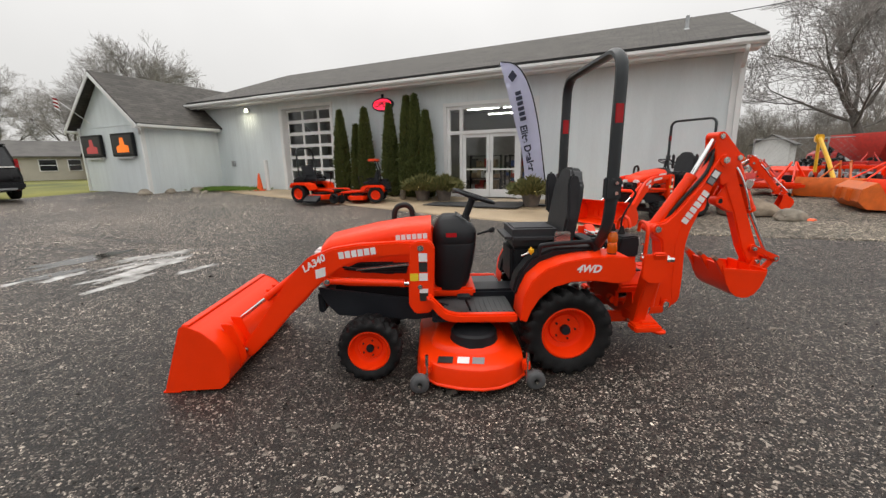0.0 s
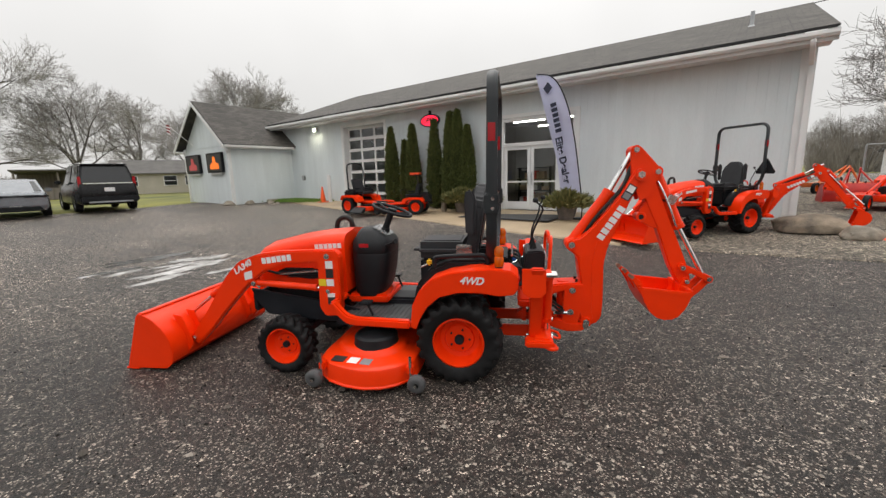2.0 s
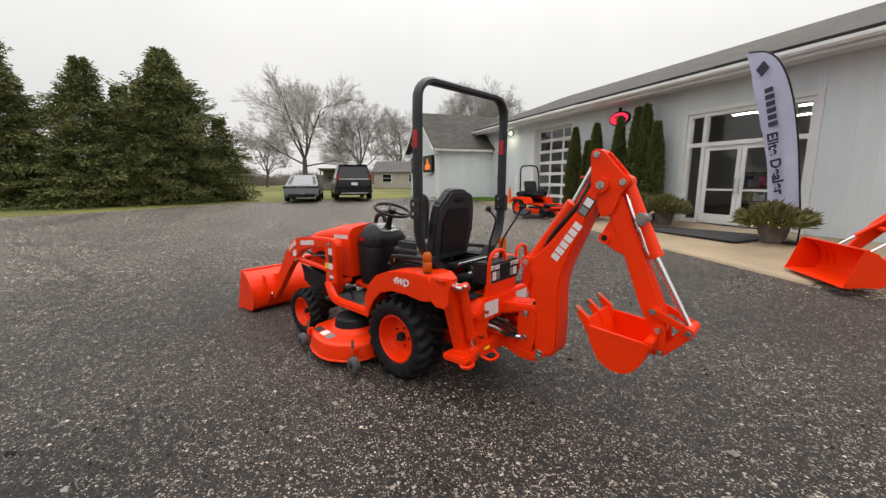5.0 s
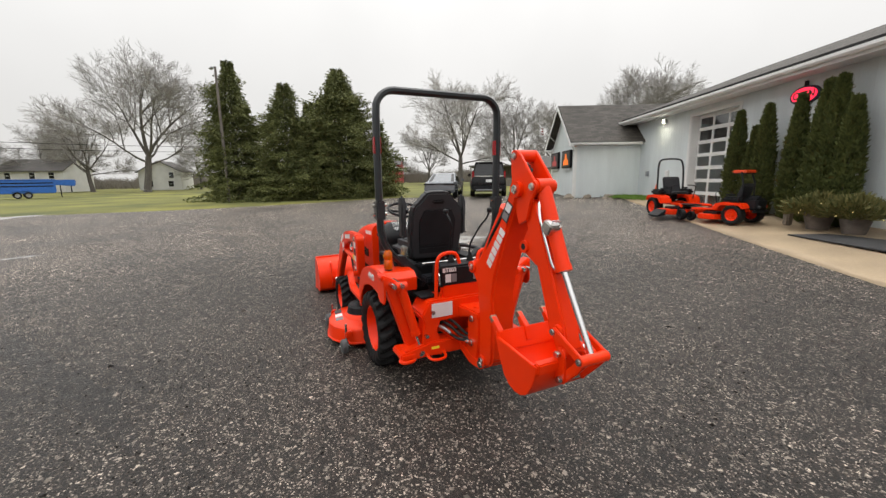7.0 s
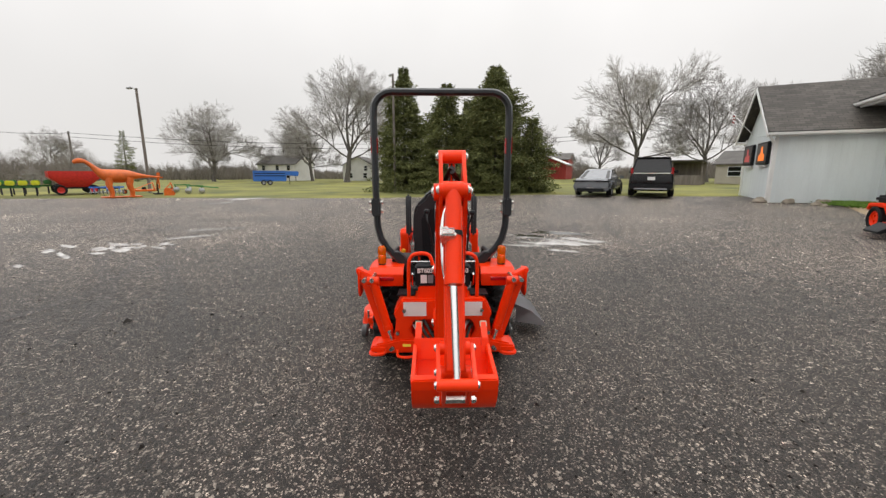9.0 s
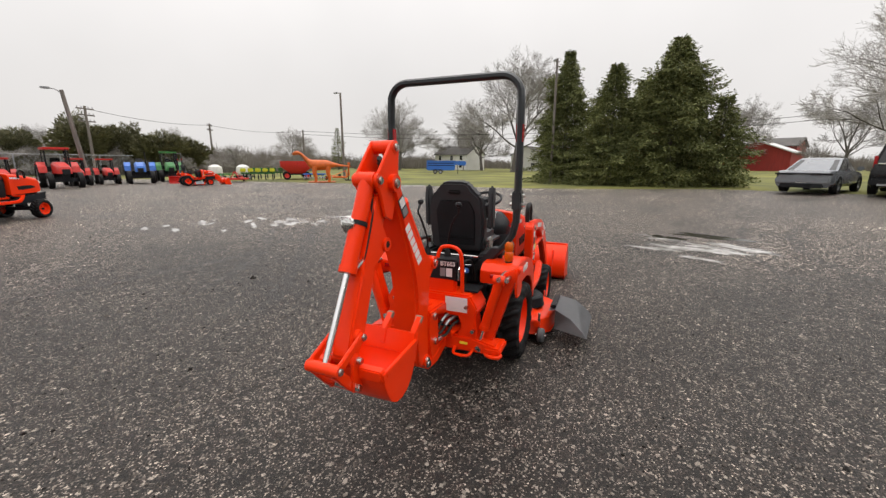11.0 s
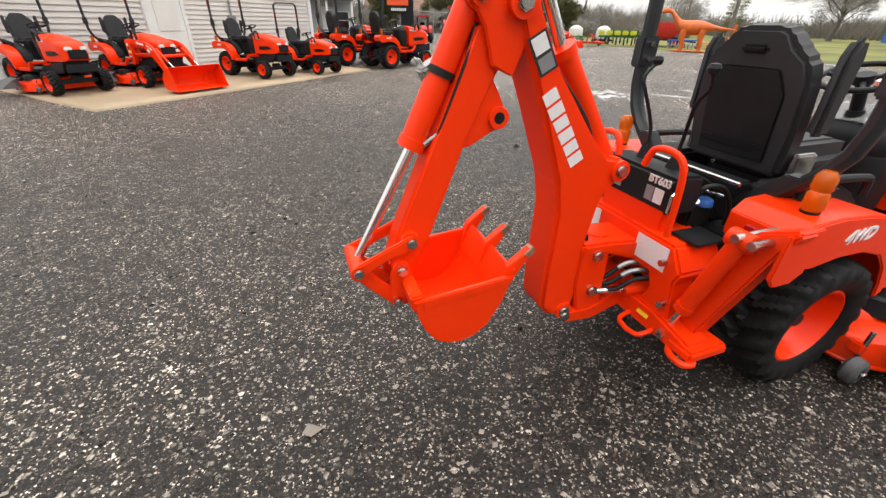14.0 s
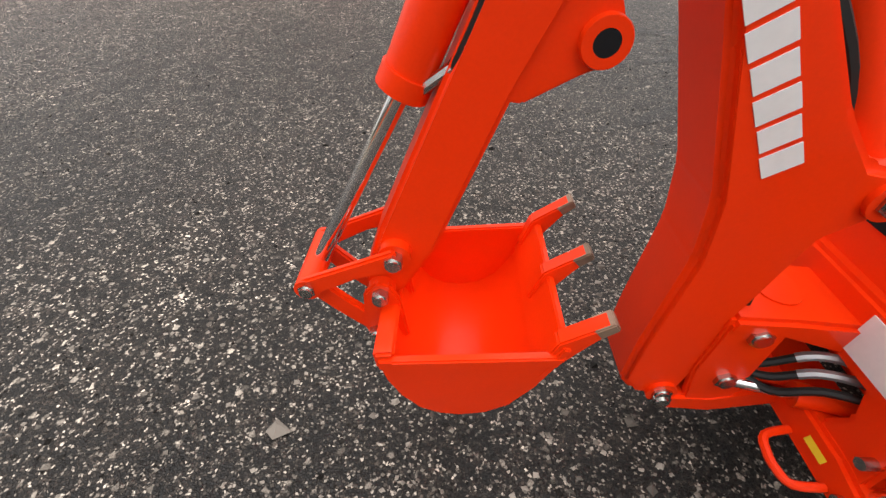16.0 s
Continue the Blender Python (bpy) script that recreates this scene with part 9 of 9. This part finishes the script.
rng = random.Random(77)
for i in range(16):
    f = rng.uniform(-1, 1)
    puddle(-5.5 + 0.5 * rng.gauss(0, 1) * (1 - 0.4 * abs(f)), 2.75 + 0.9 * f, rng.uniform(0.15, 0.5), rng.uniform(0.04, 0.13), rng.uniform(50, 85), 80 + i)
puddle(-6.5, 3.1, 0.75, 0.2, 68, 1, False)
puddle(-6.2, 2.3, 0.45, 0.12, 60, 2, False)
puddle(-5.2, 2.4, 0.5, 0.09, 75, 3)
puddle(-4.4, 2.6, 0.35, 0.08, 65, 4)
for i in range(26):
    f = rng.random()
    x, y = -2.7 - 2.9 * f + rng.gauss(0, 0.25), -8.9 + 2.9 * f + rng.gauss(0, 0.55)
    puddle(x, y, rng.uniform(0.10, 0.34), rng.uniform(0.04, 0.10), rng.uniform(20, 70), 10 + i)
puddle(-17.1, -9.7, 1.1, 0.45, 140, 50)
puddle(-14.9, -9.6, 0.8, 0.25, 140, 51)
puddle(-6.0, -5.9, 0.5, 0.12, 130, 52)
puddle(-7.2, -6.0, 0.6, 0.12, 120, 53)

# tyre tracks pressed into the loose stone
PRESSED = gravel("pressed_wet_millings", (0.0105, 0.0082, 0.0066), (0.46, 0.40, 0.34), 0.11, 0.0088, 0.40, 2.0)


def track(pts, width):
    c = curve_pts([(x, y, 0) for x, y in pts], 8)
    b = bmesh.new()
    rows_ = []
    for i, p in enumerate(c):
        d = (c[min(i + 1, len(c) - 1)] - c[max(i - 1, 0)]).normalized()
        s_ = Vector((-d.y, d.x, 0))
        w = width * min(1, 0.25 + 3 * i / len(c), 0.25 + 3 * (len(c) - 1 - i) / len(c))
        rows_.append([b.verts.new(p + s_ * w * (k + 0.25 * noise.noise(p * 3 + Vector((k * 9, 0, 0))))) for k in (-0.5, 0.5)])
    for a, e in zip(rows_, rows_[1:]):
        b.faces.new((a[0], a[1], e[1], e[0]))
    for v in b.verts:
        v.co.z = ground_z(v.co.x, v.co.y) + 0.003
    tagged(part("tyre_track", b, PRESSED), "dark wet tyre track pressed into the millings", "track", "tyre tracks", kind="structure")


for pts, w in (([(-6.5, -5.9), (-4.37, -5.28), (-1.88, -3.55), (-0.37, -2.54), (0.5, -2.1)], 0.22), ([(-6.2, -6.9), (-3.91, -6.12), (-2.22, -4.71), (-1.14, -4.0), (0.2, -3.4)], 0.20),
               ([(-12.1, -5.0), (-10.5, -3.6), (-9.1, -2.5), (-7.2, -1.8), (-5.2, -1.7)], 0.25), ([(-12.6, -3.6), (-10.8, -2.3), (-9.3, -1.2), (-7.2, -0.5)], 0.22),
               ([(-3.8, -5.4), (-2.0, -4.64), (-0.5, -4.76), (0.45, -4.92), (2.0, -5.4)], 0.18), ([(-9, 5.5), (-7.0, 4.6), (-4.6, 4.3), (-2.0, 5.0), (1.0, 6.0)], 0.2), ([(-9, 4.4), (-6.8, 3.7), (-4.4, 3.4), (-1.8, 4.0)], 0.18)):
    track(pts, w)

# ---- loose stones near the walk ----
CHIPS = foliage("loose_stone_chips", (0.010, 0.0083, 0.0069), (0.41, 0.362, 0.31), 0.6, 0.32)
gen = np.random.default_rng(5)
count = 150000
turn, far = gen.uniform(0, 2 * math.pi, count), 0.7 + 9.3 * gen.random(count) ** 0.85
size = 0.0040 * np.exp(gen.normal(0, 0.42, count)) * np.where(gen.random(count) < 0.03, 2.2, 1.0)
cx, cy = far * np.cos(turn), far * np.sin(turn)
cz = np.array([ground_z(x, y) for x, y in zip(cx.tolist(), cy.tolist())]) + size * 0.12
spin = gen.uniform(0, 3, count)
verts = np.empty((count, 5, 3))
for k in range(4):
    w = spin + k * math.pi / 2
    verts[:, k, 0] = cx + size * gen.uniform(0.7, 1.6, count) * np.cos(w)
    verts[:, k, 1] = cy + size * gen.uniform(0.7, 1.3, count) * np.sin(w)
    verts[:, k, 2] = cz + size * gen.uniform(-0.2, 0.25, count)
verts[:, 4, 0], verts[:, 4, 1], verts[:, 4, 2] = cx + size * gen.uniform(-0.5, 0.5, count), cy + size * gen.uniform(-0.5, 0.5, count), cz + size * gen.uniform(0.45, 0.95, count)
base = np.arange(count)[:, None, None] * 5
faces = base + np.array([[0, 1, 4], [1, 2, 4], [2, 3, 4], [3, 0, 4]])[None]
stones = raw_mesh("loose_stones", verts.reshape(-1, 3).tolist(), faces.reshape(-1, 3).tolist(), CHIPS)
tagged(stones, "loose pale stone chips strewn over the lot", "gravel", kind="stuff")

make_tractor("compact_tractor", "orange compact tractor with front loader, mower deck and backhoe", Matrix.Translation((0, 0.012, 0)))
